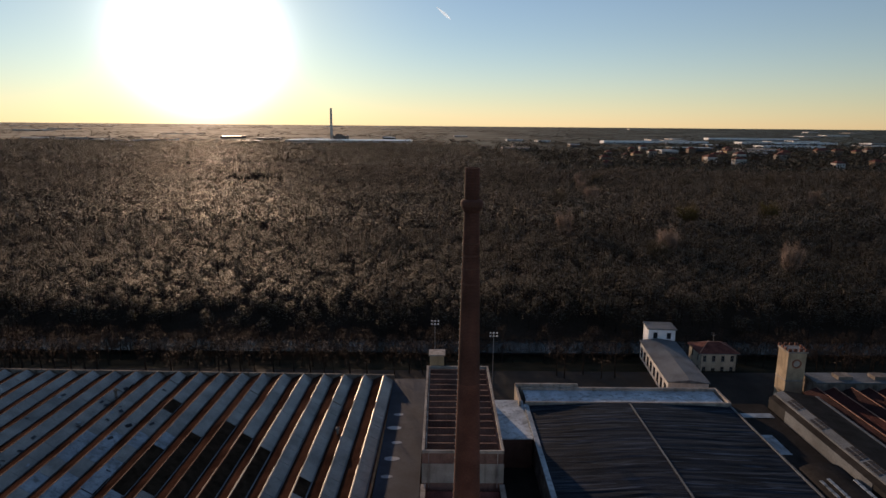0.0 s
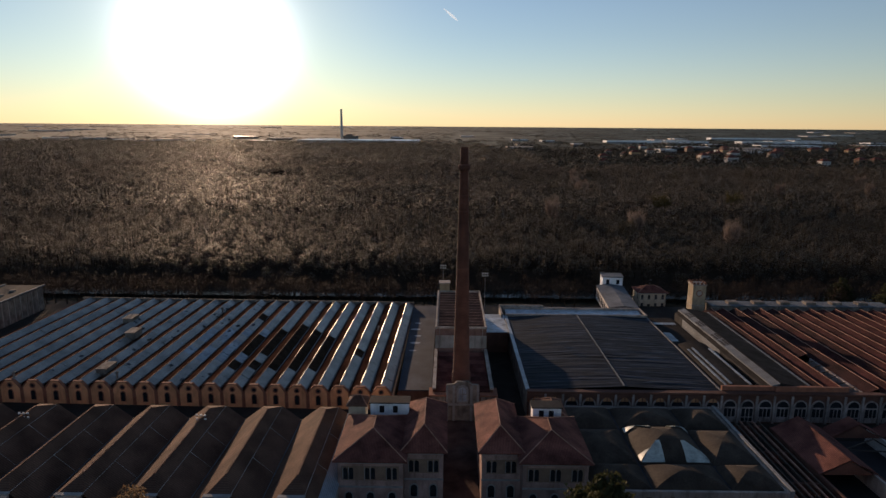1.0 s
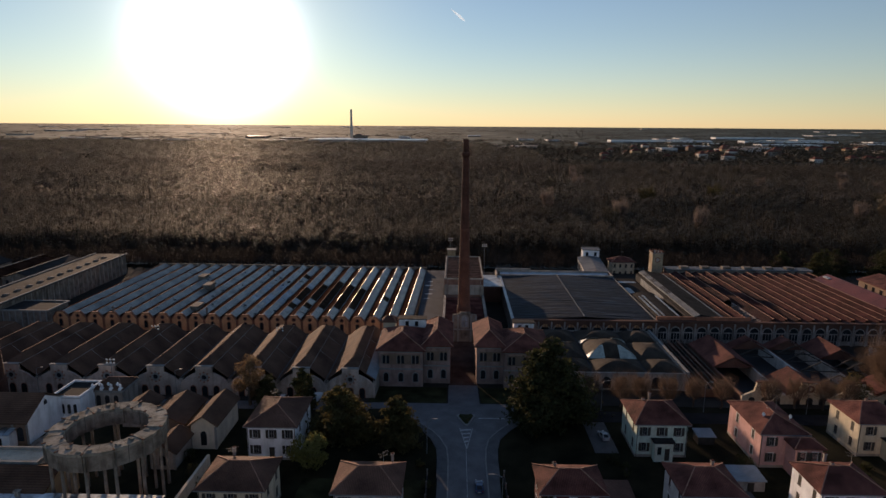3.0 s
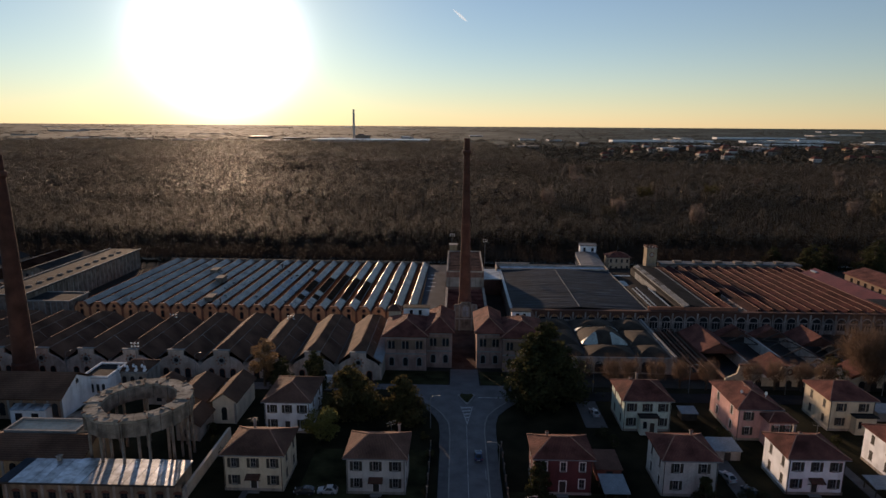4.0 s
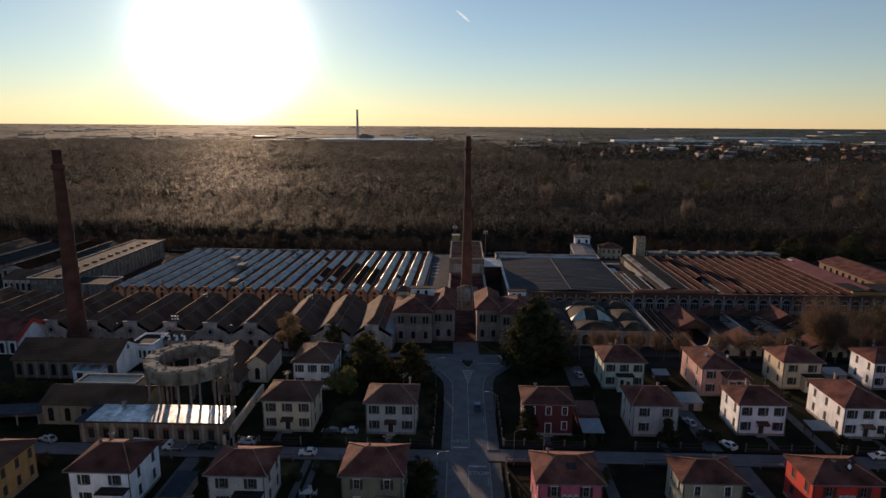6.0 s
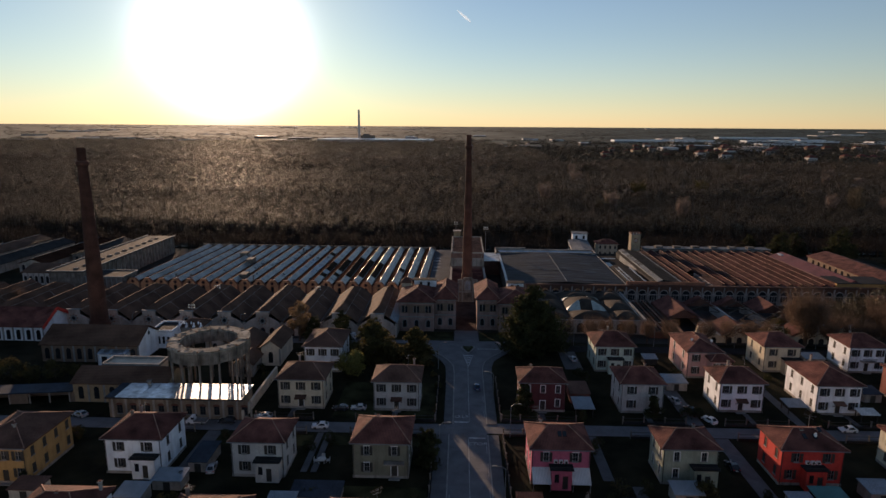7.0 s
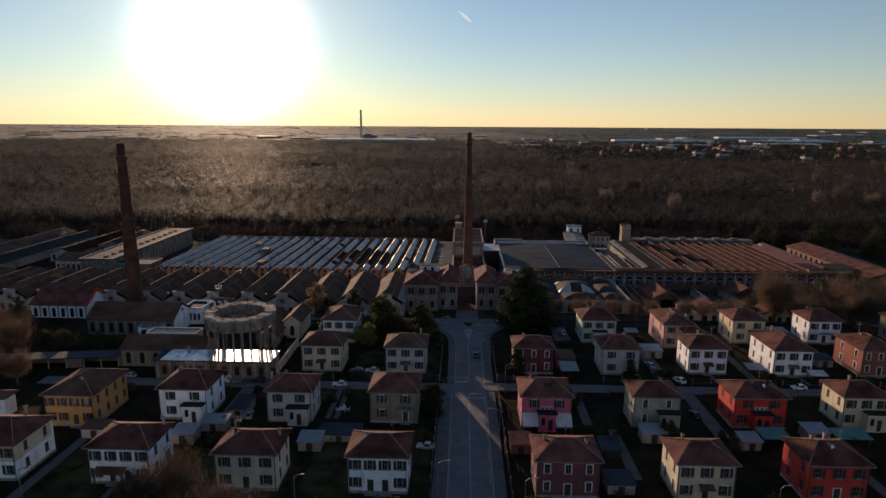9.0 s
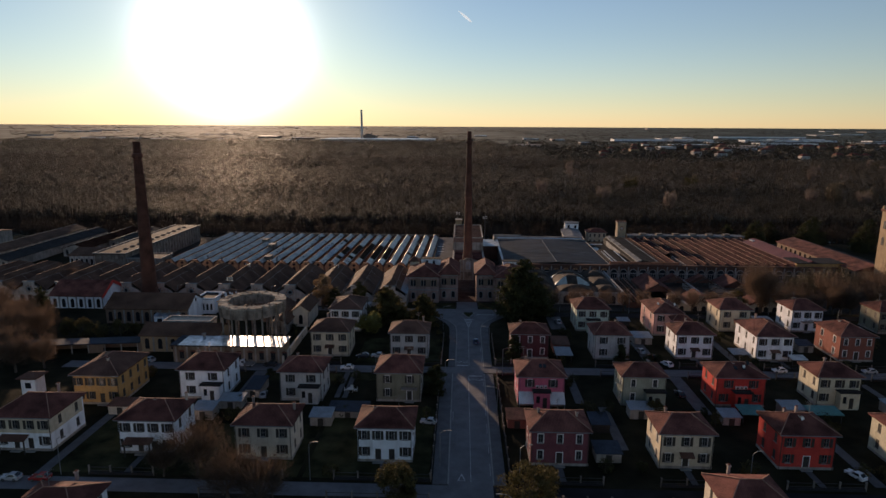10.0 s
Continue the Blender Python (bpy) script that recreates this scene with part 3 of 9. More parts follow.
def antenna(parent, x, y, z0, h, turn=0.0):
    bm = bmesh.new()
    box(bm, x - 0.014, x + 0.014, y - 0.014, y + 0.014, z0, z0 + h)
    c, s = math.cos(turn), math.sin(turn)
    for zz, ln in ((h - 0.08, 0.55), (h - 0.4, 0.4)):
        beam(bm, (x - c * ln, y - s * ln, z0 + zz), (x + c * ln, y + s * ln, z0 + zz), 0.014, 0.014)
        for k in (-1, -0.6, -0.2, 0.2, 0.6, 1):
            px, py = x + c * ln * k, y + s * ln * k
            beam(bm, (px + s * 0.18, py - c * 0.18, z0 + zz + 0.03), (px - s * 0.18, py + c * 0.18, z0 + zz + 0.03), 0.01, 0.01)
    part("antenna", bm, M["metal"], parent, "thin metal television aerial")


def dish(parent, x, y, z):
    bm = bmesh.new()
    lathe(bm, [(0.03, -0.05), (0.2, 0.0), (0.24, 0.05), (0.22, 0.05), (0.02, -0.02)], 12)
    bmesh.ops.rotate(bm, verts=bm.verts, matrix=Euler((radians(70), 0, radians(20))).to_matrix())
    bmesh.ops.translate(bm, verts=bm.verts, vec=(x, y, z + 0.4))
    beam(bm, (x, y, z - 0.2), (x, y, z + 0.4), 0.04, 0.04)
    part("satellite_dish", bm, M["frame_white"], parent, "white satellite dish")


def house(x0, x1, y0, y1, wall, label, upper=3, lower=("w", "d", "w"), side=2, porch="canopy", roof="tile_red", eave=4.12, shutters="open", trim=None, frames="frame_grey", rise=None, stacks=((0.3, 0.6),), aerial=None, dishes=(), winh=1.05, winw=0.58, skylights=(), band=None, lower_wall=None, shutter_mat="wood_dark", closed=(), upper_wall=None):
    """A two-storey house on an eaves rectangle; its front looks to -y."""
    cx, cy = (x0 + x1) / 2, (y0 + y1) / 2
    h = thing("house", (cx, cy, 0), label, "house", "workers' houses")
    ov = 0.32
    a, b, c, d = x0 + ov - cx, x1 - ov - cx, y0 + ov - cy, y1 - ov - cy
    w, dep = b - a, d - c
    th = 0.2
    z_low, z_up = 0.75, 2.7
    # openings of the front: u from its west end
    front, seats = [], []
    for k in range(upper):
        u = w * (k + 0.5) / upper
        if (k, "u") in closed:
            seats.append((u, z_up, winw, winh, "closed", "w"))
        else:
            seats.append((u, z_up, winw, winh, shutters, "w"))
    n = len(lower)
    for k, what in enumerate(lower):
        u = w * (k + 0.5) / n
        if what == "d":
            seats.append((u, 0.12, 0.66, 1.45, None, "d"))
        elif what == "w":
            seats.append((u, z_low, winw, winh, shutters, "w"))
    holes = [(u - ww / 2, u + ww / 2, z, z + hh) for u, z, ww, hh, _, _ in seats]
    storeys = [(-0.1, 2.2, wall), (2.201, eave, upper_wall)] if upper_wall else [(-0.1, eave, wall)]
    for s0, s1, paint_ in storeys:
        bm = bmesh.new()
        panel(bm, (a, c), (b, c), s0, s1, th, [o for o in holes if o[2] >= s0 and o[3] <= s1])
        part("wall_front", bm, M[paint_], h)
    sideholes = [(dep * (k + 0.5) / side - winw / 2, dep * (k + 0.5) / side + winw / 2, z, z + winh) for k in range(side) for z in (z_low, z_up)] if side else []
    for nm, p, q in (("wall_east", (b, c + th + 0.002), (b, d - th - 0.002)), ("wall_west", (a, d - th - 0.002), (a, c + th + 0.002))):
        for s0, s1, paint_ in storeys:
            bm = bmesh.new()
            panel(bm, p, q, s0, s1, th, [o for o in sideholes if o[2] >= s0 and o[3] <= s1])
            part(nm, bm, M[paint_], h)
    bm = bmesh.new()
    panel(bm, (b, d), (a, d), -0.1, eave, th)
    part("wall_back", bm, M[wall], h)
    part("plinth", boxes((a - 0.04, b + 0.04, c - 0.04, c - 0.002, -0.1, 0.3), (a - 0.04, a - 0.002, c + 0.002, d, -0.1, 0.3), (b + 0.002, b + 0.04, c + 0.002, d, -0.1, 0.3)), M["stone"], h, "grey plinth")
    if lower_wall:
        part("lower_storey_render", boxes((a - 0.02, b + 0.02, c - 0.02, c - 0.003, 1.95, 2.05)), M[lower_wall], h)
    if band:
        parts("string_course", [(a - 0.03, b + 0.03, c - 0.03, c - 0.003, 2.15, 2.25), (a - 0.03, a - 0.003, c, d, 2.15, 2.25), (b + 0.003, b + 0.03, c, d, 2.15, 2.25)], M[band], h, "painted band between the storeys")
    part("floor_between", boxes((a + th + 0.01, b - th - 0.01, c + th + 0.01, d - th - 0.01, 1.9, 2.0)), M["dark"], h)
    for u, z, ww, hh, sh, kind in seats:
        if kind == "d":
            dr = part("door", shared(("door", ww, hh), lambda: boxes((-ww / 2 + 0.01, ww / 2 - 0.01, 0.06, 0.11, 0, hh - 0.01), (-ww / 2 + 0.08, -0.03, 0.045, 0.06, 0.12, hh * 0.45), (0.03, ww / 2 - 0.08, 0.045, 0.06, 0.12, hh * 0.45), (-ww / 2 + 0.08, -0.03, 0.045, 0.06, hh * 0.55, hh - 0.12), (0.03, ww / 2 - 0.08, 0.045, 0.06, hh * 0.55, hh - 0.12))), M["wood_dark"], h, "dark panelled front door")
            dr.matrix_basis = pose(a + u, c, z)
            if trim or porch == "canopy":
                surround = part("door_surround", shared(("door_surround", ww, hh), lambda: boxes((-ww / 2 - 0.09, -ww / 2, -0.03, -0.003, 0, hh + 0.09), (ww / 2, ww / 2 + 0.09, -0.03, -0.003, 0, hh + 0.09), (-ww / 2, ww / 2, -0.03, -0.003, hh, hh + 0.09))), M["frame_white"], h, "white door surround")
                surround.matrix_basis = pose(a + u, c, z)
            part("step", boxes((a + u - 0.6, a + u + 0.6, c - 0.5, c - 0.05, -0.08, 0.11)), M["kerb"], h)
        else:
            place_window(h, "S", (a + u, c, z), ww, hh, sh, frames, shutter_mat, trim)
    for u0, u1, z, z1 in sideholes:
        u = (u0 + u1) / 2
        place_window(h, "E", (b, c + th + u, z), winw, winh, "closed" if shutters else None, frames, shutter_mat, trim)
        place_window(h, "W", (a, d - th - u, z), winw, winh, "closed" if shutters else None, frames, shutter_mat, trim)
    rz = rise if rise else 0.44 * min(x1 - x0, y1 - y0) / 2
    rf = hip_roof(h, x0 - cx, x1 - cx, y0 - cy, y1 - cy, eave, rz, roof)
    part("gutter", boxes((x0 - cx, x1 - cx, y0 - cy - 0.09, y0 - cy - 0.004, eave + 0.02, eave + 0.1)), M["metal"], rf, "zinc gutter")
    parts("downpipe", [(a + 0.06, a + 0.12, c - 0.08, c - 0.02, 0, eave), (b - 0.12, b - 0.06, c - 0.08, c - 0.02, 0, eave)], M["wood_dark"], h, "dark rain pipe")
    for sx, sy in stacks:
        px, py = x0 - cx + (x1 - x0) * sx, y0 - cy + (y1 - y0) * sy
        chimney_stack(h, px, py, eave + 0.5, eave + rz + 0.02)
    for sx, sy in skylights:
        px, py = x0 - cx + (x1 - x0) * sx, y0 - cy + (y1 - y0) * sy
        k = rz / (min(x1 - x0, y1 - y0) / 2)
        zz = eave + 0.14 + k * (py - (y0 - cy))
        bm = bmesh.new()
        hexa(bm, [(px - 0.2, py - 0.3, zz - 0.3 * k + 0.02), (px + 0.2, py - 0.3, zz - 0.3 * k + 0.02), (px + 0.2, py + 0.3, zz + 0.3 * k + 0.02), (px - 0.2, py + 0.3, zz + 0.3 * k + 0.02), (px - 0.2, py - 0.3, zz - 0.3 * k + 0.09), (px + 0.2, py - 0.3, zz - 0.3 * k + 0.09), (px + 0.2, py + 0.3, zz + 0.3 * k + 0.09), (px - 0.2, py + 0.3, zz + 0.3 * k + 0.09)])
        part("skylight", bm, M["glass"], rf, "roof window reflecting the sky")
    if aerial is None and int(x0 * 7 + y0 * 3) % 3:
        aerial = (0.3 + 0.1 * (int(x0) % 5), 0.55, x0)
    if aerial:
        antenna(h, x0 - cx + (x1 - x0) * aerial[0], y0 - cy + (y1 - y0) * aerial[1], eave + 0.7, 2.0, aerial[2])
    for sx, sy in dishes:
        dish(h, x0 - cx + (x1 - x0) * sx, y0 - cy + (y1 - y0) * sy, eave + 0.7)
    doors = [a + s[0] for s in seats if s[5] == "d"]
    dx = doors[0] if doors else 0.0
    if porch == "canopy":
        bm = bmesh.new()
        hexa(bm, [(dx - 0.75, c - 0.75, 1.62), (dx + 0.75, c - 0.75, 1.62), (dx + 0.75, c - 0.01, 1.9), (dx - 0.75, c - 0.01, 1.9), (dx - 0.75, c - 0.75, 1.7), (dx + 0.75, c - 0.75, 1.7), (dx + 0.75, c - 0.01, 1.98), (dx - 0.75, c - 0.01, 1.98)])
        pc = part("porch_canopy", bm, M["tile_old"], h, "small tiled canopy over the door")
        bm = bmesh.new()
        beam(bm, (dx - 0.68, c - 0.02, 1.2), (dx - 0.68, c - 0.68, 1.6), 0.06, 0.06)
        beam(bm, (dx + 0.68, c - 0.02, 1.2), (dx + 0.68, c - 0.68, 1.6), 0.06, 0.06)
        part("bracket_pair", bm, M["wood_dark"], pc)
    elif porch == "wide":
        bm = bmesh.new()
        hexa(bm, [(dx - 1.6, c - 1.0, 1.6), (dx + 1.6, c - 1.0, 1.6), (dx + 1.6, c - 0.01, 1.95), (dx - 1.6, c - 0.01, 1.95), (dx - 1.6, c - 1.0, 1.68), (dx + 1.6, c - 1.0, 1.68), (dx + 1.6, c - 0.01, 2.03), (dx - 1.6, c - 0.01, 2.03)])
        pc = part("porch_canopy", bm, M["tile_old"], h, "wide tiled porch canopy")
        for sx in (-1.45, 1.45):
            part("post", boxes((dx + sx - 0.06, dx + sx + 0.06, c - 0.92, c - 0.8, 0, 1.62)), M["wood_dark"], pc)
    elif porch in ("bay", "bay_mid"):
        px0, px1 = (dx - 0.3, dx + 2.2) if porch == "bay" else (dx - 1.05, dx + 1.05)
        if px1 > b - 0.3:
            px0, px1 = b - 2.8, b - 0.3
        bay = part("porch", bmesh.new(), M[wall], h, "projecting porch with a flat roof")
        bm = bmesh.new()
        panel(bm, (px0, c - 1.1), (px1, c - 1.1), -0.1, 2.35, 0.15, [(0.3, 0.8, 0.85, 1.85), (1.15, 1.75, 0.1, 1.65)])
        panel(bm, (px1, c - 0.94), (px1, c - 0.002), -0.1, 2.35, 0.15)
        panel(bm, (px0, c - 0.002), (px0, c - 0.94), -0.1, 2.35, 0.15)
        bm.to_mesh(bay.data)
        bm.free()
        part("porch_roof", boxes((px0 - 0.2, px1 + 0.2, c - 1.3, c - 0.01, 2.352, 2.45)), M["tar_roof"], bay, "dark flat porch roof")
        part("railing", boxes(*[(px0 - 0.1 + k * (px1 - px0 + 0.2) / 14 - 0.012, px0 - 0.1 + k * (px1 - px0 + 0.2) / 14 + 0.012, c - 1.22, c - 1.2, 2.45, 2.7) for k in range(15)], (px0 - 0.12, px1 + 0.12, c - 1.23, c - 1.19, 2.7, 2.74)), M["wood_dark"], bay, "iron balcony railing")
        part("pane", boxes((px0 + 0.31, px0 + 0.79, c - 1.02, c - 1.01, 0.86, 1.84)), M["glass"], bay)
        part("door", boxes((px0 + 1.16, px0 + 1.74, c - 1.02, c - 0.98, 0.0, 1.64)), M["wood_dark"], bay)
        if wall in ("wall_pink", "wall_red"):
            for u_ in (-0.55, 0.0, 0.55):
                unit = part("air_conditioner", boxes(((px0 + px1) / 2 + u_ - 0.2, (px0 + px1) / 2 + u_ + 0.2, c - 0.3, c - 0.02, 2.62, 2.95)), M["frame_white"], h, "white air-conditioning unit")
                part("fan_grille", boxes(((px0 + px1) / 2 + u_ - 0.13, (px0 + px1) / 2 + u_ + 0.13, c - 0.32, c - 0.302, 2.66, 2.91)), M["wood_dark"], unit)
    elif porch == "balcony":
        bal = part("balcony", boxes((dx - 1.1, dx + 1.1, c - 0.8, c - 0.01, 1.95, 2.07)), M["stone"], h, "small balcony over the door")
        part("railing", boxes(*[(dx - 1.05 + k * 0.15 - 0.012, dx - 1.05 + k * 0.15 + 0.012, c - 0.78, c - 0.76, 2.07, 2.5) for k in range(15)], (dx - 1.08, dx + 1.08, c - 0.79, c - 0.75, 2.5, 2.54)), M["wood_dark"], bal)
    return h


for nm, col in dict(wall_pink=(0.5, 0.13, 0.19), wall_green=(0.3, 0.31, 0.24), wall_red=(0.48, 0.055, 0.04), wall_yellow=(0.54, 0.5, 0.37), wall_wine=(0.17, 0.06, 0.07), wall_beige=(0.56, 0.49, 0.36), wall_white=(0.8, 0.82, 0.85), wall_brick=(0.24, 0.09, 0.065), wall_rose=(0.55, 0.33, 0.3), wall_mint=(0.52, 0.6, 0.52), wall_ochre=(0.42, 0.26, 0.1), wall_grey=(0.5, 0.48, 0.45), wall_olive=(0.2, 0.19, 0.14), wall_drab=(0.2, 0.14, 0.1), wall_tan=(0.34, 0.25, 0.15), wall_cream=(0.6, 0.53, 0.42), wall_oxblood=(0.1, 0.036, 0.038)).items():
    M[nm] = plaster(nm, col)

# the house by its column's west eaves, its row's front eaves
house(7.31, 14.13, -35.16, -29.13, "wall_pink", "pink plastered house with white awnings and a tiled hip roof", 2, ("w", "d", "w"), porch="bay_mid", trim="frame_white", skylights=((0.5, 0.3), (0.58, 0.3)), stacks=((0.25, 0.7),), aerial=(0.2, 0.8, 0.4))
house(21.34, 27.76, -34.57, -29.53, "wall_green", "grey-green plastered house with a dark porch roof", 2, ("w", "d"), porch="bay", trim="frame_white", shutters=None, stacks=((0.7, 0.7),))
house(33.89, 41.10, -34.27, -28.84, "wall_red", "bright red plastered house with skylights", 2, ("w", "d", "w"), porch="bay_mid", trim="wall_red", skylights=((0.45, 0.3), (0.6, 0.3), (0.72, 0.45)), stacks=((0.45, 0.45),), dishes=((0.6, 0.3),))
house(47.72, 54.04, -33.58, -28.24, "wall_yellow", "pale yellow house with a white porch bay", 3, ("w", "d", "w"), porch="bay", stacks=((0.5, 0.8),))
house(7.41, 14.42, -49.9, -44.5, "wall_wine", "dark wine-red house with white window surrounds", 3, ("w", "d", "w"), porch=None, trim="frame_white", shutters=None, stacks=((0.2, 0.6), (0.8, 0.45)))
house(21.54, 27.96, -49.95, -44.5, "wall_beige", "beige house with a warm sunlit side wall", 3, ("w", "d", "w"), porch="canopy", trim="frame_white", shutters="open", stacks=((0.3, 0.75),))
house(34.7, 41.3, -49.6, -43.95, "wall_red", "scarlet plastered house with dark shutters", 3, ("w", "d", "w"), porch=None, trim="wall_red", stacks=((0.35, 0.7), (0.6, 0.8), (0.48, 0.4)), dishes=((0.5, 0.35),))
house(47.72, 54.24, -49.39, -43.85, "wall_yellow", "pale yellow house behind an evergreen tree", 3, ("w", "d", "w"), porch="canopy", stacks=((0.3, 0.7),))
house(7.75, 14.35, -18.2, -12.95, "wall_oxblood", "brown-red house with white window surrounds", 3, ("w", "d", "w"), porch=None, trim="frame_white", shutters=None, stacks=((0.3, 0.7),))
house(21.14, 27.37, -18.05, -12.14, "wall_grey", "grey plastered house with white window frames", 2, ("w", "d"), porch=None, trim="frame_white", stacks=((0.7, 0.7),))
house(34.38, 40.90, -17.28, -11.55, "wall_white", "white plastered house with dark shutters", 3, ("w", "d", "w"), porch="canopy", stacks=((0.5, 0.9), (0.45, 0.6)))
house(47.03, 53.55, -17.57, -9.17, "wall_white", "long white house with arched shutters", 3, ("w", "d", "w"), side=3, porch="canopy", stacks=((0.5, 0.9),))
house(60.46, 66.59, -17.08, -9.47, "wall_brick", "orange brick-coloured house with white window frames", 3, ("w", "d", "w"), porch=None, trim="frame_white", shutters=None, stacks=((0.4, 0.6),), aerial=(0.5, 0.8, 0.2))
house(20.75, 27.27, -4.14, 2.48, "wall_mint", "pale mint house with a dark balcony", 3, ("w", "d", "w"), porch="bay_mid", stacks=((0.5, 0.85), (0.3, 0.6)))
house(34.18, 39.91, -6.01, 2.58, "wall_rose", "rose brick house with two roof hips", 2, ("w", "d"), porch=None, trim="frame_white", stacks=((0.5, 0.5),), dishes=((0.8, 0.3), (0.3, 0.35)))
house(47.03, 53.25, -3.15, 3.27, "wall_beige", "beige house with a dark porch roof", 2, ("w", "d"), porch="bay", stacks=((0.5, 0.6),))
house(60.27, 66.49, -2.85, 3.27, "wall_white", "white house with arched balcony windows", 3, ("w", "d", "w"), porch="balcony", stacks=((0.4, 0.7),))
house(75.68, 82.00, -3.25, 2.78, "wall_olive", "olive plastered house at the street's end", 3, ("w", "d", "w"))
house(74.10, 80.62, -17.57, -10.66, "wall_brick", "reddish plastered house with dark shutters", 3, ("w", "d", "w"))
house(61.06, 67.48, -34.07, -28.34, "wall_cream", "cream house with dark shutters", 3, ("w", "d", "w"))
house(23.22, 29.64, -63.51, -57.49, "wall_cream", "house with a ribbed red tile roof by the street", 3, ("w", "d", "w"), stacks=((0.35, 0.9),))
house(-11.86, -5.14, -49.9, -44.4, "wall_white", "whitewashed house with a tiled hip roof lit on one side", 4, ("w", "d", "d", "w"), porch=None, stacks=((0.3, 0.5),))
house(-25.69, -18.68, -49.9, -44.3, "wall_cream", "cream house with closed grey shutters", 3, ("w", "d", "w"), porch=None, stacks=((0.15, 0.85), (0.9, 0.6)))
house(-39.32, -32.21, -49.29, -43.46, "wall_white", "white house with four dark shuttered windows and porch", 4, ("w", "d", "d", "w"), porch="wide", stacks=((0.5, 0.5), (0.9, 0.8)))
house(-53.95, -46.64, -49.19, -42.37, "wall_white", "white and beige house with a porch canopy", 4, ("w", "d", "d", "w"), porch="wide", upper_wall="wall_beige", stacks=((0.6, 0.9),))
house(-52.27, -45.45, -37.23, -28.84, "wall_ochre", "ochre yellow house with pale shuttered windows", 4, ("w", "w", "d", "w"), side=4, porch=None, shutter_mat="wood_dark", roof="tile_old", stacks=((0.6, 0.3),))
house(-38.93, -32.11, -34.86, -28.44, "wall_white", "white house with a dark porch roof", 2, ("w", "d"), porch="bay", stacks=((0.3, 0.8), (0.25, 0.6)))
house(-25.00, -18.68, -34.96, -29.33, "wall_grey", "grey house with a dark porch roof", 2, ("w", "d"), porch="bay", stacks=((0.3, 0.7),))
house(-11.86, -5.24, -34.67, -28.24, "wall_olive", "dark olive house with a small balcony", 2, ("w", "d"), porch="balcony", trim="frame_white", stacks=((0.4, 0.6),))
house(-24.80, -17.98, -18.56, -12.44, "wall_beige", "cream yellow house with a tiled door canopy", 3, ("w", "d", "w"), porch="canopy", roof="tile_old", stacks=((0.3, 0.9),))
house(-11.86, -5.1, -18.75, -13.0, "wall_grey", "pale house with a door canopy and dark shutters", 3, ("w", "d", "w"), porch="canopy", roof="tile_old", stacks=((0.8, 0.9),))
house(-24.31, -18.08, -6.21, 1.69, "wall_white", "white house with a weathered tile roof", 3, ("w", "d", "w"), porch=None, roof="tile_old", stacks=())
house(-39.32, -32.61, -66.97, -61.24, "wall_white", "white house by the near street", 3, ("w", "d", "w"), porch=None, stacks=((0.55, 0.95),))


# ---- factory ----
FG = -1.5       # level of the factory yards


def arch_outline(w, z0, z1, n=8):
    """Outline of an arched opening, its spring line below a half circle."""
    r = w / 2
    pts = [(-r, z0), (r, z0)]
    pts += [(r * math.cos(math.pi * k / n), z1 - r + r * math.sin(math.pi * k / n)) for k in range(n + 1)]
    return pts


# weaving sheds with saw-tooth roofs
SHED_X = [-9.8 - 2.957 * k - 0.01142 * k * k for k in range(22)]
BAY = [2.957 + 0.02284 * k for k in range(22)]
SHED_Y0, SHED_Y1 = 41.0, 83.0
RIDGE, VALLEY = 1.93, 1.23
STEEP = 1.3      # breadth of the glazed slope, east of each ridge
west, east = SHED_X[-1] - BAY[-1] / 2, SHED_X[0] + BAY[0] / 2
sheds = thing("weaving_sheds", ((west + east) / 2, SHED_Y0 + 0.73, FG), "long orange brick weaving sheds with rows of gables and glazed roofs", "factory building", rz=-1.2)
sx = (west + east) / 2


def gable_front(parent, hw, lo, hi, top_w, wall_mat, trim_mat, y=0.0, thick=0.3, base=0.0):
    """A gable wall with a flat-topped parapet, trim along its slopes, a round window and an arched one."""
    bm = bmesh.new()
    prism(bm, [(-hw, base), (hw, base), (hw, lo), (top_w, hi), (-top_w, hi), (-hw, lo)], y, y + thick)
    g = part("gable_wall", bm, M[wall_mat], parent)
    bm = bmesh.new()
    beam(bm, (-hw, y + 0.1, lo + 0.02), (-top_w, y + 0.1, hi + 0.06), 0.5, 0.14)
    beam(bm, (top_w, y + 0.1, hi + 0.06), (hw, y + 0.1, lo + 0.02), 0.5, 0.14)
    beam(bm, (-top_w, y + 0.1, hi + 0.06), (top_w, y + 0.1, hi + 0.06), 0.5, 0.14)
    part("coping", bm, M[trim_mat], g)
    return g


def ring(bm, cx, cz, r0, r1, y0, y1, n=12):
    loops = [[bm.verts.new((cx + r * math.cos(2 * math.pi * k / n), y, cz + r * math.sin(2 * math.pi * k / n))) for k in range(n)] for r, y in ((r0, y0), (r1, y0), (r1, y1), (r0, y1))]
    made = []
    for i in range(4):
        a, b = loops[i], loops[(i + 1) % 4]
        made += [bm.faces.new((a[k], a[(k + 1) % n], b[(k + 1) % n], b[k])) for k in range(n)]
    bmesh.ops.recalc_face_normals(bm, faces=made)


def disc(bm, cx, cz, r, y0, y1, n=14):
    prism(bm, [(cx + r * math.cos(2 * math.pi * k / n), cz + r * math.sin(2 * math.pi * k / n)) for k in range(n)], y0, y1)


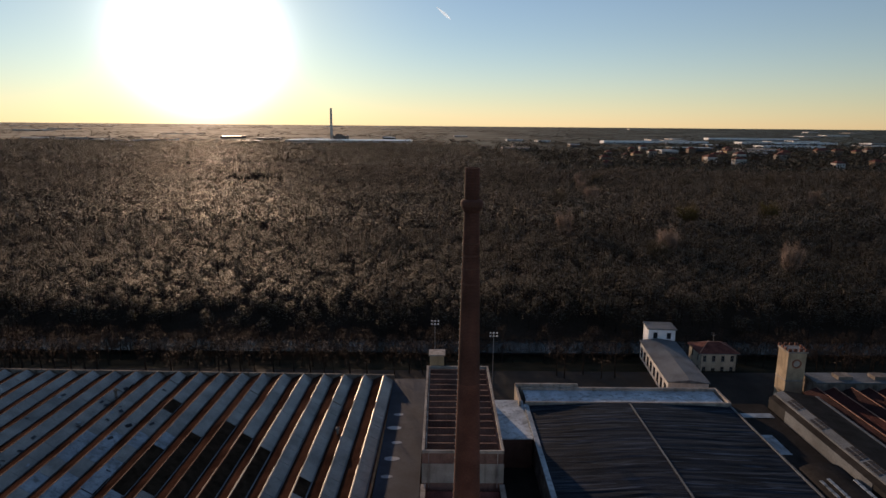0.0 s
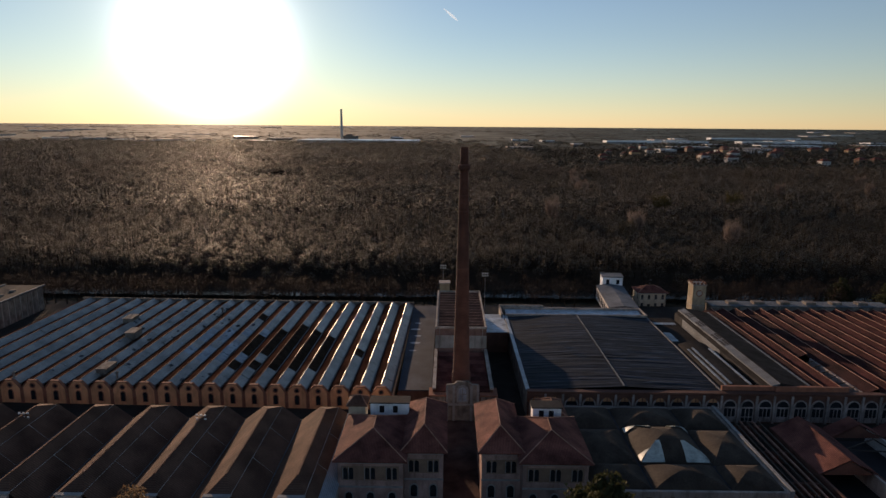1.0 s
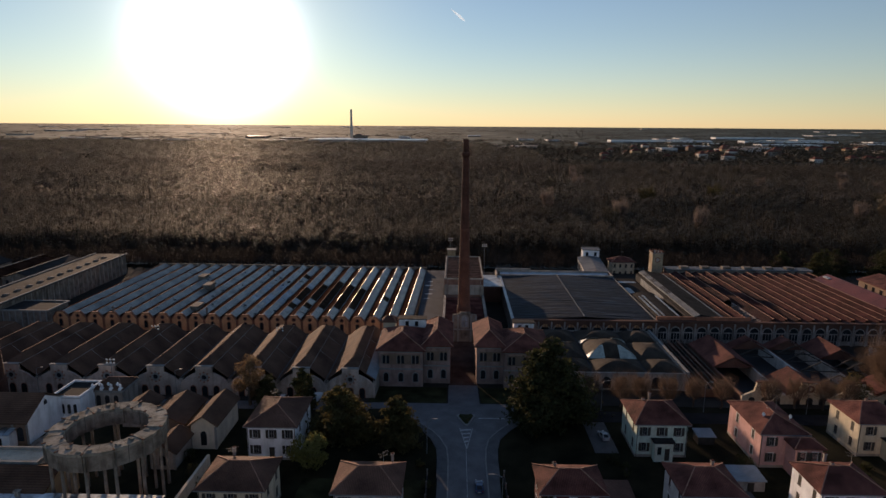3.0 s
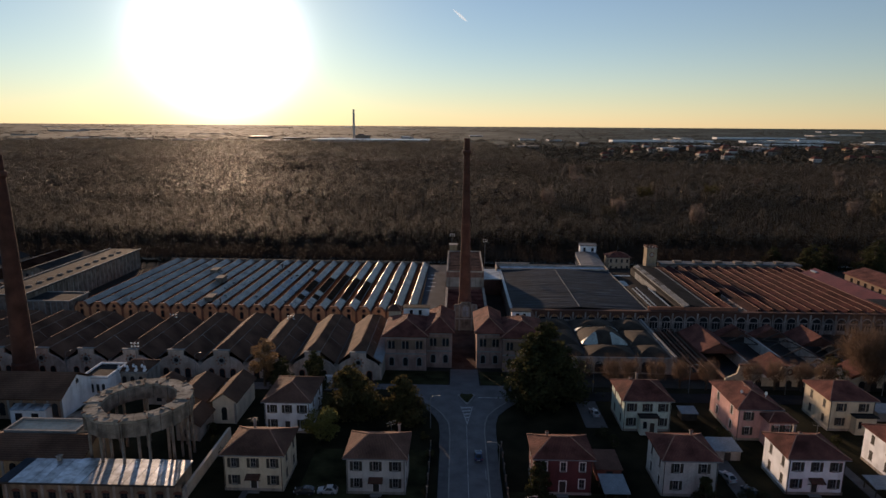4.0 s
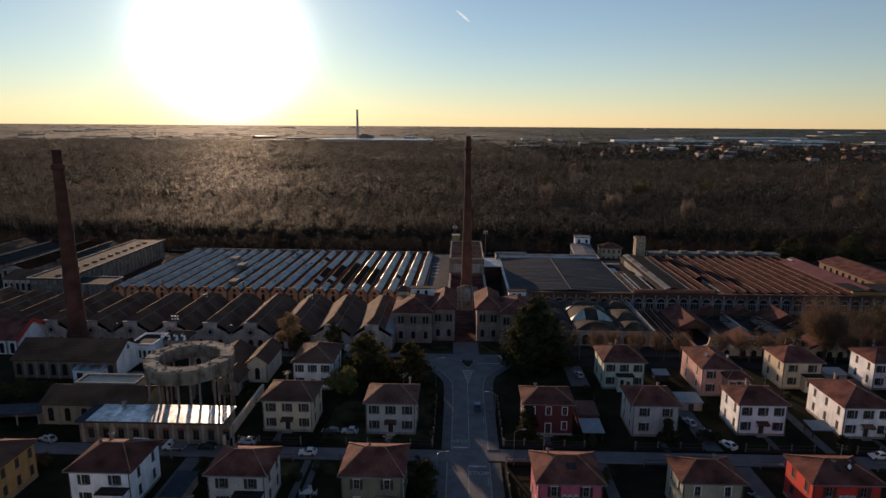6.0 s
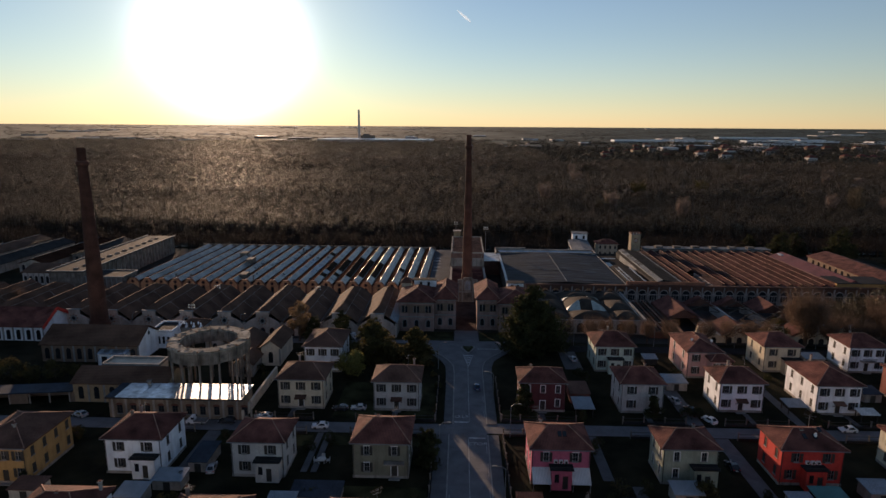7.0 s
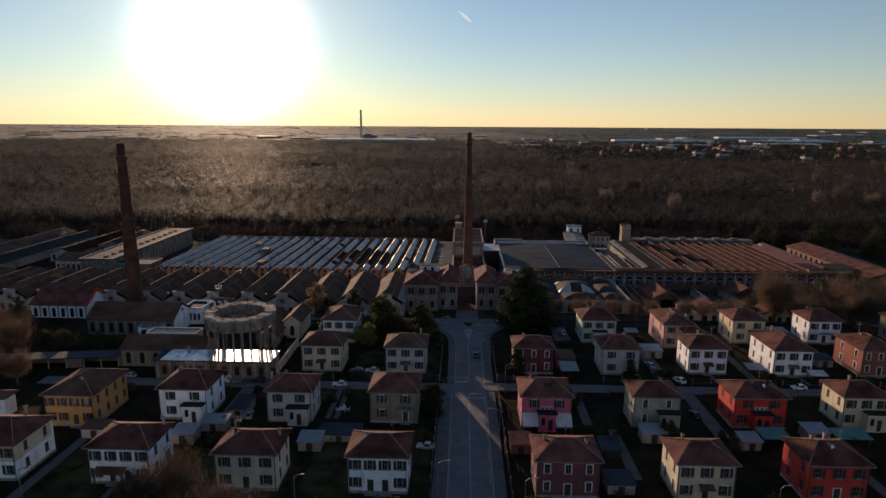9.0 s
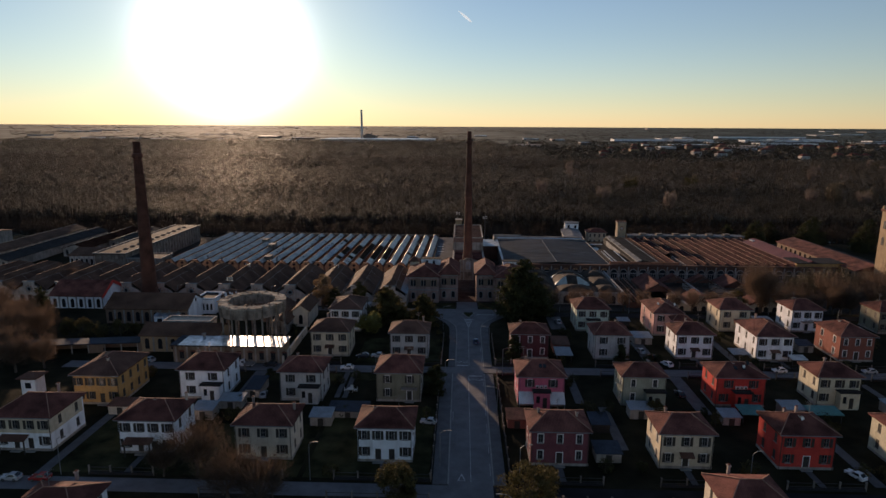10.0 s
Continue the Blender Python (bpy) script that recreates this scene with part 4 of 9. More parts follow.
def slope_sheet(bm, x0, z0, x1, z1, y0, y1, t=0.08):
    """A sloping sheet from (x0, z0) to (x1, z1), swept along y."""
    prism(bm, [(x0, z0), (x1, z1), (x1, z1 + t), (x0, z0 + t)], y0, y1)


def sloped_slab(bm, outline, t=0.1):
    """A sloping slab out of the outline of its underside."""
    n = len(outline)
    lo = [bm.verts.new(p) for p in outline]
    hi = [bm.verts.new((x, y, z + t)) for x, y, z in outline]
    bm.faces.new(lo)
    bm.faces.new(hi)
    for i in range(n):
        j = (i + 1) % n
        bm.faces.new((lo[i], lo[j], hi[j], hi[i]))
    bmesh.ops.recalc_face_normals(bm, faces=bm.faces[:])


M["lath"] = material("bare_brown_boards", (0.05, 0.034, 0.022), 0.95, 0.45, 0.8, 9.0, 0.5, stain=0.6, spec=0.02, stripes=3.0, stripe_axis="Y")
rng = random.Random(7)
for k, x in enumerate(SHED_X):
    lx = x - sx
    bay = part("shed_bay", boxes((lx - BAY[k] / 2 + 0.03, lx + BAY[k] / 2 - 0.03, 0.32, SHED_Y1 - SHED_Y0 - 0.02, 0.02, 2.2)), M["brick_dark"], sheds)
    hw = BAY[k] / 2 - 0.01
    front = part("gable_front", bmesh.new(), M["terracotta"], bay, "orange plastered gable with dark brick trim")
    bm = bmesh.new()
    prism(bm, [(lx - hw, 0), (lx + hw, 0), (lx + hw, 2.15), (lx + 1.2, 2.7), (lx + 0.62, 3.42), (lx - 0.62, 3.42), (lx - 1.2, 2.7), (lx - hw, 2.15)], 0.0, 0.3)
    bm.to_mesh(front.data)
    bm.free()
    bm = bmesh.new()
    for p_, q_ in (((-hw, 2.18), (-1.2, 2.75)), ((-1.2, 2.75), (-0.62, 3.48)), ((-0.62, 3.48), (0.62, 3.48)), ((0.62, 3.48), (1.2, 2.75)), ((1.2, 2.75), (hw, 2.18))):
        beam(bm, (lx + p_[0], 0.12, p_[1]), (lx + q_[0], 0.12, q_[1]), 0.44, 0.13)
    box(bm, lx - hw, lx - hw + 0.22, -0.07, -0.002, 0, 2.3)
    box(bm, lx + hw - 0.22, lx + hw, -0.07, -0.002, 0, 2.3)
    part("trim", bm, M["orange_trim"], bay, "dark brick coping and piers")
    bm = bmesh.new()
    ring(bm, lx, 2.72, 0.27, 0.42, -0.07, -0.002)
    part("round_surround", bm, M["orange_trim"], bay)
    bm = bmesh.new()
    disc(bm, lx, 2.72, 0.265, -0.03, -0.002)
    part("round_window", bm, M["glass"], bay)
    bm = bmesh.new()
    o = arch_outline(0.78, 0.55, 2.1)
    prism(bm, [(lx + u, z) for u, z in o], -0.05, -0.002)
    part("arch_surround", bm, M["orange_trim"], bay)
    bm = bmesh.new()
    o = arch_outline(0.56, 0.6, 1.98)
    prism(bm, [(lx + u, z) for u, z in o], -0.08, -0.052)
    part("arched_window", bm, M["glass"], bay)
    bm = bmesh.new()
    slope_sheet(bm, lx - (BAY[k] - STEEP) + 0.1, VALLEY - FG, lx - 0.02, RIDGE - FG, 0.35, SHED_Y1 - SHED_Y0 - 0.05)
    part("tile_slope", bm, M["tile_shed"], bay, "brown tiled roof slope")
    bm = bmesh.new()
    slope_sheet(bm, lx + 0.02, RIDGE - FG, lx + STEEP - 0.12, VALLEY - FG, 0.35, SHED_Y1 - SHED_Y0 - 0.05, 0.05)
    part("glazed_slope_base", bm, M["lath"], bay, "bare brown boards under the roof lights")
    part("valley_gutter", boxes((lx + STEEP - 0.1, lx + STEEP + 0.08, 0.35, SHED_Y1 - SHED_Y0 - 0.06, VALLEY - FG - 0.06, VALLEY - FG - 0.02)), M["metal"], bay, "grey valley gutter")
    # tilted metal strips added to throw sun glints along the ridges
    if k < 6:
        for y0_, y1_ in ((1.0, 6.0), (9.0, 17.5), (19.0, 31.0), (33.0, 41.5)):
            bm = bmesh.new()
            slope_sheet(bm, lx - 0.15, RIDGE - FG + 0.04, lx - 0.05, RIDGE - FG + 0.1, y0_ + k * 0.3, y1_ - k * 0.2, 0.02)
            part("flashing", bm, M["flashing"], bay, "metal ridge strip tilted to catch sun glints")
    bm = bmesh.new()
    beam(bm, (lx, 0.3, RIDGE - FG + 0.09), (lx, SHED_Y1 - SHED_Y0 - 0.1, RIDGE - FG + 0.09), 0.13, 0.07)
    # first bays get paler caps: ridge glints put into the colour
    part("ridge_cap", bm, M["sheet" if k < 5 else "tile_old"], bay, "ridge capping, paler where the ridges glint")

part("back_parapet", boxes((west - sx, east - sx, SHED_Y1 - SHED_Y0 + 0.02, SHED_Y1 - SHED_Y0 + 0.3, 0, RIDGE - FG + 0.02)), M["concrete"], sheds, "long rear parapet wall")
# roof-light panels of the sheds, laid edge to edge with some missing
n_pan = 14
plen = (SHED_Y1 - SHED_Y0 - 0.6) / n_pan
pw = math.hypot(STEEP - 0.1, RIDGE - VALLEY)
ang = math.degrees(math.atan2(RIDGE - VALLEY, STEEP - 0.1))


def panel_mesh():
    bm = bmesh.new()
    box(bm, 0, pw, 0.02, plen - 0.03, 0.0, 0.05)
    return bm


rest = bmesh.new()
for k, x in enumerate(SHED_X):
    for j in range(n_pan):
        y = 0.45 + j * plen
        ruin = 4 <= k <= 8 and 2 <= j <= 8 - abs(6 - k)
        if ruin and rng.random() < 0.92 or rng.random() < 0.012:
            continue
        lift = rng.uniform(0.055, 0.066) + (rng.uniform(0.03, 0.12) if rng.random() < 0.06 else 0)
        m = pose(x - sx + 0.02, y, RIDGE - FG + lift, 0, ang, rng.uniform(-0.4, 0.4))
        if k < 20:
            # some panels here take the bluer material
            bluish = 8 <= k <= 11 and 3 <= j <= 7 and rng.random() < 0.75
            ob = part("roof_panel", shared(("roof_panel", bluish), panel_mesh), M["pale_blue" if bluish else "glazing"], sheds)
            ob.matrix_basis = m
        else:
            vs = [m @ Vector(p) for p in ((0, 0.02, 0), (pw, 0.02, 0), (pw, plen - 0.03, 0), (0, plen - 0.03, 0), (0, 0.02, 0.05), (pw, 0.02, 0.05), (pw, plen - 0.03, 0.05), (0, plen - 0.03, 0.05))]
            hexa(rest, vs)
for k in range(9, 17):
    for q in range(8):
        y = rng.uniform(2.0, 40.0)
        w_, l_ = rng.uniform(0.15, 0.4), rng.uniform(0.3, 0.9)
        ob = part("loose_sheet", shared(("loose_sheet", q % 4), lambda: boxes((0, 0.25 + 0.1 * (q % 4), 0, 0.5 + 0.15 * (q % 3), 0, 0.03))), M["pale_blue" if q % 5 == 0 else "sheet_old" if q % 2 else "dark"], sheds, "broken loose roofing sheet")
        u = rng.uniform(0.1, 0.8)
        ob.matrix_basis = pose(SHED_X[k] - sx + (STEEP - 0.1) * u, y, RIDGE - FG + 0.14 - (RIDGE - VALLEY) * u, 0, ang + rng.uniform(-14, 4), rng.uniform(-60, 60))
tagged(part("roof_light_sheeting", rest, M["glazing"], sheds), "weathered blue-grey roof-light panels", kind="stuff")
part("back_wall", boxes((west - sx, east - sx, SHED_Y1 - SHED_Y0, SHED_Y1 - SHED_Y0 + 0.3, 0, 2.2)), M["terracotta"], sheds)
part("end_wall_west", boxes((west - sx - 0.3, west - sx, 0.0, SHED_Y1 - SHED_Y0 + 0.3, 0, 2.2)), M["terracotta"], sheds)
part("end_wall_east", boxes((east - sx, east - sx + 0.25, 0.0, SHED_Y1 - SHED_Y0 + 0.3, 0, 2.2)), M["terracotta"], sheds)

# front warehouses with broad gables
WP = 7.087
for k in range(14):
    x = -15.27 - WP * k
    wh = thing("warehouse", (x, 12.5, -0.9), "pinkish plastered warehouse bay with a stepped gable and dark tile roof", "warehouse", "front warehouses")
    hw = WP / 2 - 0.02
    y1 = 19.2
    parts("side_wall", [(-hw, -hw + 0.3, 0.35, y1, -0.6, 2.45), (hw - 0.3, hw, 0.35, y1, -0.6, 2.45)], M["stone"], wh)
    bm = bmesh.new()
    curve = [(-hw, -0.6), (hw, -0.6), (hw, 1.9)]
    for t in range(6):
        u = t / 5
        curve.append((hw - 0.35 - (hw - 1.65) * u, 2.25 + 1.25 * u ** 0.7))
    right = curve[2:]
    curve += [(1.2, 3.5), (1.2, 4.4), (-1.2, 4.4), (-1.2, 3.5)]
    curve += [(-u, z) for u, z in right[::-1]]
    prism(bm, curve, 0.0, 0.34)
    part("gable_front", bm, M["gable_plaster"], wh, "dirty pink plastered gable with a curved parapet")
    bm = bmesh.new()
    box(bm, -1.32, 1.32, -0.06, 0.4, 4.402, 4.55)
    part("coping", bm, M["kerb"], wh)
    bm = bmesh.new()
    ring(bm, 0, 2.85, 0.36, 0.62, -0.1, -0.002, 14)
    rose = part("rosette", bm, M["kerb"], wh, "brick rosette round an oculus")
    for q in range(8):
        a = q * math.pi / 4
        bm = bmesh.new()
        disc(bm, 0.74 * math.cos(a), 2.85 + 0.74 * math.sin(a), 0.13, -0.08, -0.002, 8)
        part("petal", shared(("petal", q), lambda: bm), M["orange_trim"], rose)
    bm = bmesh.new()
    disc(bm, 0, 2.85, 0.35, -0.04, -0.002)
    part("oculus", bm, M["glass"], wh)
    for u in (-1.7, 0, 1.7):
        bm = bmesh.new()
        prism(bm, [(u + p, z) for p, z in arch_outline(0.95, -0.3, 1.6)], -0.04, -0.002)
        part("arch_surround", bm, M["orange_trim"], wh)
        bm = bmesh.new()
        prism(bm, [(u + p, z) for p, z in arch_outline(0.75, -0.25, 1.5)], -0.07, -0.042)
        part("arched_window", bm, M["glass"], wh)
    rz0, rzh, rz1 = 2.5, 4.3, 5.15
    ya, yb = 0.36, y1
    bm = bmesh.new()
    prism(bm, [(-hw + 0.3, -0.6), (hw - 0.3, -0.6), (hw - 0.3, rz0 - 0.02), (1.15, rzh - 0.04), (-1.15, rzh - 0.04), (-hw + 0.3, rz0 - 0.02)], y1 - 0.35, y1 - 0.05)
    part("rear_gable", bm, M["brick_dark"], wh, "plain rear gable")
    for sd, nm in ((-1, "roof_slope_west"), (1, "roof_slope_east")):
        bm = bmesh.new()
        sloped_slab(bm, [(sd * hw, ya, rz0), (sd * hw, yb, rz0), (sd * 1.2, yb, rzh), (0, yb - 2.4, rz1), (0, ya + 2.4, rz1), (sd * 1.2, ya, rzh)])
        sl = part(nm, bm, M["tile_dark"], wh)
        if sd > 0:
            bm = bmesh.new()
            beam(bm, (1.2, ya + 0.2, rzh + 0.12), (1.2, yb - 0.2, rzh + 0.12), 0.05, 0.04)
            part("joint_strip", bm, M["stone"], sl, "pale joint strip on the roof")
            for yy in (6.0 + (k % 3), 12.5 + (k % 2)):
                bm = bmesh.new()
                beam(bm, (hw - 0.1, yy, rz0 + 0.16), (1.2, yy + 0.2, rzh + 0.12), 0.035, 0.04)
                part("joint_strip", bm, M["stone"], sl, "pale joint strip on the roof")
    for y0_, y1_ in ((ya, ya + 2.4), (yb, yb - 2.4)):
        bm = bmesh.new()
        sloped_slab(bm, [(-1.2, y0_, rzh), (1.2, y0_, rzh), (0, y1_, rz1)])
        part("half_hip", bm, M["tile_dark"], wh)
    bm = bmesh.new()
    beam(bm, (0, ya + 2.3, rz1 + 0.11), (0, yb - 2.3, rz1 + 0.11), 0.22, 0.08)
    part("ridge_cap", bm, M["tile_old"], wh)
    part("eave_gutter", boxes((hw - 0.12, hw + 0.02, 0.4, y1, rz0 - 0.02, rz0 + 0.14)), M["sheet"], wh, "pale zinc gutter along the valley")
    if k == 0:
        bm = bmesh.new()
        sloped_slab(bm, [(hw + 0.1, ya + 0.2, rz0 + 0.1), (hw + 0.1, yb, rz0 + 0.1), (2.3, yb, 3.56), (2.3, ya + 0.2, 3.56)], 0.05)
        part("pale_sheeting", bm, M["shed_pale"], wh, "pale blue-grey sheeting on the lower slope")

# flat roof between the sheds and the engine house
fr = thing("flat_roofed_link", (-5.1, 42.5, FG), "low link building with a stained grey flat roof", "factory building")
parts("wall", [(-2.45, 2.3, 0, 0.3, 0, 2.3), (-2.45, 2.3, 41.0, 41.3, 0, 2.3), (2.0, 2.3, 0.3, 41, 0, 2.3), (-2.45, -2.2, 0.3, 41, 0, 2.3)], M["brick_dark"], fr)
part("roof", boxes((-2.45, 2.35, -0.1, 41.4, 2.302, 2.5)), M["flat_roof"], fr)

# engine house and the great chimney
en = thing("engine_house", (1.7, 53.4, FG), "tall brick engine house with ribbed red roofs", "factory building")
parts("wall", [(-4.1, 4.0, 0, 0.4, 0, 8.0), (-4.1, -3.7, 0.4, 21, 0, 8.0), (3.6, 4.0, 0.4, 21, 0, 8.0), (-4.1, 4.0, 21, 21.4, 0, 8.0)], M["old_pink"], en)
parts("parapet", [(-4.14, -3.88, -0.1, 21.5, 8.002, 8.35), (3.78, 4.04, -0.1, 21.5, 8.002, 8.35), (-3.88, 3.78, 21.22, 21.46, 8.002, 8.35), (-3.88, 3.78, -0.06, 0.14, 8.002, 8.3)], M["stone"], en, "pale stone parapet")
for k in range(13):
    y = 0.4 + k * 1.58
    bm = bmesh.new()
    prism(bm, [(y, 7.5), (y + 1.55, 7.5), (y + 1.15, 8.2)], -3.65, 3.55, axis="x")
    part("roof_ridge", bm, M["tile_old_front"], en, "small red saw-tooth roof")
    bm = bmesh.new()
    beam(bm, (-3.6, y + 1.15, 8.23), (3.5, y + 1.15, 8.23), 0.1, 0.06)
    part("ridge_cap", bm, M["cap"], en)
    # pale tooth ends: their sunlit brightness is put into the colour
    bm = bmesh.new()
    prism(bm, [(y + 0.55, 8.0), (y + 1.5, 8.0), (y + 1.1, 8.62)], -3.79, -3.67, axis="x")
    part("tooth_end", bm, M["pale_stone"], en, "triangular end of a roof tooth, sunlit look painted pale")
part("plaster_band", boxes((-4.15, 4.05, -0.06, -0.002, 4.75, 6.85)), M["stone"], en, "pale plaster band on the front")
parts("drain_pipe", [(-3.5, -3.42, -0.16, -0.08, 4.3, 8.0), (3.36, 3.44, -0.16, -0.08, 4.3, 8.0)], M["pale_stone"], en, "pale rain pipe")
part("stair_turret", boxes((-3.75, -1.85, 21.6, 23.4, 0, 9.7)), M["wall_tan"], en, "small tan stair turret")
part("turret_cap", boxes((-3.9, -1.7, 21.45, 23.55, 9.702, 9.86)), M["stone"], en)
lowb = thing("boiler_house", (1.7, 38.6, FG), "low boiler house round the chimney foot", "factory building")
parts("wall", [(-4.2, 4.1, 0.0, 0.4, 0, 3.2), (-4.2, -3.8, 0.4, 14.7, 0, 4.4), (3.7, 4.1, 0.4, 14.7, 0, 4.4)], M["brick_dark"], lowb)
part("roof", boxes((-3.8, 3.7, 0.4, 14.7, 3.7, 3.9)), M["tile_shed"], lowb)
for k in range(9):
    y = 0.45 + k * 1.57
    bm = bmesh.new()
    prism(bm, [(y, 3.902), (y + 1.54, 3.902), (y + 0.9, 4.35)], -3.75, 3.6, axis="x")
    part("roof_ridge", bm, M["tile_red"], lowb, "small red saw-tooth roof")
parts("parapet", [(-4.25, -3.75, -0.05, 14.7, 4.402, 4.65), (3.65, 4.15, -0.05, 14.7, 4.402, 4.65)], M["stone"], lowb)

ch = thing("factory_chimney", (1.48, 41.7, FG), "tall slender tapering red brick factory chimney", "chimney")
bm = bmesh.new()
lathe(bm, [(1.3, 0), (1.3, 5.6), (1.25, 5.8), (1.15, 6.0), (1.12, 8.0), (0.842, 20.8)], 28)
part("shaft", bm, M["brick"], ch)
# the darker upper shaft paints soot and shade together
bm = bmesh.new()
lathe(bm, [(0.842, 20.802), (0.56, 33.8), (0.66, 34.0)], 28)
part("upper_shaft", bm, M["soot_shade_brick"], ch, "upper shaft darkened for soot and backlit shade")
bm = bmesh.new()
lathe(bm, [(0.66, 34.002), (0.8, 34.25), (0.8, 34.6), (0.66, 34.75)], 28)
part("collar", bm, M["brick_dark"], ch, "dark corbelled brick collar")
bm = bmesh.new()
lathe(bm, [(0.56, 34.752), (0.53, 36.6), (0.53, 37.0), (0.42, 37.0), (0.42, 36.4)], 28)
part("crown", bm, M["soot_shade_brick"], ch)
for z in (28.5, 29.6, 30.6, 31.5):
    r = 1.12 + (0.56 - 1.12) * (z - 8.0) / 25.8
    bm = bmesh.new()
    lathe(bm, [(r + 0.004, z), (r + 0.04, z), (r + 0.04, z + 0.12), (r + 0.004, z + 0.12)], 24)
    part("iron_band", bm, M["brick_dark"], ch, "thin dark iron band")
bm = bmesh.new()
for k in range(56):
    z = 6.5 + k * 0.5
    r = 1.12 + (0.56 - 1.12) * (z - 8.0) / 25.8 + 0.06
    a = radians(190)
    beam(bm, (r * math.cos(a), r * math.sin(a) - 0.12, z), (r * math.cos(a), r * math.sin(a) + 0.12, z), 0.04, 0.04)
part("climbing_ladder", bm, M["metal"], ch, "iron climbing rungs")

c2 = thing("second_chimney", (-64.7, 8.7, ground_z(8.9)), "second tall tapering brick chimney behind low roofs", "chimney")
bm = bmesh.new()
lathe(bm, [(1.7, 0), (1.7, 3.2), (1.5, 3.5), (0.78, 30.6), (0.9, 30.8)], 28)
part("shaft", bm, M["soot_shade_brick"], c2)
bm = bmesh.new()
lathe(bm, [(0.9, 30.802), (1.02, 31.0), (1.02, 31.5), (0.8, 31.7)], 28)
part("collar", bm, M["brick_dark"], c2)
bm = bmesh.new()
lathe(bm, [(0.72, 31.702), (0.7, 33.4), (0.7, 33.9), (0.55, 33.9), (0.55, 33.2)], 28)
part("crown", bm, M["soot_shade_brick"], c2)

# the great hall
hall = thing("great_hall", (23.9, 39.0, FG), "wide factory hall under a dark striped low roof", "factory building")
parts("wall", [(-13.4, 13.4, 0.3, 0.6, 0, 4.1), (-13.4, -13.1, 0.6, 32.8, 0, 4.1), (13.1, 13.4, 0.6, 32.8, 0, 4.1), (-13.1, 13.1, 32.5, 32.8, 0, 4.1)], M["concrete"], hall)
# its covering sags into uneven waves across the fall
bm = bmesh.new()
NX, NY = 30, 330
top = []
for j in range(NY + 1):
    y = 0.35 + 32.45 * j / NY
    row = []
    for i in range(NX + 1):
        x = -13.3 + 26.6 * i / NX
        bend = 0.55 * noise.noise((x * 0.16, y * 0.05, 3.0)) + 0.2 * math.sin(x * 0.23)
        wave = 0.05 * noise.noise((x * 0.09, (y + bend) * 1.5, 8.0)) + 0.02 * noise.noise((x * 0.22, (y + bend) * 3.4, 2.0))
        row.append(bm.verts.new((x, y, 4.75 - 0.6 * abs(x) / 13.3 + wave)))
    top.append(row)
for j in range(NY):
    for i in range(NX):
        bm.faces.new((top[j][i], top[j][i + 1], top[j + 1][i + 1], top[j + 1][i])).smooth = True
part("roof", bm, M["hall_roof"], hall)
part("roof_deck", boxes((-13.3, 13.3, 0.62, 32.5, 3.9, 4.0)), M["dark"], hall)
part("roof_edge", boxes((-13.6, -13.05, 0.2, 33.0, 4.1, 4.3)), M["pale_blue"], hall, "broad pale zinc edge of the roof")
part("roof_edge", boxes((13.25, 13.45, 0.2, 33.0, 4.1, 4.3)), M["sheet"], hall, "pale metal edge of the roof")
bm = bmesh.new()
beam(bm, (0, 0.4, 4.83), (0, 32.7, 4.83), 0.22, 0.05)
part("ridge_strip", bm, M["sheet"], hall, "pale ridge strip")
part("back_roof", boxes((-13.1, 13.1, 33.3, 37.7, 3.9, 4.1)), M["pale_blue_bright"], hall, "pale bluish strip of roofing")
parts("back_parapet", [(-13.4, 13.4, 37.7, 38.0, 0, 4.5), (-13.4, 13.4, 33.02, 33.25, 0, 4.6), (-14.2, -5.5, 38.02, 38.3, 0, 4.9), (-14.2, -13.9, 33.3, 38.0, 0, 4.6), (13.4, 13.65, 33.3, 38.0, 0, 4.5)], M["stone"], hall)

# long front with arched windows
M["lunette"] = material("orange_lunette", (0.42, 0.21, 0.1), 0.92, 0.4, 0.7, 9.0, 0.2, stain=0.6)
fac = thing("arcaded_front", (51.5, 38.4, FG), "long dark brick factory front with pale stone arched windows", "factory building")
part("wall", boxes((-41, 41.5, 0, 0.55, 0, 4.2)), M["brick_dark"], fac)
parts("cornice", [(-41, 41.5, -0.25, 0.6, 4.202, 4.42), (-41, 41.5, -0.12, -0.002, 3.7, 3.95)], M["brick_dark"], fac, "brick cornice")
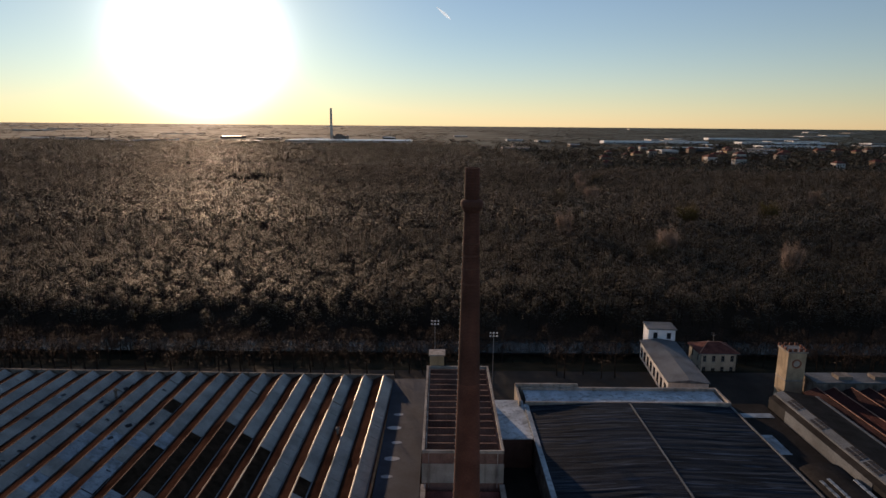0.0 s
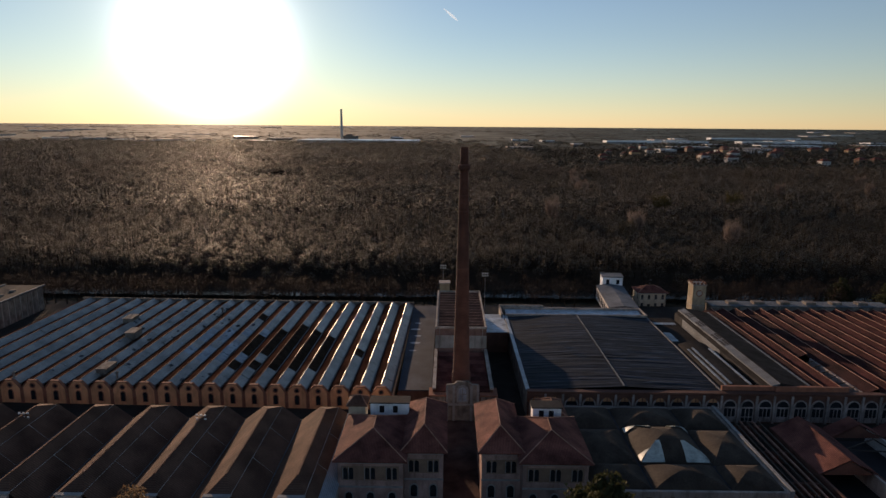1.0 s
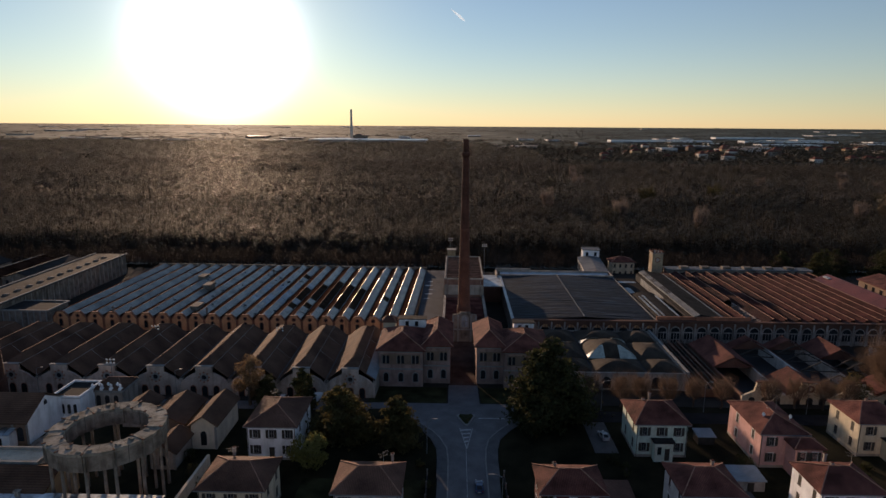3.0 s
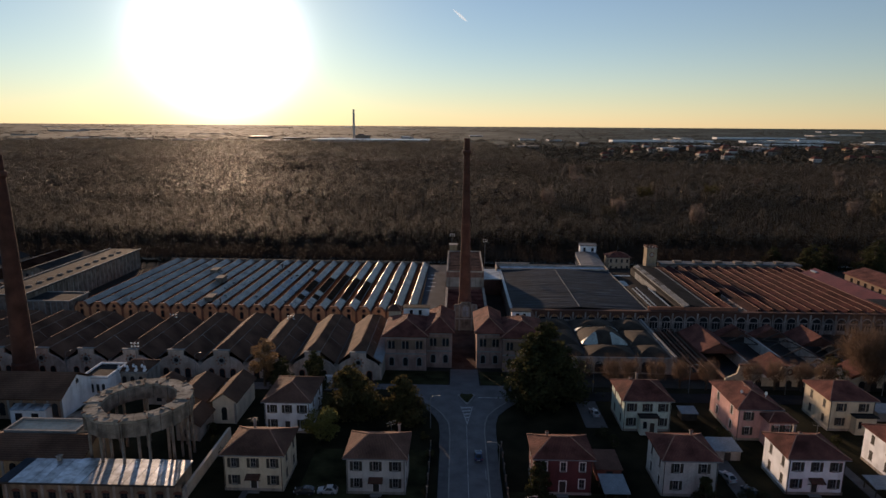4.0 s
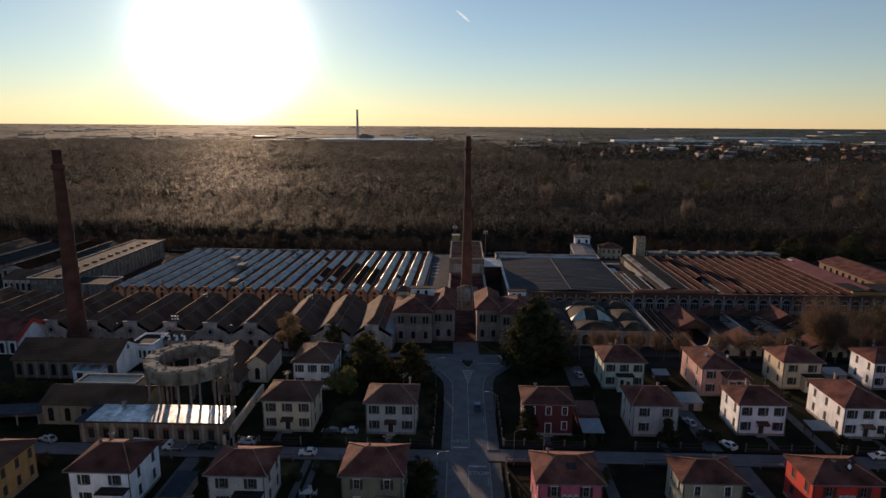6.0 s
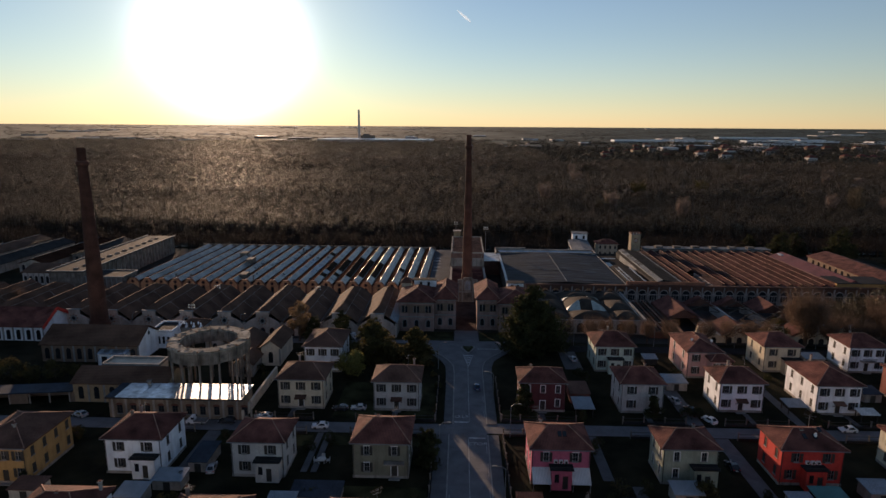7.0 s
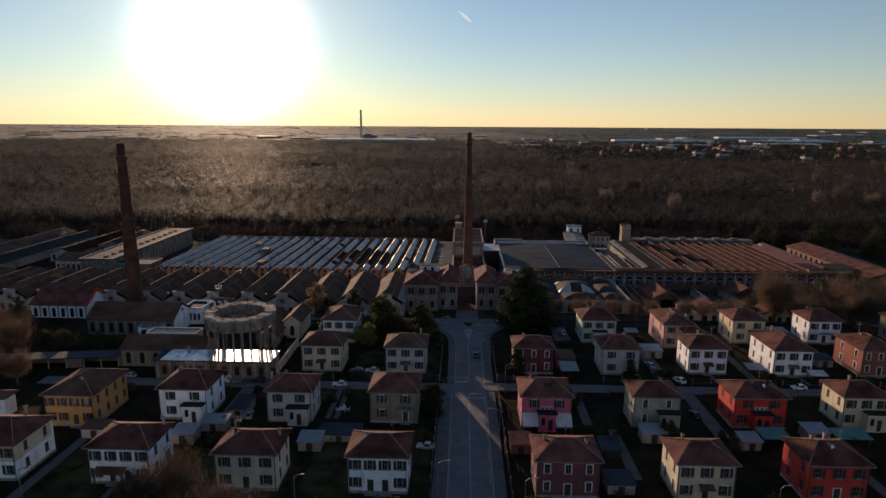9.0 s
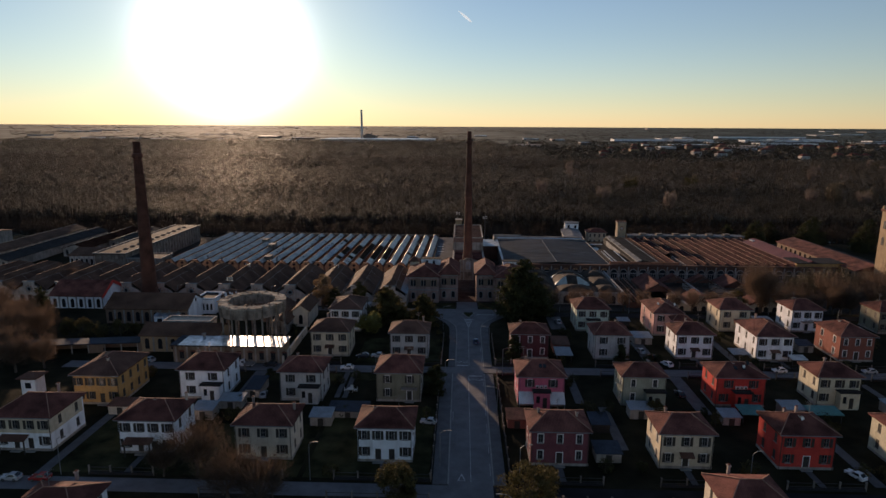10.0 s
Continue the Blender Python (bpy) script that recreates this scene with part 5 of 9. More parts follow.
for k in range(34):
    u = -39.8 + k * 2.4
    bm = bmesh.new()
    prism(bm, [(u + p, z) for p, z in arch_outline(1.9, 0.2, 3.45, 10)], -0.09, -0.002)
    part("stone_arch", bm, M["pale_stone"], fac, "pale stone arch")
    bm = bmesh.new()
    prism(bm, [(u + p, z) for p, z in arch_outline(1.5, 0.3, 3.25, 10)], -0.12, -0.092)
    part("arched_window", bm, M["glass"], fac)
    parts("mullion", [(u - 0.75, u + 0.75, -0.15, -0.122, 2.2, 2.42), (u - 0.3, u - 0.2, -0.15, -0.122, 0.3, 2.2), (u + 0.2, u + 0.3, -0.15, -0.122, 0.3, 2.2), (u - 0.75, u + 0.75, -0.15, -0.122, 0.9, 1.0)], M["pale_stone"], fac, "stone mullions")
    if u < -14.5:
        bm = bmesh.new()
        prism(bm, [(u + p, z) for p, z in arch_outline(1.15, 3.05, 3.62, 10)], -0.2, -0.172)
        part("lunette", bm, M["lunette"], fac, "orange arch field")
        parts("lunette_rib", [(u - 0.06, u + 0.06, -0.23, -0.202, 3.1, 3.7)], M["brick_dark"], fac)
    elif k % 3:
        parts("window_apron", [(u - 0.72, u + 0.72, -0.15, -0.122, 0.32, 0.88)], M["pale_stone"], fac)
    part("pier", boxes((u + 1.05, u + 1.35, -0.16, -0.002, 0, 4.0)), M["pale_stone"], fac)

# spinning sheds with red saw-tooth roofs
NP = 2.46
for k in range(15):
    x = 50.98 + NP * k
    # one bay has lost the front half of its roof
    y0 = 13.5 if k == 2 else 0.6
    b = thing("spinning_shed", (x, 39.0, FG), "shed bay with a long rusty red saw-tooth roof", "factory building", "spinning sheds")
    bm = bmesh.new()
    slope_sheet(bm, -NP / 2 + 0.04, 3.85, 0.5, 4.6, y0, 38, 0.1)
    # some bays take a darker version of the rusty tiles
    part("tile_slope", bm, M["tile_rust_dark" if k in (0, 2, 3, 5) else "tile_rust"], b)
    bm = bmesh.new()
    slope_sheet(bm, 0.52, 4.6, NP / 2 - 0.08, 3.85, y0, 38, 0.06)
    part("steep_slope", bm, M["tile_dark"], b)
    part("side_wall", boxes((-NP / 2 + 0.04, NP / 2 - 0.04, 37.7, 38, 0, 3.65)), M["brick_dark"], b)
    bm = bmesh.new()
    beam(bm, (0.51, y0, 4.73), (0.51, 38, 4.73), 0.1, 0.08)
    part("ridge_cap", bm, M["cap"], b)
    if k == 2:
        part("bare_wall", boxes((NP / 2 - 0.3, NP / 2 - 0.1, 0.7, 13.4, 0.0, 4.0)), M["pale_stone"], b, "bare pale inner wall")
        for q in range(6):
            bm = bmesh.new()
            beam(bm, (-NP / 2 + 0.1, 1.6 + 2.0 * q, 3.85), (0.5, 1.7 + 2.0 * q, 4.4 - 0.2 * (q % 2)), 0.1, 0.12)
            part("bare_rafter", bm, M["bark"], b, "bare broken rafter")

# clock tower
M["tower_stone"] = material("tan_tower_stone", (0.36, 0.29, 0.2), 0.92, 0.25, 0.6, 9.0, 0.2, stain=0.4, spec=0.1)
tw = thing("clock_tower", (50.5, 81.8, FG), "square stone tower with a crenellated top and a clock", "tower")
part("shaft", boxes((-1.3, 1.3, -1.3, 1.3, 0, 8.3)), M["tower_stone"], tw)
part("cornice", boxes((-1.42, 1.42, -1.42, 1.42, 8.302, 8.55)), M["stone"], tw)
part("string_course", boxes((-1.36, 1.36, -1.36, 1.36, 4.0, 4.2)), M["stone"], tw)
for s in range(4):
    for k in range(4):
        u = -1.4 + k * 0.79
        a = [(u, u + 0.42, -1.42, -1.22), (u, u + 0.42, 1.22, 1.42), (-1.42, -1.22, u + 0.03, u + 0.39), (1.22, 1.42, u + 0.03, u + 0.39)][s]
        if s > 1 and k in (0, 3):
            continue
        part("merlon", boxes((*a, 8.552, 8.95)), M["brick"], tw)
bm = bmesh.new()
ring(bm, 0, 6.7, 0.5, 0.68, -1.42, -1.302, 16)
part("clock_rim", bm, M["orange_trim"], tw)
bm = bmesh.new()
disc(bm, 0, 6.7, 0.49, -1.34, -1.302, 16)
part("clock_face", bm, M["stone"], tw)


# ---- gate villas ----
M["villa_plaster"] = material("grey_brown_plaster", (0.31, 0.215, 0.185), 0.92, 0.35, 0.5, 9.0, 0.2, stain=0.65, spec=0.1)


def villa(mirror):
    s = -1 if mirror else 1
    ax = 1.15

    def X(x):
        return s * (x - ax)
    v = thing("gate_villa", (ax, 17.8, -1.4), "two-storey stone gate villa with hipped tile roofs and arched windows", "villa", "gate villas")

    def rect(x0, x1):
        a, b = sorted((X(x0), X(x1)))
        return a, b
    for nm, x0, x1, y0, y1, eave in (("front_wing", -11.8, -5.05, 0.0, 9.5, 5.8), ("gate_wing", -5.0, -0.9, 1.5, 12.2, 6.05)):
        a, b = rect(x0, x1)
        body = part(nm, boxes((a, b, y0, y1, -0.3, eave)), M["villa_plaster"], v, "pinkish-brown weathered plaster wing")
        parts("string_course", [(a - 0.05, b + 0.05, y0 - 0.06, y0 - 0.003, 2.75, 2.95), (a - 0.05, b + 0.05, y0 - 0.06, y0 - 0.003, eave - 0.3, eave - 0.1)], M["kerb"], body)
        part("loggia_panel", boxes((a + 0.4, b - 0.4, y0 - 0.04, y0 - 0.003, 3.6, 5.2)), M["wall_drab"], body, "dark window band")
        n = 3 if nm == "front_wing" else 2
        for k in range(n):
            u = a + (b - a) * (k + 0.5) / n
            for j in (-1, 1):
                bm = bmesh.new()
                prism(bm, arch_outline(0.44, 0, 1.3, 6), -0.04, -0.004)
                w = part("arched_window", shared(("villa_light", 1), lambda: bm), M["glass"], body)
                w.matrix_basis = pose(u + j * 0.3, y0 - 0.042, 3.75)
                part("colonnette", boxes((u + j * 0.3 - 0.3, u + j * 0.3 - 0.24, y0 - 0.12, y0 - 0.042, 3.7, 5.1)), M["kerb"], body)
            bm = bmesh.new()
            prism(bm, [(u + p, z) for p, z in arch_outline(0.95, 0.75, 2.35, 8)], y0 - 0.05, y0 - 0.003)
            part("window_surround", bm, M["kerb"], body)
            bm = bmesh.new()
            prism(bm, [(u + p, z) for p, z in arch_outline(0.7, 0.85, 2.22, 8)], y0 - 0.08, y0 - 0.052)
            part("arched_window", bm, M["glass"], body)
        hip_roof(v, a - 0.45, b + 0.45, y0 - 0.45, y1 + 0.45, eave + 0.002, 1.75 if n == 3 else 1.9, "tile_red", cap_mat="cap")
    a, b = (-10.65, -6.15) if not mirror else (8.4, 11.7)
    top = 7.75 if not mirror else 7.35
    pent = part("penthouse", boxes((a, b, 9.2, 10.8, 4.0, top)), M["wall_white"], v, "white rooftop storey")
    part("penthouse_roof", boxes((a - 0.15, b + 0.15, 9.05, 10.95, top + 0.002, top + 0.14)), M["tar_roof"], pent)
    for k in (0.3, 0.65):
        u = a + (b - a) * k
        part("window", boxes((u - 0.28, u + 0.28, 9.14, 9.198, top - 1.15, top - 0.3)), M["glass"], pent)
    if mirror:
        a, b = rect(-11.6, -8.8)
        part("rear_wing", boxes((a, b, 10.9, 16, -0.3, 5.0)), M["villa_plaster"], v)
        hip_roof(v, a - 0.3, b + 0.3, 10.96, 16.3, 5.002, 1.0, "tile_old")
    else:
        part("turret", boxes((-13.4, -11.4, 10.3, 12.4, -0.3, 6.85)), M["wall_beige"], v, "small beige stair turret")
        hip_roof(v, -13.65, -11.15, 10.05, 12.65, 6.852, 0.75, "tile_old", name="turret_roof")
    return v


villa(False)
villa(True)

# portal of the boiler house, behind the gate court
po = thing("gate_portal", (1.6, 38.2, FG), "ornate stone portal with an arched window before the chimney", "portal")
bm = bmesh.new()
prism(bm, [(-2.2, 0), (2.2, 0), (2.2, 5.2), (1.2, 5.3), (0.8, 5.7), (-0.8, 5.7), (-1.2, 5.3), (-2.2, 5.2)], 0, 0.38)
part("wall", bm, M["concrete"], po)
for u in (-2.1, -1.2, 1.2, 2.1):
    part("pilaster", boxes((u - 0.16, u + 0.16, -0.14, -0.002, 0, 5.1)), M["kerb"], po)
parts("cornice", [(-2.35, 2.35, -0.25, 0.4, 2.3, 2.5)], M["kerb"], po)
bm = bmesh.new()
prism(bm, arch_outline(1.6, 2.7, 5.2, 10), -0.1, -0.002)
part("arch_surround", bm, M["kerb"], po)
bm = bmesh.new()
prism(bm, arch_outline(1.1, 2.9, 4.9, 10), -0.14, -0.102)
part("arched_window", bm, M["pale_blue"], po, "pale arched window")
parts("mullion", [(-0.05, 0.05, -0.17, -0.142, 2.9, 4.8), (-0.55, 0.55, -0.17, -0.142, 3.9, 4.0)], M["frame_grey"], po)
for k, u in enumerate((-3.4, 3.6)):
    pv = part("pavilion", boxes((u - 1.05, u + 1.05, -0.1, 2.2, 0, 3.6)), M["concrete"], po, "small side pavilion")
    part("coping", boxes((u - 1.2, u + 1.2, -0.22, 2.3, 3.602, 3.8)), M["orange_trim"], pv)
    bm = bmesh.new()
    prism(bm, [(u + p, z) for p, z in arch_outline(0.9, 1.0, 2.9, 8)], -0.15, -0.102)
    part("arched_window", bm, M["glass"], pv)

# ---- vaulted building ----
va = thing("vaulted_store", (25.0, 17.5, -1.3), "low store under nine dark curved roof vaults with glazed strips", "factory building")
VX = [-10.6, -4.0, 4.2, 9.8]
VY = [0.4, 5.2, 13.4, 19.0]
parts("wall", [(-10.7, 9.9, 0, 0.35, 0, 2.75), (-10.7, 9.9, 19.1, 19.4, 0, 2.75), (-10.7, -10.4, 0.35, 19.1, 0, 2.75), (9.6, 9.9, 0.35, 19.1, 0, 2.75)], M["stone"], va)
parts("parapet", [(9.9, 10.3, -0.1, 19.4, 0, 3.05), (-11.0, -10.72, -0.1, 19.4, 0, 3.0)], M["kerb"], va, "pale sloping edge wall")
M["vault"] = material("vault_roofing", (0.055, 0.044, 0.034), 0.85, 0.35, 0.4, 6.0, 0.25, stain=0.4, spec=0.12)

M["vault_glass"] = material("milky_roof_glass", (0.42, 0.46, 0.42), 0.35, 0.3, 0.6, 6.0, 0.1, stain=0.5)


def vault(x0, x1, y0, y1, z, rise, n=22):
    """A cloister vault: four curved cheeks that meet in hips."""
    bm = bmesh.new()
    cx, cy = (x0 + x1) / 2, (y0 + y1) / 2
    rows = []
    for j in range(n + 1):
        row = []
        for i in range(n + 1):
            u, w = 2 * i / n - 1, 2 * j / n - 1
            m = max(abs(u), abs(w))
            row.append(bm.verts.new((cx + u * (x1 - x0) / 2, cy + w * (y1 - y0) / 2, z + rise * (1 - m ** 2.2))))
        rows.append(row)
    for j in range(n):
        for i in range(n):
            bm.faces.new((rows[j][i], rows[j][i + 1], rows[j + 1][i + 1], rows[j + 1][i]))
    return bm


for i in range(3):
    for j in range(3):
        mid = i == 1 and j == 1
        vt = part("vault", vault(VX[i] + 0.06, VX[i + 1] - 0.06, VY[j] + 0.06, VY[j + 1] - 0.06, 2.6, 1.9 if mid else 1.15), M["vault"], va)
        part("valley", boxes((VX[i], VX[i + 1] - 0.02, VY[j] - 0.02, VY[j + 1] - 0.02, 2.45, 2.58)), M["flat_roof"], vt)
        if mid:
            cx, cy = (VX[1] + VX[2]) / 2, (VY[1] + VY[2]) / 2
            rx, ry = (VX[2] - VX[1]) / 2, (VY[2] - VY[1]) / 2
            for su in (-1, 1):
                for sv in (-1, 1):
                    bm = bmesh.new()
                    prev = None
                    for q in range(7):
                        m = 0.4 + 0.55 * q / 6
                        zz = 2.6 + 1.9 * (1 - m ** 2.2) + 0.08
                        a = bm.verts.new((cx + su * m * rx * 0.98, cy + sv * m * ry, zz))
                        b = bm.verts.new((cx + su * 1.2, cy + sv * m * ry, zz))
                        if prev:
                            bm.faces.new((prev[0], a, b, prev[1]))
                        prev = (a, b)
                    bmesh.ops.recalc_face_normals(bm, faces=bm.faces[:])
                    r = bmesh.ops.extrude_face_region(bm, geom=bm.faces[:])
                    bmesh.ops.translate(bm, verts=[e for e in r["geom"] if isinstance(e, bmesh.types.BMVert)], vec=(0, 0, 0.05))
                    part("glazed_strip", bm, M["vault_glass"], vt, "pale glazed strip of the vault")
                    bm = bmesh.new()
                    prev = None
                    for q in range(5):
                        m = 0.66 + 0.29 * q / 4
                        zz = 2.6 + 1.9 * (1 - m ** 2.2) + 0.09
                        a = bm.verts.new((cx + su * m * rx, cy + sv * m * ry * 0.98, zz))
                        b = bm.verts.new((cx + su * m * rx, cy + sv * 2.6, zz))
                        if prev:
                            bm.faces.new((prev[0], a, b, prev[1]))
                        prev = (a, b)
                    bmesh.ops.recalc_face_normals(bm, faces=bm.faces[:])
                    r = bmesh.ops.extrude_face_region(bm, geom=bm.faces[:])
                    bmesh.ops.translate(bm, verts=[e for e in r["geom"] if isinstance(e, bmesh.types.BMVert)], vec=(0, 0, 0.05))
                    part("glazed_strip", bm, M["vault_glass"], vt, "pale glazed strip of the vault")
for k in range(8):
    u = -9.6 + k * 2.5
    bm = bmesh.new()
    prism(bm, [(u + p, z) for p, z in arch_outline(1.3, 0.3, 2.1, 8)], -0.06, -0.002)
    part("arched_window", bm, M["glass"], va)

# ---- court between the hall and the spinning sheds ----
bv = thing("barrel_roof", (40.3, 40.0, FG), "low barrel-roofed bay with long skylight strips", "factory building")
bm = bmesh.new()
prism(bm, [(-2.6, 0), (2.6, 0), (2.6, 3.7)] + [(2.6 * math.cos(math.pi * k / 12), 3.7 + 1.1 * math.sin(math.pi * k / 12)) for k in range(1, 12)] + [(-2.6, 3.7)], 0, 17.5)
part("barrel", bm, M["court_roof"], bv, "dark curved roof")
for u in (-1.9, -1.2, 1.5):
    bm = bmesh.new()
    zz = 3.7 + 1.1 * math.sqrt(max(0, 1 - (u / 2.6) ** 2)) + 0.06
    for k in range(14):
        box(bm, u - 0.16, u + 0.16, 0.6 + k * 1.0, 1.45 + k * 1.0, zz, zz + 0.1)
    part("skylight_strip", bm, M["pale_blue"], bv, "pale skylight strip")
gb = thing("gallery_roof", (46.4, 39.0, FG), "long gallery with a pale lantern strip on its dark roof", "factory building")
parts("wall", [(-3.0, 3.1, 0.3, 35.0, 0, 4.6)], M["tar_roof"], gb)
bm = bmesh.new()
prism(bm, [(-1.2, 5.5), (3.2, 4.7), (3.2, 4.6), (-1.2, 4.602)], 0.3, 35.1)
part("roof", bm, M["court_roof"], gb, "dark roof slope")
bm = bmesh.new()
prism(bm, [(-2.35, 4.9), (-1.25, 5.25), (-1.25, 5.45), (-2.35, 5.1)], 0.3, 35.1)
part("lantern_slope", bm, M["sheet"], gb, "pale lantern slope")
bm = bmesh.new()
prism(bm, [(-2.95, 4.602), (-1.3, 4.602), (-1.3, 5.2), (-2.3, 4.88)], 0.35, 35.0)
part("lantern_kerb", bm, M["court_roof"], gb, "dark roofing below the lantern")
part("peeling_wall", boxes((-3.05, -3.002, 15.0, 31.0, 1.6, 4.55)), M["sheet"], gb, "pale peeling wall")
for y in (15.5, 18.4, 25.0, 30.0):
    for q in range(3):
        for x0, x1 in ((-2.2, -1.85), (-1.7, -1.35)):
            bm = bmesh.new()
            prism(bm, [(x0, 5.16 + (x0 + 2.35) * 0.318), (x1, 5.16 + (x1 + 2.35) * 0.318), (x1, 5.12 + (x1 + 2.35) * 0.318), (x0, 5.12 + (x0 + 2.35) * 0.318)], y + q * 0.85, y + q * 0.85 + 0.7)
            part("lantern_pane", bm, M["dark"], gb, "dark lantern opening")
part("edge_strip", boxes((3.12, 3.5, 0.3, 35, 4.3, 4.75)), M["sheet"], gb, "pale metal roof edge")
ctb = thing("court_roof", (40.2, 57.8, FG), "low broken court roofs with puddles", "factory building")
part("roof", boxes((-2.6, 2.9, 0, 17, 0, 3.2)), M["court_roof"], ctb)
part("puddle", boxes((-2.4, -0.4, 4, 8.5, 3.202, 3.23)), M["pale_blue"], ctb, "pale wet patch")
part("puddle", boxes((-1.6, 2.4, 13, 14.2, 3.202, 3.23)), M["pale_blue"], ctb, "pale wet patch")
parts("front_parapet", [(-3.0, 10.6, -18.6, -18.2, 4.4, 5.0), (4.2, 14.2, -18.9, -18.6, 4.4, 5.1)], M["orange_trim"], ctb, "brick parapet over the front")

# link between the engine house and the hall, and a pale flat roof
lk = thing("link_building", (8.1, 64.0, FG), "small link building with a pale bluish flat roof", "factory building")
parts("wall", [(-2.1, 2.2, 0, 10.0, 0, 3.7)], M["brick_dark"], lk)
part("roof", boxes((-2.15, 2.25, -0.1, 10.1, 3.702, 3.85)), M["pale_blue_bright"], lk)

# broad red roof and the ochre building beyond the spinning sheds
br = thing("red_roofed_hall", (87.8, 40.0, FG), "broad hall with a faded red sheet roof", "factory building")
parts("wall", [(-4.0, 4.2, 0.3, 32, 0, 3.9)], M["wall_ochre"], br)
bm = bmesh.new()
prism(bm, [(-4.1, 3.95), (4.3, 3.95), (4.3, 4.05), (0, 5.6), (-4.1, 4.05)], 0.2, 32.2)
M["red_sheet"] = material("faded_red_sheet", (0.17, 0.052, 0.046), 0.55, 0.25, 0.3, 6.0, 0.2, stripes=1.5, stripe_axis="Y")
part("roof", bm, M["red_sheet"], br)
part("front_block", boxes((-4.3, 8, -0.7, 0.15, 0, 5.1)), M["wall_ochre"], br, "tan plastered front block")
part("front_block_roof", boxes((-4.4, 8.1, -0.8, 6.0, 5.102, 5.25)), M["tar_roof"], br)
part("pale_patch", boxes((-1.6, 0.4, 29.0, 31.2, 5.05, 5.3)), M["pale_blue"], br, "pale patch of roofing")
oc = thing("ochre_building", (98.9, 33.6, FG), "long drab brown building with a red tile roof", "building")
parts("wall", [(-4.6, 4.6, 0, 37, 0, 4.7)], M["wall_drab"], oc)
bm = bmesh.new()
prism(bm, [(-5.0, 4.7), (5.0, 4.7), (5.0, 4.82), (0, 6.2), (-5.0, 4.82)], -0.3, 37.3)
part("roof", bm, M["tile_red"], oc)
for k in range(14):
    for z in (0.9, 3.0):
        part("window", boxes((-4.66, -4.602, 1.4 + k * 2.5, 2.2 + k * 2.5, z, z + 1.2)), M["glass"], oc)
gp = thing("ochre_gate_building", (88.0, 28.4, ground_z(28)), "small ochre building with arched openings behind trees", "building")
parts("wall", [(-1.6, 1.6, 0, 4, 0, 4.2)], M["wall_tan"], gp)
part("roof", boxes((-1.8, 1.8, -0.2, 4.2, 4.202, 4.4)), M["tile_red"], gp)
for u in (-0.8, 0.8):
    bm = bmesh.new()
    prism(bm, [(u + p, z) for p, z in arch_outline(0.8, 0.6, 3.2, 8)], -0.06, -0.002)
    part("arched_window", bm, M["glass"], gp)
bk = thing("rear_range", (72.0, 78.5, FG), "narrow rear range with a pale parapet roof", "factory building")
parts("wall", [(-19.5, 16, 0, 3.2, 0, 4.6)], M["concrete"], bk)
part("roof", boxes((-19.7, 16.2, -0.2, 3.4, 4.602, 4.8)), M["sheet"], bk)
for k in range(6):
    part("roof_vent", boxes((-16 + k * 5.2, -14 + k * 5.2, 0.8, 2.4, 4.802, 5.3)), M["concrete"], bk)

# white house and red-roofed house behind the hall
an = thing("white_annex", (36.0, 82.0, FG), "long grey-roofed annex with a white rooftop room", "building", rz=-5.0)
parts("wall", [(-3.0, 2.8, 0, 17.5, 0, 3.0)], M["wall_grey"], an)
bm = bmesh.new()
prism(bm, [(-3.2, 3.0), (3.0, 3.0), (3.0, 3.1), (0, 3.5), (-3.2, 3.1)], -0.2, 17.7)
part("roof", bm, M["sheet"], an)
tb = part("rooftop_room", boxes((-1.6, 3.0, 18.2, 21.8, 0, 4.95)), M["wall_white"], an, "white rooftop room")
part("rooftop_roof", boxes((-1.8, 3.2, 18.0, 22.0, 4.952, 5.15)), M["sheet"], tb)
for u in (-0.4, 1.9):
    part("window", boxes((u - 0.35, u + 0.35, 18.14, 18.198, 3.3, 4.4)), M["glass"], tb)
for k in range(8):
    part("window", boxes((-3.06, -3.002, 1 + k * 2.1, 1.9 + k * 2.1, 0.6, 2.2)), M["glass"], an)
house(42.6, 49.4, 94.2, 99.4, "wall_beige", "beige house with a red roof by the river", 4, ("w", "d", "w", "w"), porch=None, shutters=None, stacks=((0.4, 0.6),)).location.z = -2.9

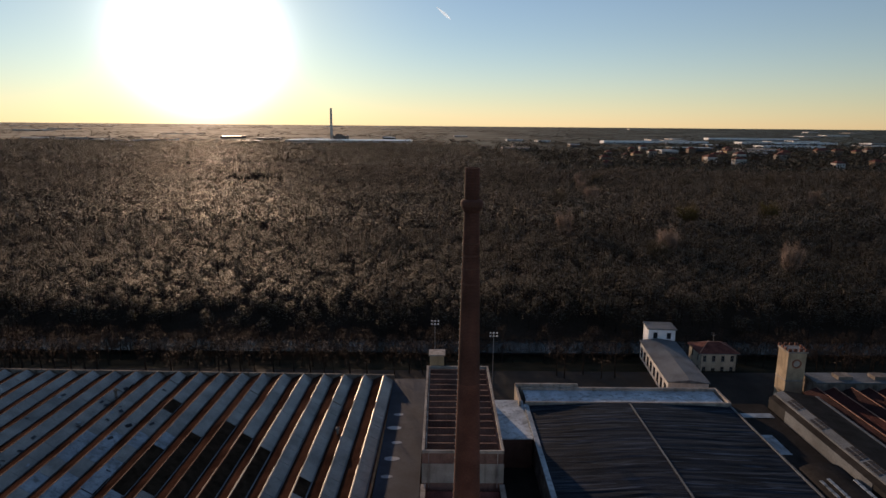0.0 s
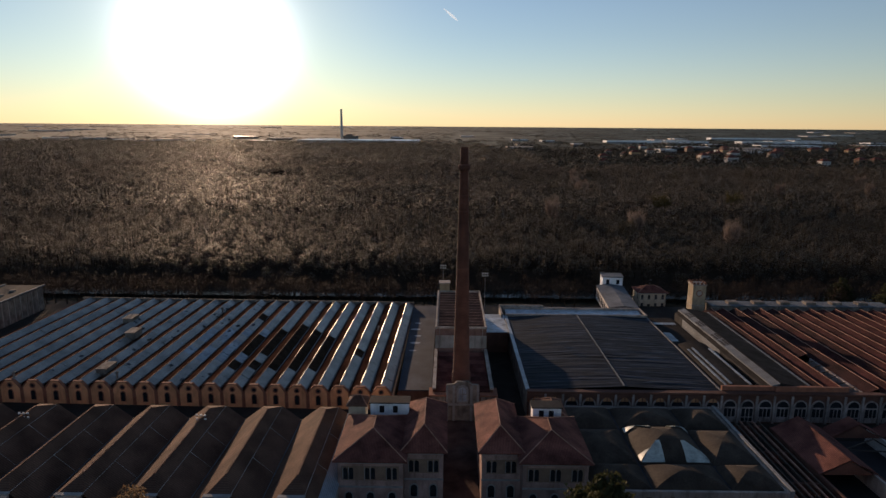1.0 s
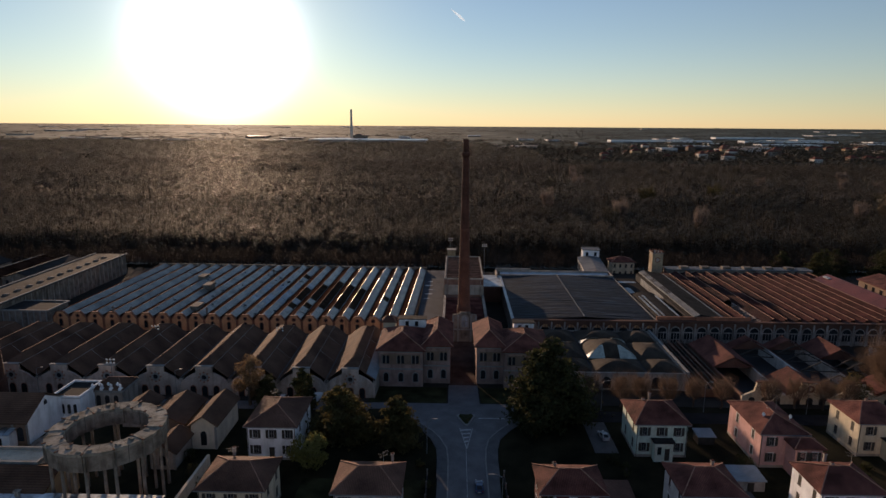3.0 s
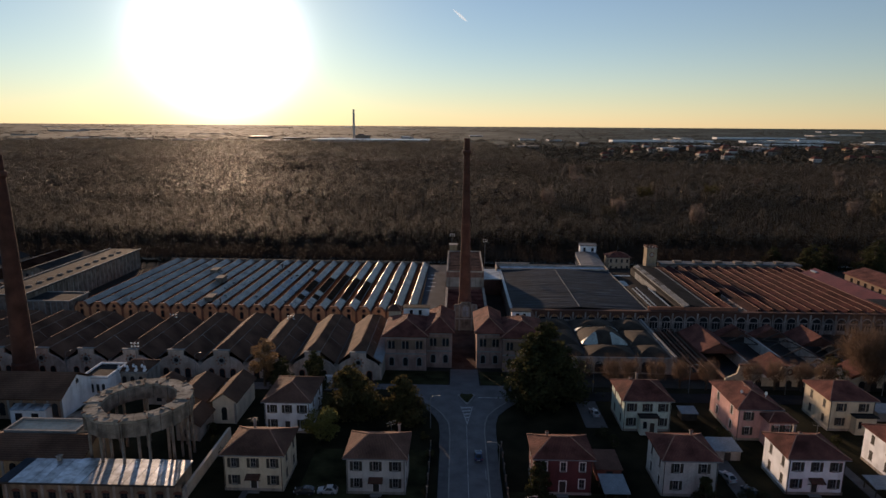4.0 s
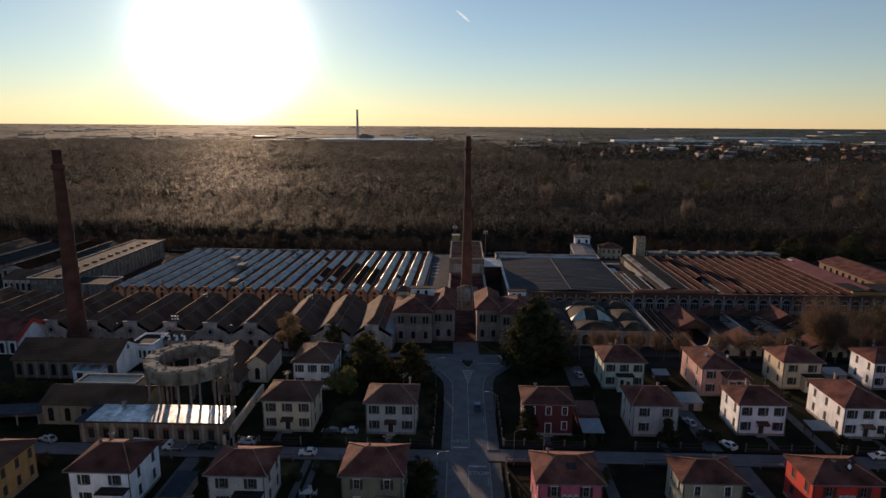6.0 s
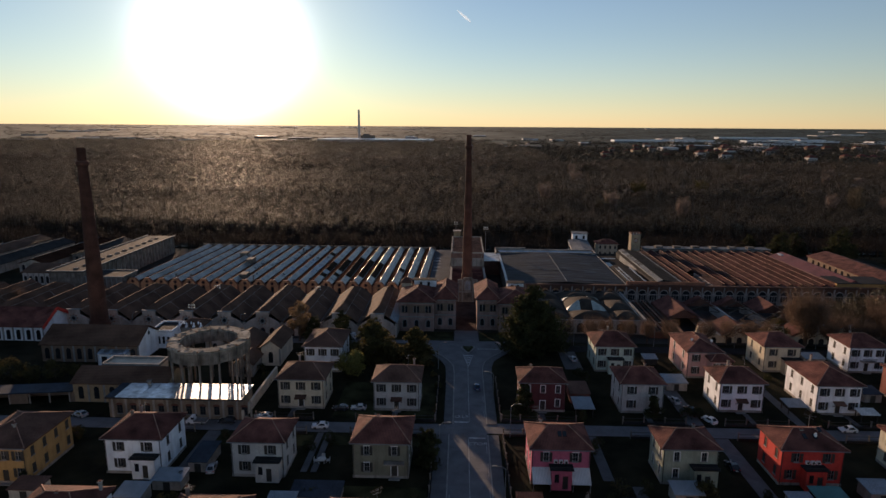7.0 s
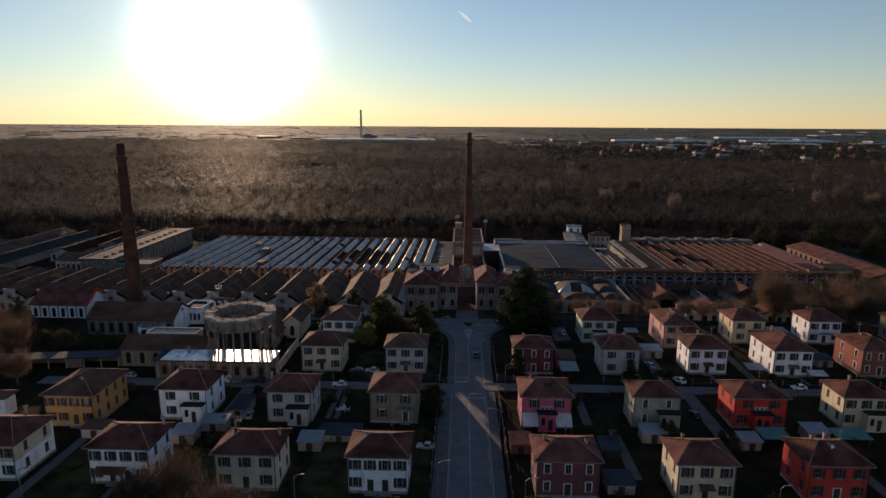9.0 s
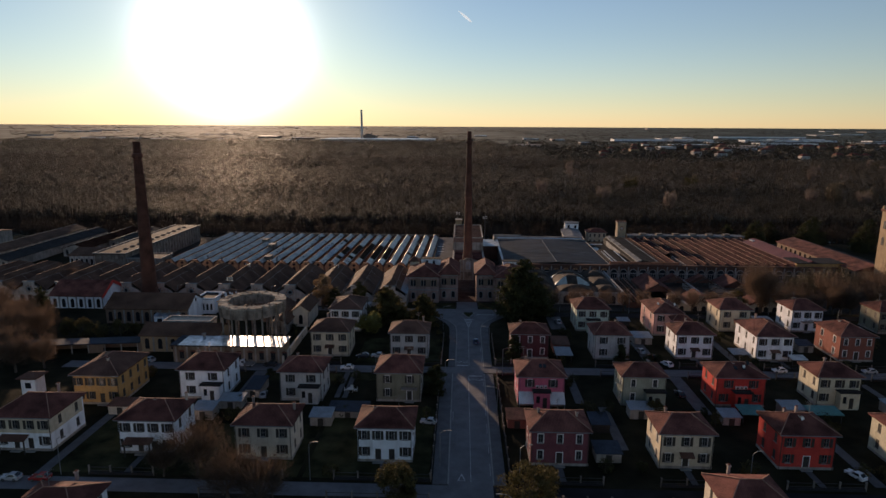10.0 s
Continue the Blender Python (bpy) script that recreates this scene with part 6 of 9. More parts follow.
# ---- ruined bays on the east side ----
rr = random.Random(3)
for k in range(5):
    x = 44.2 + 6.4 * k
    rb = thing("ruined_warehouse", (x, 12.5, -1.0), "half-ruined warehouse bay with patches of red tile roof", "warehouse", "ruined warehouses")
    hw = 3.2
    bm = bmesh.new()
    prism(bm, [(-hw, -0.5), (hw, -0.5), (hw, 1.3), (1.5, 2.1), (1.2, 3.4), (-1.2, 3.4), (-1.5, 2.1), (-hw, 1.3)], 0, 0.35)
    part("gable_front", bm, M["wall_beige"], rb, "ochre gable wall with a flat top")
    bm = bmesh.new()
    ring(bm, 0, 2.5, 0.3, 0.52, -0.08, -0.002, 12)
    part("rosette", bm, M["brick"], rb)
    part("coping", boxes((-1.32, 1.32, -0.06, 0.42, 3.402, 3.56)), M["brick"], rb)
    for u in (-1.8, 0, 1.8):
        bm = bmesh.new()
        prism(bm, [(u + p, z) for p, z in arch_outline(0.9, -0.2, 1.2, 8)], -0.06, -0.002)
        part("arched_opening", bm, M["dark"], rb)
    part("side_wall", boxes((hw - 0.28, hw, 0.36, 21, -0.5, 1.5)), M["wall_grey" if k == 1 else "gable_plaster"], rb)
    # black slab paints the shade inside the roofless bay
    part("floor", boxes((-hw + 0.3, hw - 0.3, 0.36, 21, -0.52, -0.4)), M["dark"], rb, "black floor painted for the shaded inside")
    part("side_wall", boxes((-hw, -hw + 0.28, 0.36, 21, -0.5, 1.5)), M["brick_dark"], rb)
    spans = [((10, 20.5),), ((0.4, 6.5), (18.3, 20.5)), ((18.3, 20.5),), ((14, 20.5), (0.4, 5)), ((0.4, 6),)][k]
    for y0, y1 in spans:
        for s in (-1, 1):
            bm = bmesh.new()
            slope_sheet(bm, s * (hw + 0.05), 1.55, s * 0.02, 3.25, y0, y1, 0.1)
            part("roof_slope", bm, M["tile_red"], rb, "surviving red tile slope")
        bm = bmesh.new()
        prism(bm, [(-hw + 0.3, 1.5), (hw - 0.3, 1.5), (0, 3.15)], y0 + 0.05, y0 + 0.3)
        part("cross_gable", bm, M["brick_dark"], rb)
    for y in np.arange(1.5, 20, 2.4):
        if any(a - 0.3 < y < b + 0.3 for a, b in spans) or rr.random() < 0.72:
            continue
        bm = bmesh.new()
        beam(bm, (-hw + 0.2, y, 1.55), (0, y, 3.1), 0.14, 0.16)
        beam(bm, (0, y, 3.1), (hw - 0.2, y, 1.55), 0.14, 0.16)
        beam(bm, (-hw + 0.2, y, 1.55), (hw - 0.2, y, 1.55), 0.12, 0.14)
        tr = part("roof_truss", bm, M["wood_dark"], rb, "bare timber truss")
        tr.matrix_basis = pose(0, 0, rr.uniform(-0.15, 0.05), rr.uniform(-2, 2), rr.uniform(-3, 3), 0)
# open beams between the vaults and the ruins
ob_ = thing("beam_roof", (35.9, 15.0, -1.0), "row of bare roof beams over an open passage", "ruin")
for k in range(7):
    bm = bmesh.new()
    beam(bm, (-0.4 + k * 0.8, 0, 1.2), (-0.4 + k * 0.8, 20, 1.5), 0.16, 0.2)
    # alternate beams are paler: their sunlit tan is in the colour
    part("roof_beam", bm, M["cap"] if k % 2 else M["bark"], ob_)
for y in (0.2, 6.5, 13, 19.5):
    part("cross_wall", boxes((-0.6, 4.8, y, y + 0.25, -0.4, 1.05)), M["brick_dark"], ob_)

# ---- west side: water tower ring, workshops, flat-roofed range ----
rg = thing("ring_tower", (-35.5, -13.3, 0), "round concrete tank ring on tall columns with a broken rim", "water tower")
NSEG = 26
M["rim"] = material("mossy_rim_concrete", (0.31, 0.28, 0.225), 0.93, 0.65, 0.55, 7.0, 0.6, second=(0.4, 0.37, 0.31), stain=0.9, spec=0.1)
for k in range(NSEG):
    a0, a1 = 2 * math.pi * k / NSEG + 0.004, 2 * math.pi * (k + 1) / NSEG - 0.004
    bm = bmesh.new()
    r0, r1 = 3.85, 5.6

    def cyl(r, a, z):
        return (r * math.cos(a), r * math.sin(a), z)
    zt = 7.9 + rr.uniform(-0.06, 0.04)
    r1 += rr.uniform(-0.16, 0.06)
    r0 += rr.uniform(-0.05, 0.12)
    hexa(bm, [cyl(r0, a0, 7.6), cyl(r1, a0, 7.6), cyl(r1, a1, 7.6), cyl(r0, a1, 7.6), cyl(r0, a0, zt), cyl(r1, a0, zt), cyl(r1, a1, zt), cyl(r0, a1, zt)])
    part("rim_slab", bm, M["rim"], rg, "cracked mossy rim slab")
    if rr.random() < 0.6:
        # a broken chunk lies on the rim
        am, rm = (a0 + a1) / 2 + rr.uniform(-0.05, 0.05), rr.uniform(4.1, 5.3)
        dr, da = rr.uniform(0.15, 0.4), rr.uniform(0.03, 0.07)
        bm = bmesh.new()
        hexa(bm, [cyl(rm - dr, am - da, zt + 0.002), cyl(rm + dr, am - da * 0.6, zt + 0.002), cyl(rm + dr * 0.7, am + da, zt + 0.002), cyl(rm - dr * 0.8, am + da * 0.7, zt + 0.002), cyl(rm - dr * 0.9, am - da, zt + rr.uniform(0.05, 0.14)), cyl(rm + dr, am - da * 0.5, zt + 0.1), cyl(rm + dr * 0.6, am + da, zt + rr.uniform(0.04, 0.16)), cyl(rm - dr * 0.8, am + da * 0.6, zt + 0.08)])
        part("broken_chunk", bm, M["rim" if k % 3 else "concrete"], rg)
    bm = bmesh.new()
    hexa(bm, [cyl(r1 - 0.35, a0, 6.0), cyl(r1 - 0.1, a0, 6.0), cyl(r1 - 0.1, a1, 6.0), cyl(r1 - 0.35, a1, 6.0), cyl(r1 - 0.35, a0, 7.595), cyl(r1 - 0.1, a0, 7.595), cyl(r1 - 0.1, a1, 7.595), cyl(r1 - 0.35, a1, 7.595)])
    part("outer_panel", bm, M["concrete"], rg)
    bm = bmesh.new()
    hexa(bm, [cyl(r0, a0, 6.1), cyl(r0 + 0.2, a0, 6.1), cyl(r0 + 0.2, a1, 6.1), cyl(r0, a1, 6.1), cyl(r0, a0, 7.595), cyl(r0 + 0.2, a0, 7.595), cyl(r0 + 0.2, a1, 7.595), cyl(r0, a1, 7.595)])
    part("inner_panel", bm, M["concrete"], rg)
    if k % 2 == 0:
        a = a0
        bm = bmesh.new()
        lathe(bm, [(0.17, 0), (0.15, 5.99)], 8, 5.2 * math.cos(a), 5.2 * math.sin(a))
        part("column", bm, M["concrete"], rg)
        bm = bmesh.new()
        beam(bm, cyl(5.3, a, 7.93), cyl(5.72, a, 7.93), 0.16, 0.1)
        part("outer_bracket", bm, M["brick_dark"], rg, "dark rusty bracket stub")
        bm = bmesh.new()
        beam(bm, cyl(3.78, a, 7.93), cyl(4.1, a, 7.93), 0.14, 0.1)
        part("inner_bracket", bm, M["brick_dark"], rg, "dark rusty bracket stub")
        bm = bmesh.new()
        beam(bm, cyl(r1 - 0.08, a + 0.02, 6.0), cyl(r1 - 0.08, a + 0.02, 7.59), 0.16, 0.16)
        part("drum_rib", bm, M["concrete"], rg)
for k in range(8):
    a = 2 * math.pi * (k + 0.5) / 8
    bm = bmesh.new()
    lathe(bm, [(0.16, 0), (0.15, 6.09)], 8, 3.95 * math.cos(a), 3.95 * math.sin(a))
    part("inner_column", bm, M["concrete"], rg)
    bm = bmesh.new()
    beam(bm, cyl(4.05, a, 6.05), cyl(5.3, a, 6.05), 0.2, 0.25)
    part("cross_beam", bm, M["concrete"], rg)

M["shop_plaster"] = material("brownish_shop_plaster", (0.235, 0.18, 0.13), 0.92, 0.35, 0.5, 9.0, 0.2, stain=0.6, spec=0.1)
mr_ = thing("metal_roofed_shop", (-36.6, -19.8, 0), "long low workshop with a shiny metal roof and arched windows", "workshop")
bm = bmesh.new()
wins = [(1.0 + k * 1.82, 1.75 + k * 1.82, 0.55, 1.75) for k in range(10)]
panel(bm, (-9.0, -2.0), (8.4, -2.0), -0.1, 2.75, 0.25, wins)
panel(bm, (8.4, -1.74), (8.4, 1.9), -0.1, 2.75, 0.25, [(1.4, 2.2, 0.55, 1.75)])
panel(bm, (-9.0, 1.9), (-9.0, -1.74), -0.1, 2.75, 0.25)
panel(bm, (8.4, 2.15), (-9.0, 2.15), -0.1, 2.8, 0.25)
part("wall_shell", bm, M["shop_plaster"], mr_)
for k, (u0, u1, v0, v1) in enumerate(wins):
    u = -9.0 + (u0 + u1) / 2
    place_window(mr_, "S", (u, -2.0, v0), 0.75, 1.2, None, "wood_dark", bars=3)
    bm = bmesh.new()
    prism(bm, [(u + p, z) for p, z in ((-0.5, 1.75), (0.5, 1.75), (0.35, 1.98), (0, 2.08), (-0.35, 1.98))], -2.05, -2.002)
    part("brick_lintel", bm, M["brick"], mr_)
for k in range(11):
    u = -9.0 + 0.45 + k * 1.82
    part("pilaster", boxes((u - 0.12, u + 0.12, -2.08, -2.002, 0, 2.7)), M["stone"], mr_)
M["tin"] = material("bare_metal_roofing", (0.5, 0.53, 0.57), 0.36, 0.35, 0.7, 3.0, 0.4, metal=0.85, stain=0.45, per_object=0.2)
for k in range(16):
    x0 = -8.1 + k * 1.045
    bm = bmesh.new()
    hexa(bm, [(x0, -2.25, 2.8), (x0 + 1.0, -2.25, 2.8), (x0 + 1.0, 2.3, 2.86), (x0, 2.3, 2.86), (x0, -2.25, 2.9), (x0 + 1.0, -2.25, 2.9), (x0 + 1.0, 2.3, 2.96), (x0, 2.3, 2.96)])
    sh = part("roof_sheet", shared(("roof_sheet", k), lambda: bm), M["tin"], mr_)
    sh.location.z = rr.uniform(-0.01, 0.02)
part("tarred_roof", boxes((-9.3, -8.15, -2.25, 2.3, 2.85, 2.95)), M["flat_roof"], mr_)
part("roof_vent", boxes((-5.7, -5.3, 1.7, 2.0, 2.9, 3.4), (-5.78, -5.22, 1.62, 2.08, 3.402, 3.48)), M["stone"], mr_)
part("eave_board", boxes((-9.3, 8.7, -2.34, -2.26, 2.72, 2.9)), M["wood_dark"], mr_)


def gabled_building(name, x0, x1, y0, y1, eave, ridge, wall, roof, label, category, along="x", base=0.0, windows=6, arched=True):
    """A plain gabled building; its ridge runs along x or y."""
    b = thing(name, ((x0 + x1) / 2, y0, base), label, category)
    w, d = x1 - x0, y1 - y0
    bm = bmesh.new()
    if along == "x":
        prism(bm, [(0, 0), (d, 0), (d, eave), (d / 2, ridge - 0.15), (0, eave)], -w / 2, w / 2, axis="x")
    else:
        prism(bm, [(-w / 2, 0), (w / 2, 0), (w / 2, eave), (0, ridge - 0.15), (-w / 2, eave)], 0, d)
    part("wall_shell", bm, M[wall], b)
    for s in (0, 1):
        bm = bmesh.new()
        if along == "x":
            o = [(-0.35, eave - 0.1), (d / 2, ridge), (d / 2, ridge + 0.12), (-0.35, eave + 0.03)] if s == 0 else [(d + 0.35, eave - 0.1), (d / 2 + 0.01, ridge), (d / 2 + 0.01, ridge + 0.12), (d + 0.35, eave + 0.03)]
            prism(bm, o, -w / 2 - 0.25, w / 2 + 0.25, axis="x")
        else:
            o = [(-w / 2 - 0.35, eave - 0.1), (0, ridge), (0, ridge + 0.12), (-w / 2 - 0.35, eave + 0.03)] if s == 0 else [(w / 2 + 0.35, eave - 0.1), (0.01, ridge), (0.01, ridge + 0.12), (w / 2 + 0.35, eave + 0.03)]
            prism(bm, o, -0.25, d + 0.25)
        part("roof_slope", bm, M[roof], b)
    for k in range(windows):
        u = -w / 2 + w * (k + 0.5) / windows
        bm = bmesh.new()
        prism(bm, [(u + p, z) for p, z in arch_outline(0.7, 0.5, min(eave - 0.3, 2.3), 6)], -0.06, -0.003)
        part("arched_window", bm, M["glass"], b)
        part("pilaster", boxes((u + w / windows / 2 - 0.13, u + w / windows / 2 + 0.13, -0.08, -0.003, 0, eave - 0.15)), M["kerb"], b)
    return b


gbx = gabled_building("brown_workshop", -67.0, -51.3, -3.6, 3.6, 2.9, 5.0, "wall_drab", "tile_dark", "drab brown workshop with a broad dark roof and white gable", "workshop", windows=9)
bm = bmesh.new()
prism(bm, [(-0.28, 3.55), (0.28, 3.55), (0.28, 4.0), (0, 4.3), (-0.28, 4.0)], 7.87, 7.9, axis="x")
bmesh.ops.translate(bm, verts=bm.verts, vec=(0, 3.6, 0))
part("gable_window", bm, M["glass"], gbx)
bm = bmesh.new()
prism(bm, [(0, 0), (7.2, 0), (7.2, 2.78), (3.6, 4.78), (0, 2.78)], 7.852, 7.868, axis="x")
part("gable_plaster", bm, M["wall_white"], gbx, "white plastered gable")
gabled_building("hip_workshop", -53.0, -40.0, -17.6, -12.0, 2.8, 4.1, "wall_tan", "tile_dark", "tan workshop with a dark tiled roof", "workshop", windows=6)
wf = thing("roof_terrace", (-46.6, -14.8, 0), "pale-edged flat roof terrace", "workshop")
part("room", boxes((-4, 4, 0.6, 3.4, 0, 3.95)), M["wall_cream"], wf)
parts("parapet", [(-4.1, 4.1, 0.5, 0.72, 3.952, 4.3), (-4.1, 4.1, 3.3, 3.52, 3.952, 4.3), (-4.1, -3.88, 0.72, 3.3, 3.952, 4.3), (3.88, 4.1, 0.72, 3.3, 3.952, 4.3)], M["kerb"], wf)
rgh = gabled_building("red_gabled_hall", -84.0, -73.2, 5.8, 13.5, 2.9, 5.2, "wall_white", "tile_red", "white hall with a red-edged gable", "workshop", windows=6, base=-0.4)
for va_, vb_ in ((-0.35, 3.85), (8.05, 3.85)):
    bm = bmesh.new()
    beam(bm, (5.7, va_, 2.72), (5.7, vb_, 5.12), 0.12, 0.55)
    part("red_verge", bm, M["wall_red"], rgh, "red painted verge board")
wa = thing("white_workshop", (-50.9, 3.0, -0.1), "small white flat-roofed annex with arched windows", "workshop")
parts("wall", [(-1.7, 2.0, 0, 5, 0, 3.0)], M["wall_white"], wa)
part("roof", boxes((-1.7, 2.0, 0, 5, 3.002, 3.1)), M["tar_roof"], wa)
parts("parapet", [(-1.8, 2.1, -0.1, 0.12, 3.102, 3.35), (-1.8, 2.1, 4.88, 5.1, 3.102, 3.35), (-1.8, -1.6, 0.12, 4.88, 3.102, 3.35), (1.9, 2.1, 0.12, 4.88, 3.102, 3.35)], M["wall_white"], wa)
for k in range(4):
    bm = bmesh.new()
    u = -1.1 + k * 0.8
    prism(bm, [(u + p, z) for p, z in arch_outline(0.4, 0.9, 2.2, 6)], -0.05, -0.003)
    part("arched_window", bm, M["dark"], wa)
gl = thing("glass_roofed_shed", (-54.9, -4.9, 0), "small white shed with a glazed lean-to roof", "shed")
parts("wall", [(-2.3, 2.3, 0, 1.25, 0, 1.9)], M["wall_white"], gl)
for k in range(6):
    bm = bmesh.new()
    x0 = -2.35 + k * 0.79
    hexa(bm, [(x0, -0.15, 1.92), (x0 + 0.72, -0.15, 1.92), (x0 + 0.72, 1.25, 2.2), (x0, 1.25, 2.2), (x0, -0.15, 1.98), (x0 + 0.72, -0.15, 1.98), (x0 + 0.72, 1.25, 2.26), (x0, 1.25, 2.26)])
    part("glass_pane", bm, M["tin"] if k in (1, 3, 4) else M["pale_blue"], gl)
for u in (-1.2, 0.9):
    part("window", boxes((u - 0.45, u + 0.45, -0.05, -0.003, 0.5, 1.5)), M["dark"], gl)
tk = thing("round_tank", (-48.8, -3.8, 0), "low round concrete tank cover", "tank")
bm = bmesh.new()
lathe(bm, [(1.75, 0), (1.75, 0.6), (1.5, 0.8), (0.6, 0.95), (0.2, 0.98)], 28)
part("cover", bm, M["concrete"], tk)
orn = thing("ornate_pavilion", (-47.2, 6.2, -0.2), "small pavilion with pale stone finials along its roof", "pavilion")
parts("wall", [(-2.1, 2.1, 0, 4.0, 0, 2.6)], M["stone"], orn)
parts("cornice", [(-2.3, 2.3, -0.2, 4.2, 2.602, 2.85)], M["kerb"], orn)
hip_roof(orn, -2.2, 2.2, -0.1, 4.1, 2.852, 0.9, "tile_dark", cap_mat="cap")
for k in range(7):
    bm = bmesh.new()
    lathe(bm, [(0.28, 2.86), (0.3, 3.1), (0.12, 3.25), (0.2, 3.5), (0.06, 3.75)], 8, -1.9 + k * 0.63, 0.1 + 0.5 * (k % 2))
    part("finial", bm, M["wall_white"], orn)
for u in (-1.2, 0, 1.2):
    bm = bmesh.new()
    prism(bm, [(u + p, z) for p, z in arch_outline(0.6, 0.6, 2.1, 6)], -0.05, -0.003)
    part("arched_window", bm, M["dark"], orn)
for k, (x0, x1, y0, y1, ev, rg_) in enumerate(((-42.5, -39.3, 1.2, 5.4, 2.0, 3.0), (-38.2, -33.5, -1.4, 5.4, 1.9, 3.1), (-31.4, -28.5, -3.8, 3.6, 3.0, 4.2), (-34.2, -31.4, -8.3, -3.9, 2.0, 3.0))):
    gabled_building("low_shed", x0, x1, y0, y1, ev, rg_, ("stone", "wall_drab", "wall_cream", "stone")[k], "tile_dark", "low plastered shed with a dark gabled roof", "shed", along="y", windows=1)
tagged(part("boundary_wall", boxes((-28.2, -27.9, -22, -7.2, 0, 1.3)), M["wall_cream"]), "plain plastered boundary wall beside the street", "wall")

fb = thing("flat_roofed_range", (-91.8, 41.0, FG), "long two-storey range with a gravel flat roof and skylight domes", "factory building")
parts("wall", [(-4.0, 4.0, 0, 46, 0, 5.0)], M["concrete"], fb)
part("low_wing", boxes((4.002, 13.3, 0.0, 6.5, 0, 3.9)), M["concrete"], fb)
part("low_roof", boxes((4.302, 13.3, 0.1, 6.4, 3.902, 4.0)), M["tar_roof"], fb)
parts("low_roof_edge", [(4.3, 13.6, -0.2, 0.1, 3.902, 4.15), (4.3, 13.6, 6.4, 6.7, 3.902, 4.15), (13.3, 13.6, 0.1, 6.4, 3.902, 4.15)], M["kerb"], fb)
part("roof", boxes((-4.3, 4.3, -0.3, 46.3, 5.002, 5.2)), M["tar_roof"], fb)
parts("roof_edge", [(-4.4, 4.4, -0.4, -0.1, 5.203, 5.4), (-4.4, -4.1, -0.1, 46.4, 5.203, 5.4), (4.1, 4.4, -0.1, 46.4, 5.203, 5.4)], M["kerb"], fb, "pale roof edge")
for k in range(12):
    bm = bmesh.new()
    lathe(bm, [(0.7, 5.2), (0.62, 5.38), (0.3, 5.45), (0.05, 5.46)], 10, 0.8, 3.0 + k * 3.5)
    part("skylight_dome", bm, M["concrete"], fb)
for k in range(22):
    part("mullion", boxes((4.002, 4.12, 7.2 + k * 1.75, 7.4 + k * 1.75, 0, 4.9)), M["stone"], fb)
for k in range(8):
    part("pilaster", boxes((4.6 + k * 1.2, 4.8 + k * 1.2, -0.12, -0.002, 0, 3.8)), M["kerb"], fb)
for k, (x0, x1, y0, y1, z, r, w_, way_) in enumerate(((-127.5, -121.0, 43.0, 90.0, 2.4, "tar_roof", "stone", "y"), (-138.0, -131.0, 46.0, 94.0, 2.6, "tile_dark", "stone", "y"), (-107.0, -100.2, 47.5, 57.0, 3.2, "tile_dark", "wall_grey", "x"), (-101.4, -97.6, 36.0, 40.0, 2.2, "tile_old", "wall_tan", "y"), (-117.0, -110.0, 60.0, 92.0, 2.4, "tile_shed", "stone", "y"), (-175.0, -150.0, 60.0, 84.0, 3.5, "tile_dark", "stone", "x"), (-109.0, -101.0, 70.0, 90.0, 2.8, "tar_roof", "concrete", "y"))):
    ww = gabled_building("west_works", x0, x1, y0, y1, z, z + 1.2, w_, r, "outlying works building with a long roof", "factory building", along=way_, windows=3 if way_ == "y" else 5, base=FG)
    if way_ == "y":
        bm = bmesh.new()
        beam(bm, (0, -0.2, z + 1.38), (0, y1 - y0 + 0.2, z + 1.38), 0.22, 0.08)
        part("ridge_cap", bm, M["sheet"], ww, "pale ridge capping")


# ---- trees ----
def tri_mesh(name, verts, mat, normals=None):
    """Loose triangles out of an (n, 3, 3) array; normals round the crowns."""
    n = len(verts)
    if normals is not None:
        # turn each leaf-thin piece to face out of its crown
        face = np.cross(verts[:, 1] - verts[:, 0], verts[:, 2] - verts[:, 0])
        inward = (face * normals).sum(1) < 0
        verts = verts.copy()
        verts[inward] = verts[inward][:, ::-1]
    me = bpy.data.meshes.new(name)
    me.vertices.add(n * 3)
    me.vertices.foreach_set("co", verts.reshape(-1).astype(np.float32))
    me.loops.add(n * 3)
    me.loops.foreach_set("vertex_index", np.arange(n * 3, dtype=np.int32))
    me.polygons.add(n)
    me.polygons.foreach_set("loop_start", np.arange(0, n * 3, 3, dtype=np.int32))
    me.update(calc_edges=True)
    if normals is not None:
        me.polygons.foreach_set("use_smooth", np.ones(n, dtype=bool))
        way = me.attributes.new("custom_normal", "FLOAT_VECTOR", "POINT")
        way.data.foreach_set("vector", np.repeat(normals, 3, 0).reshape(-1).astype(np.float32))
    me.materials.append(mat)
    return me


def slivers(start, way, length, width, g):
    """Thin triangles from start along way."""
    side = np.cross(way, g.normal(size=way.shape))
    side /= np.linalg.norm(side, axis=1, keepdims=True) + 1e-9
    side *= (width / 2)[:, None]
    return np.stack([start - side, start + side, start + way * length[:, None]], 1)


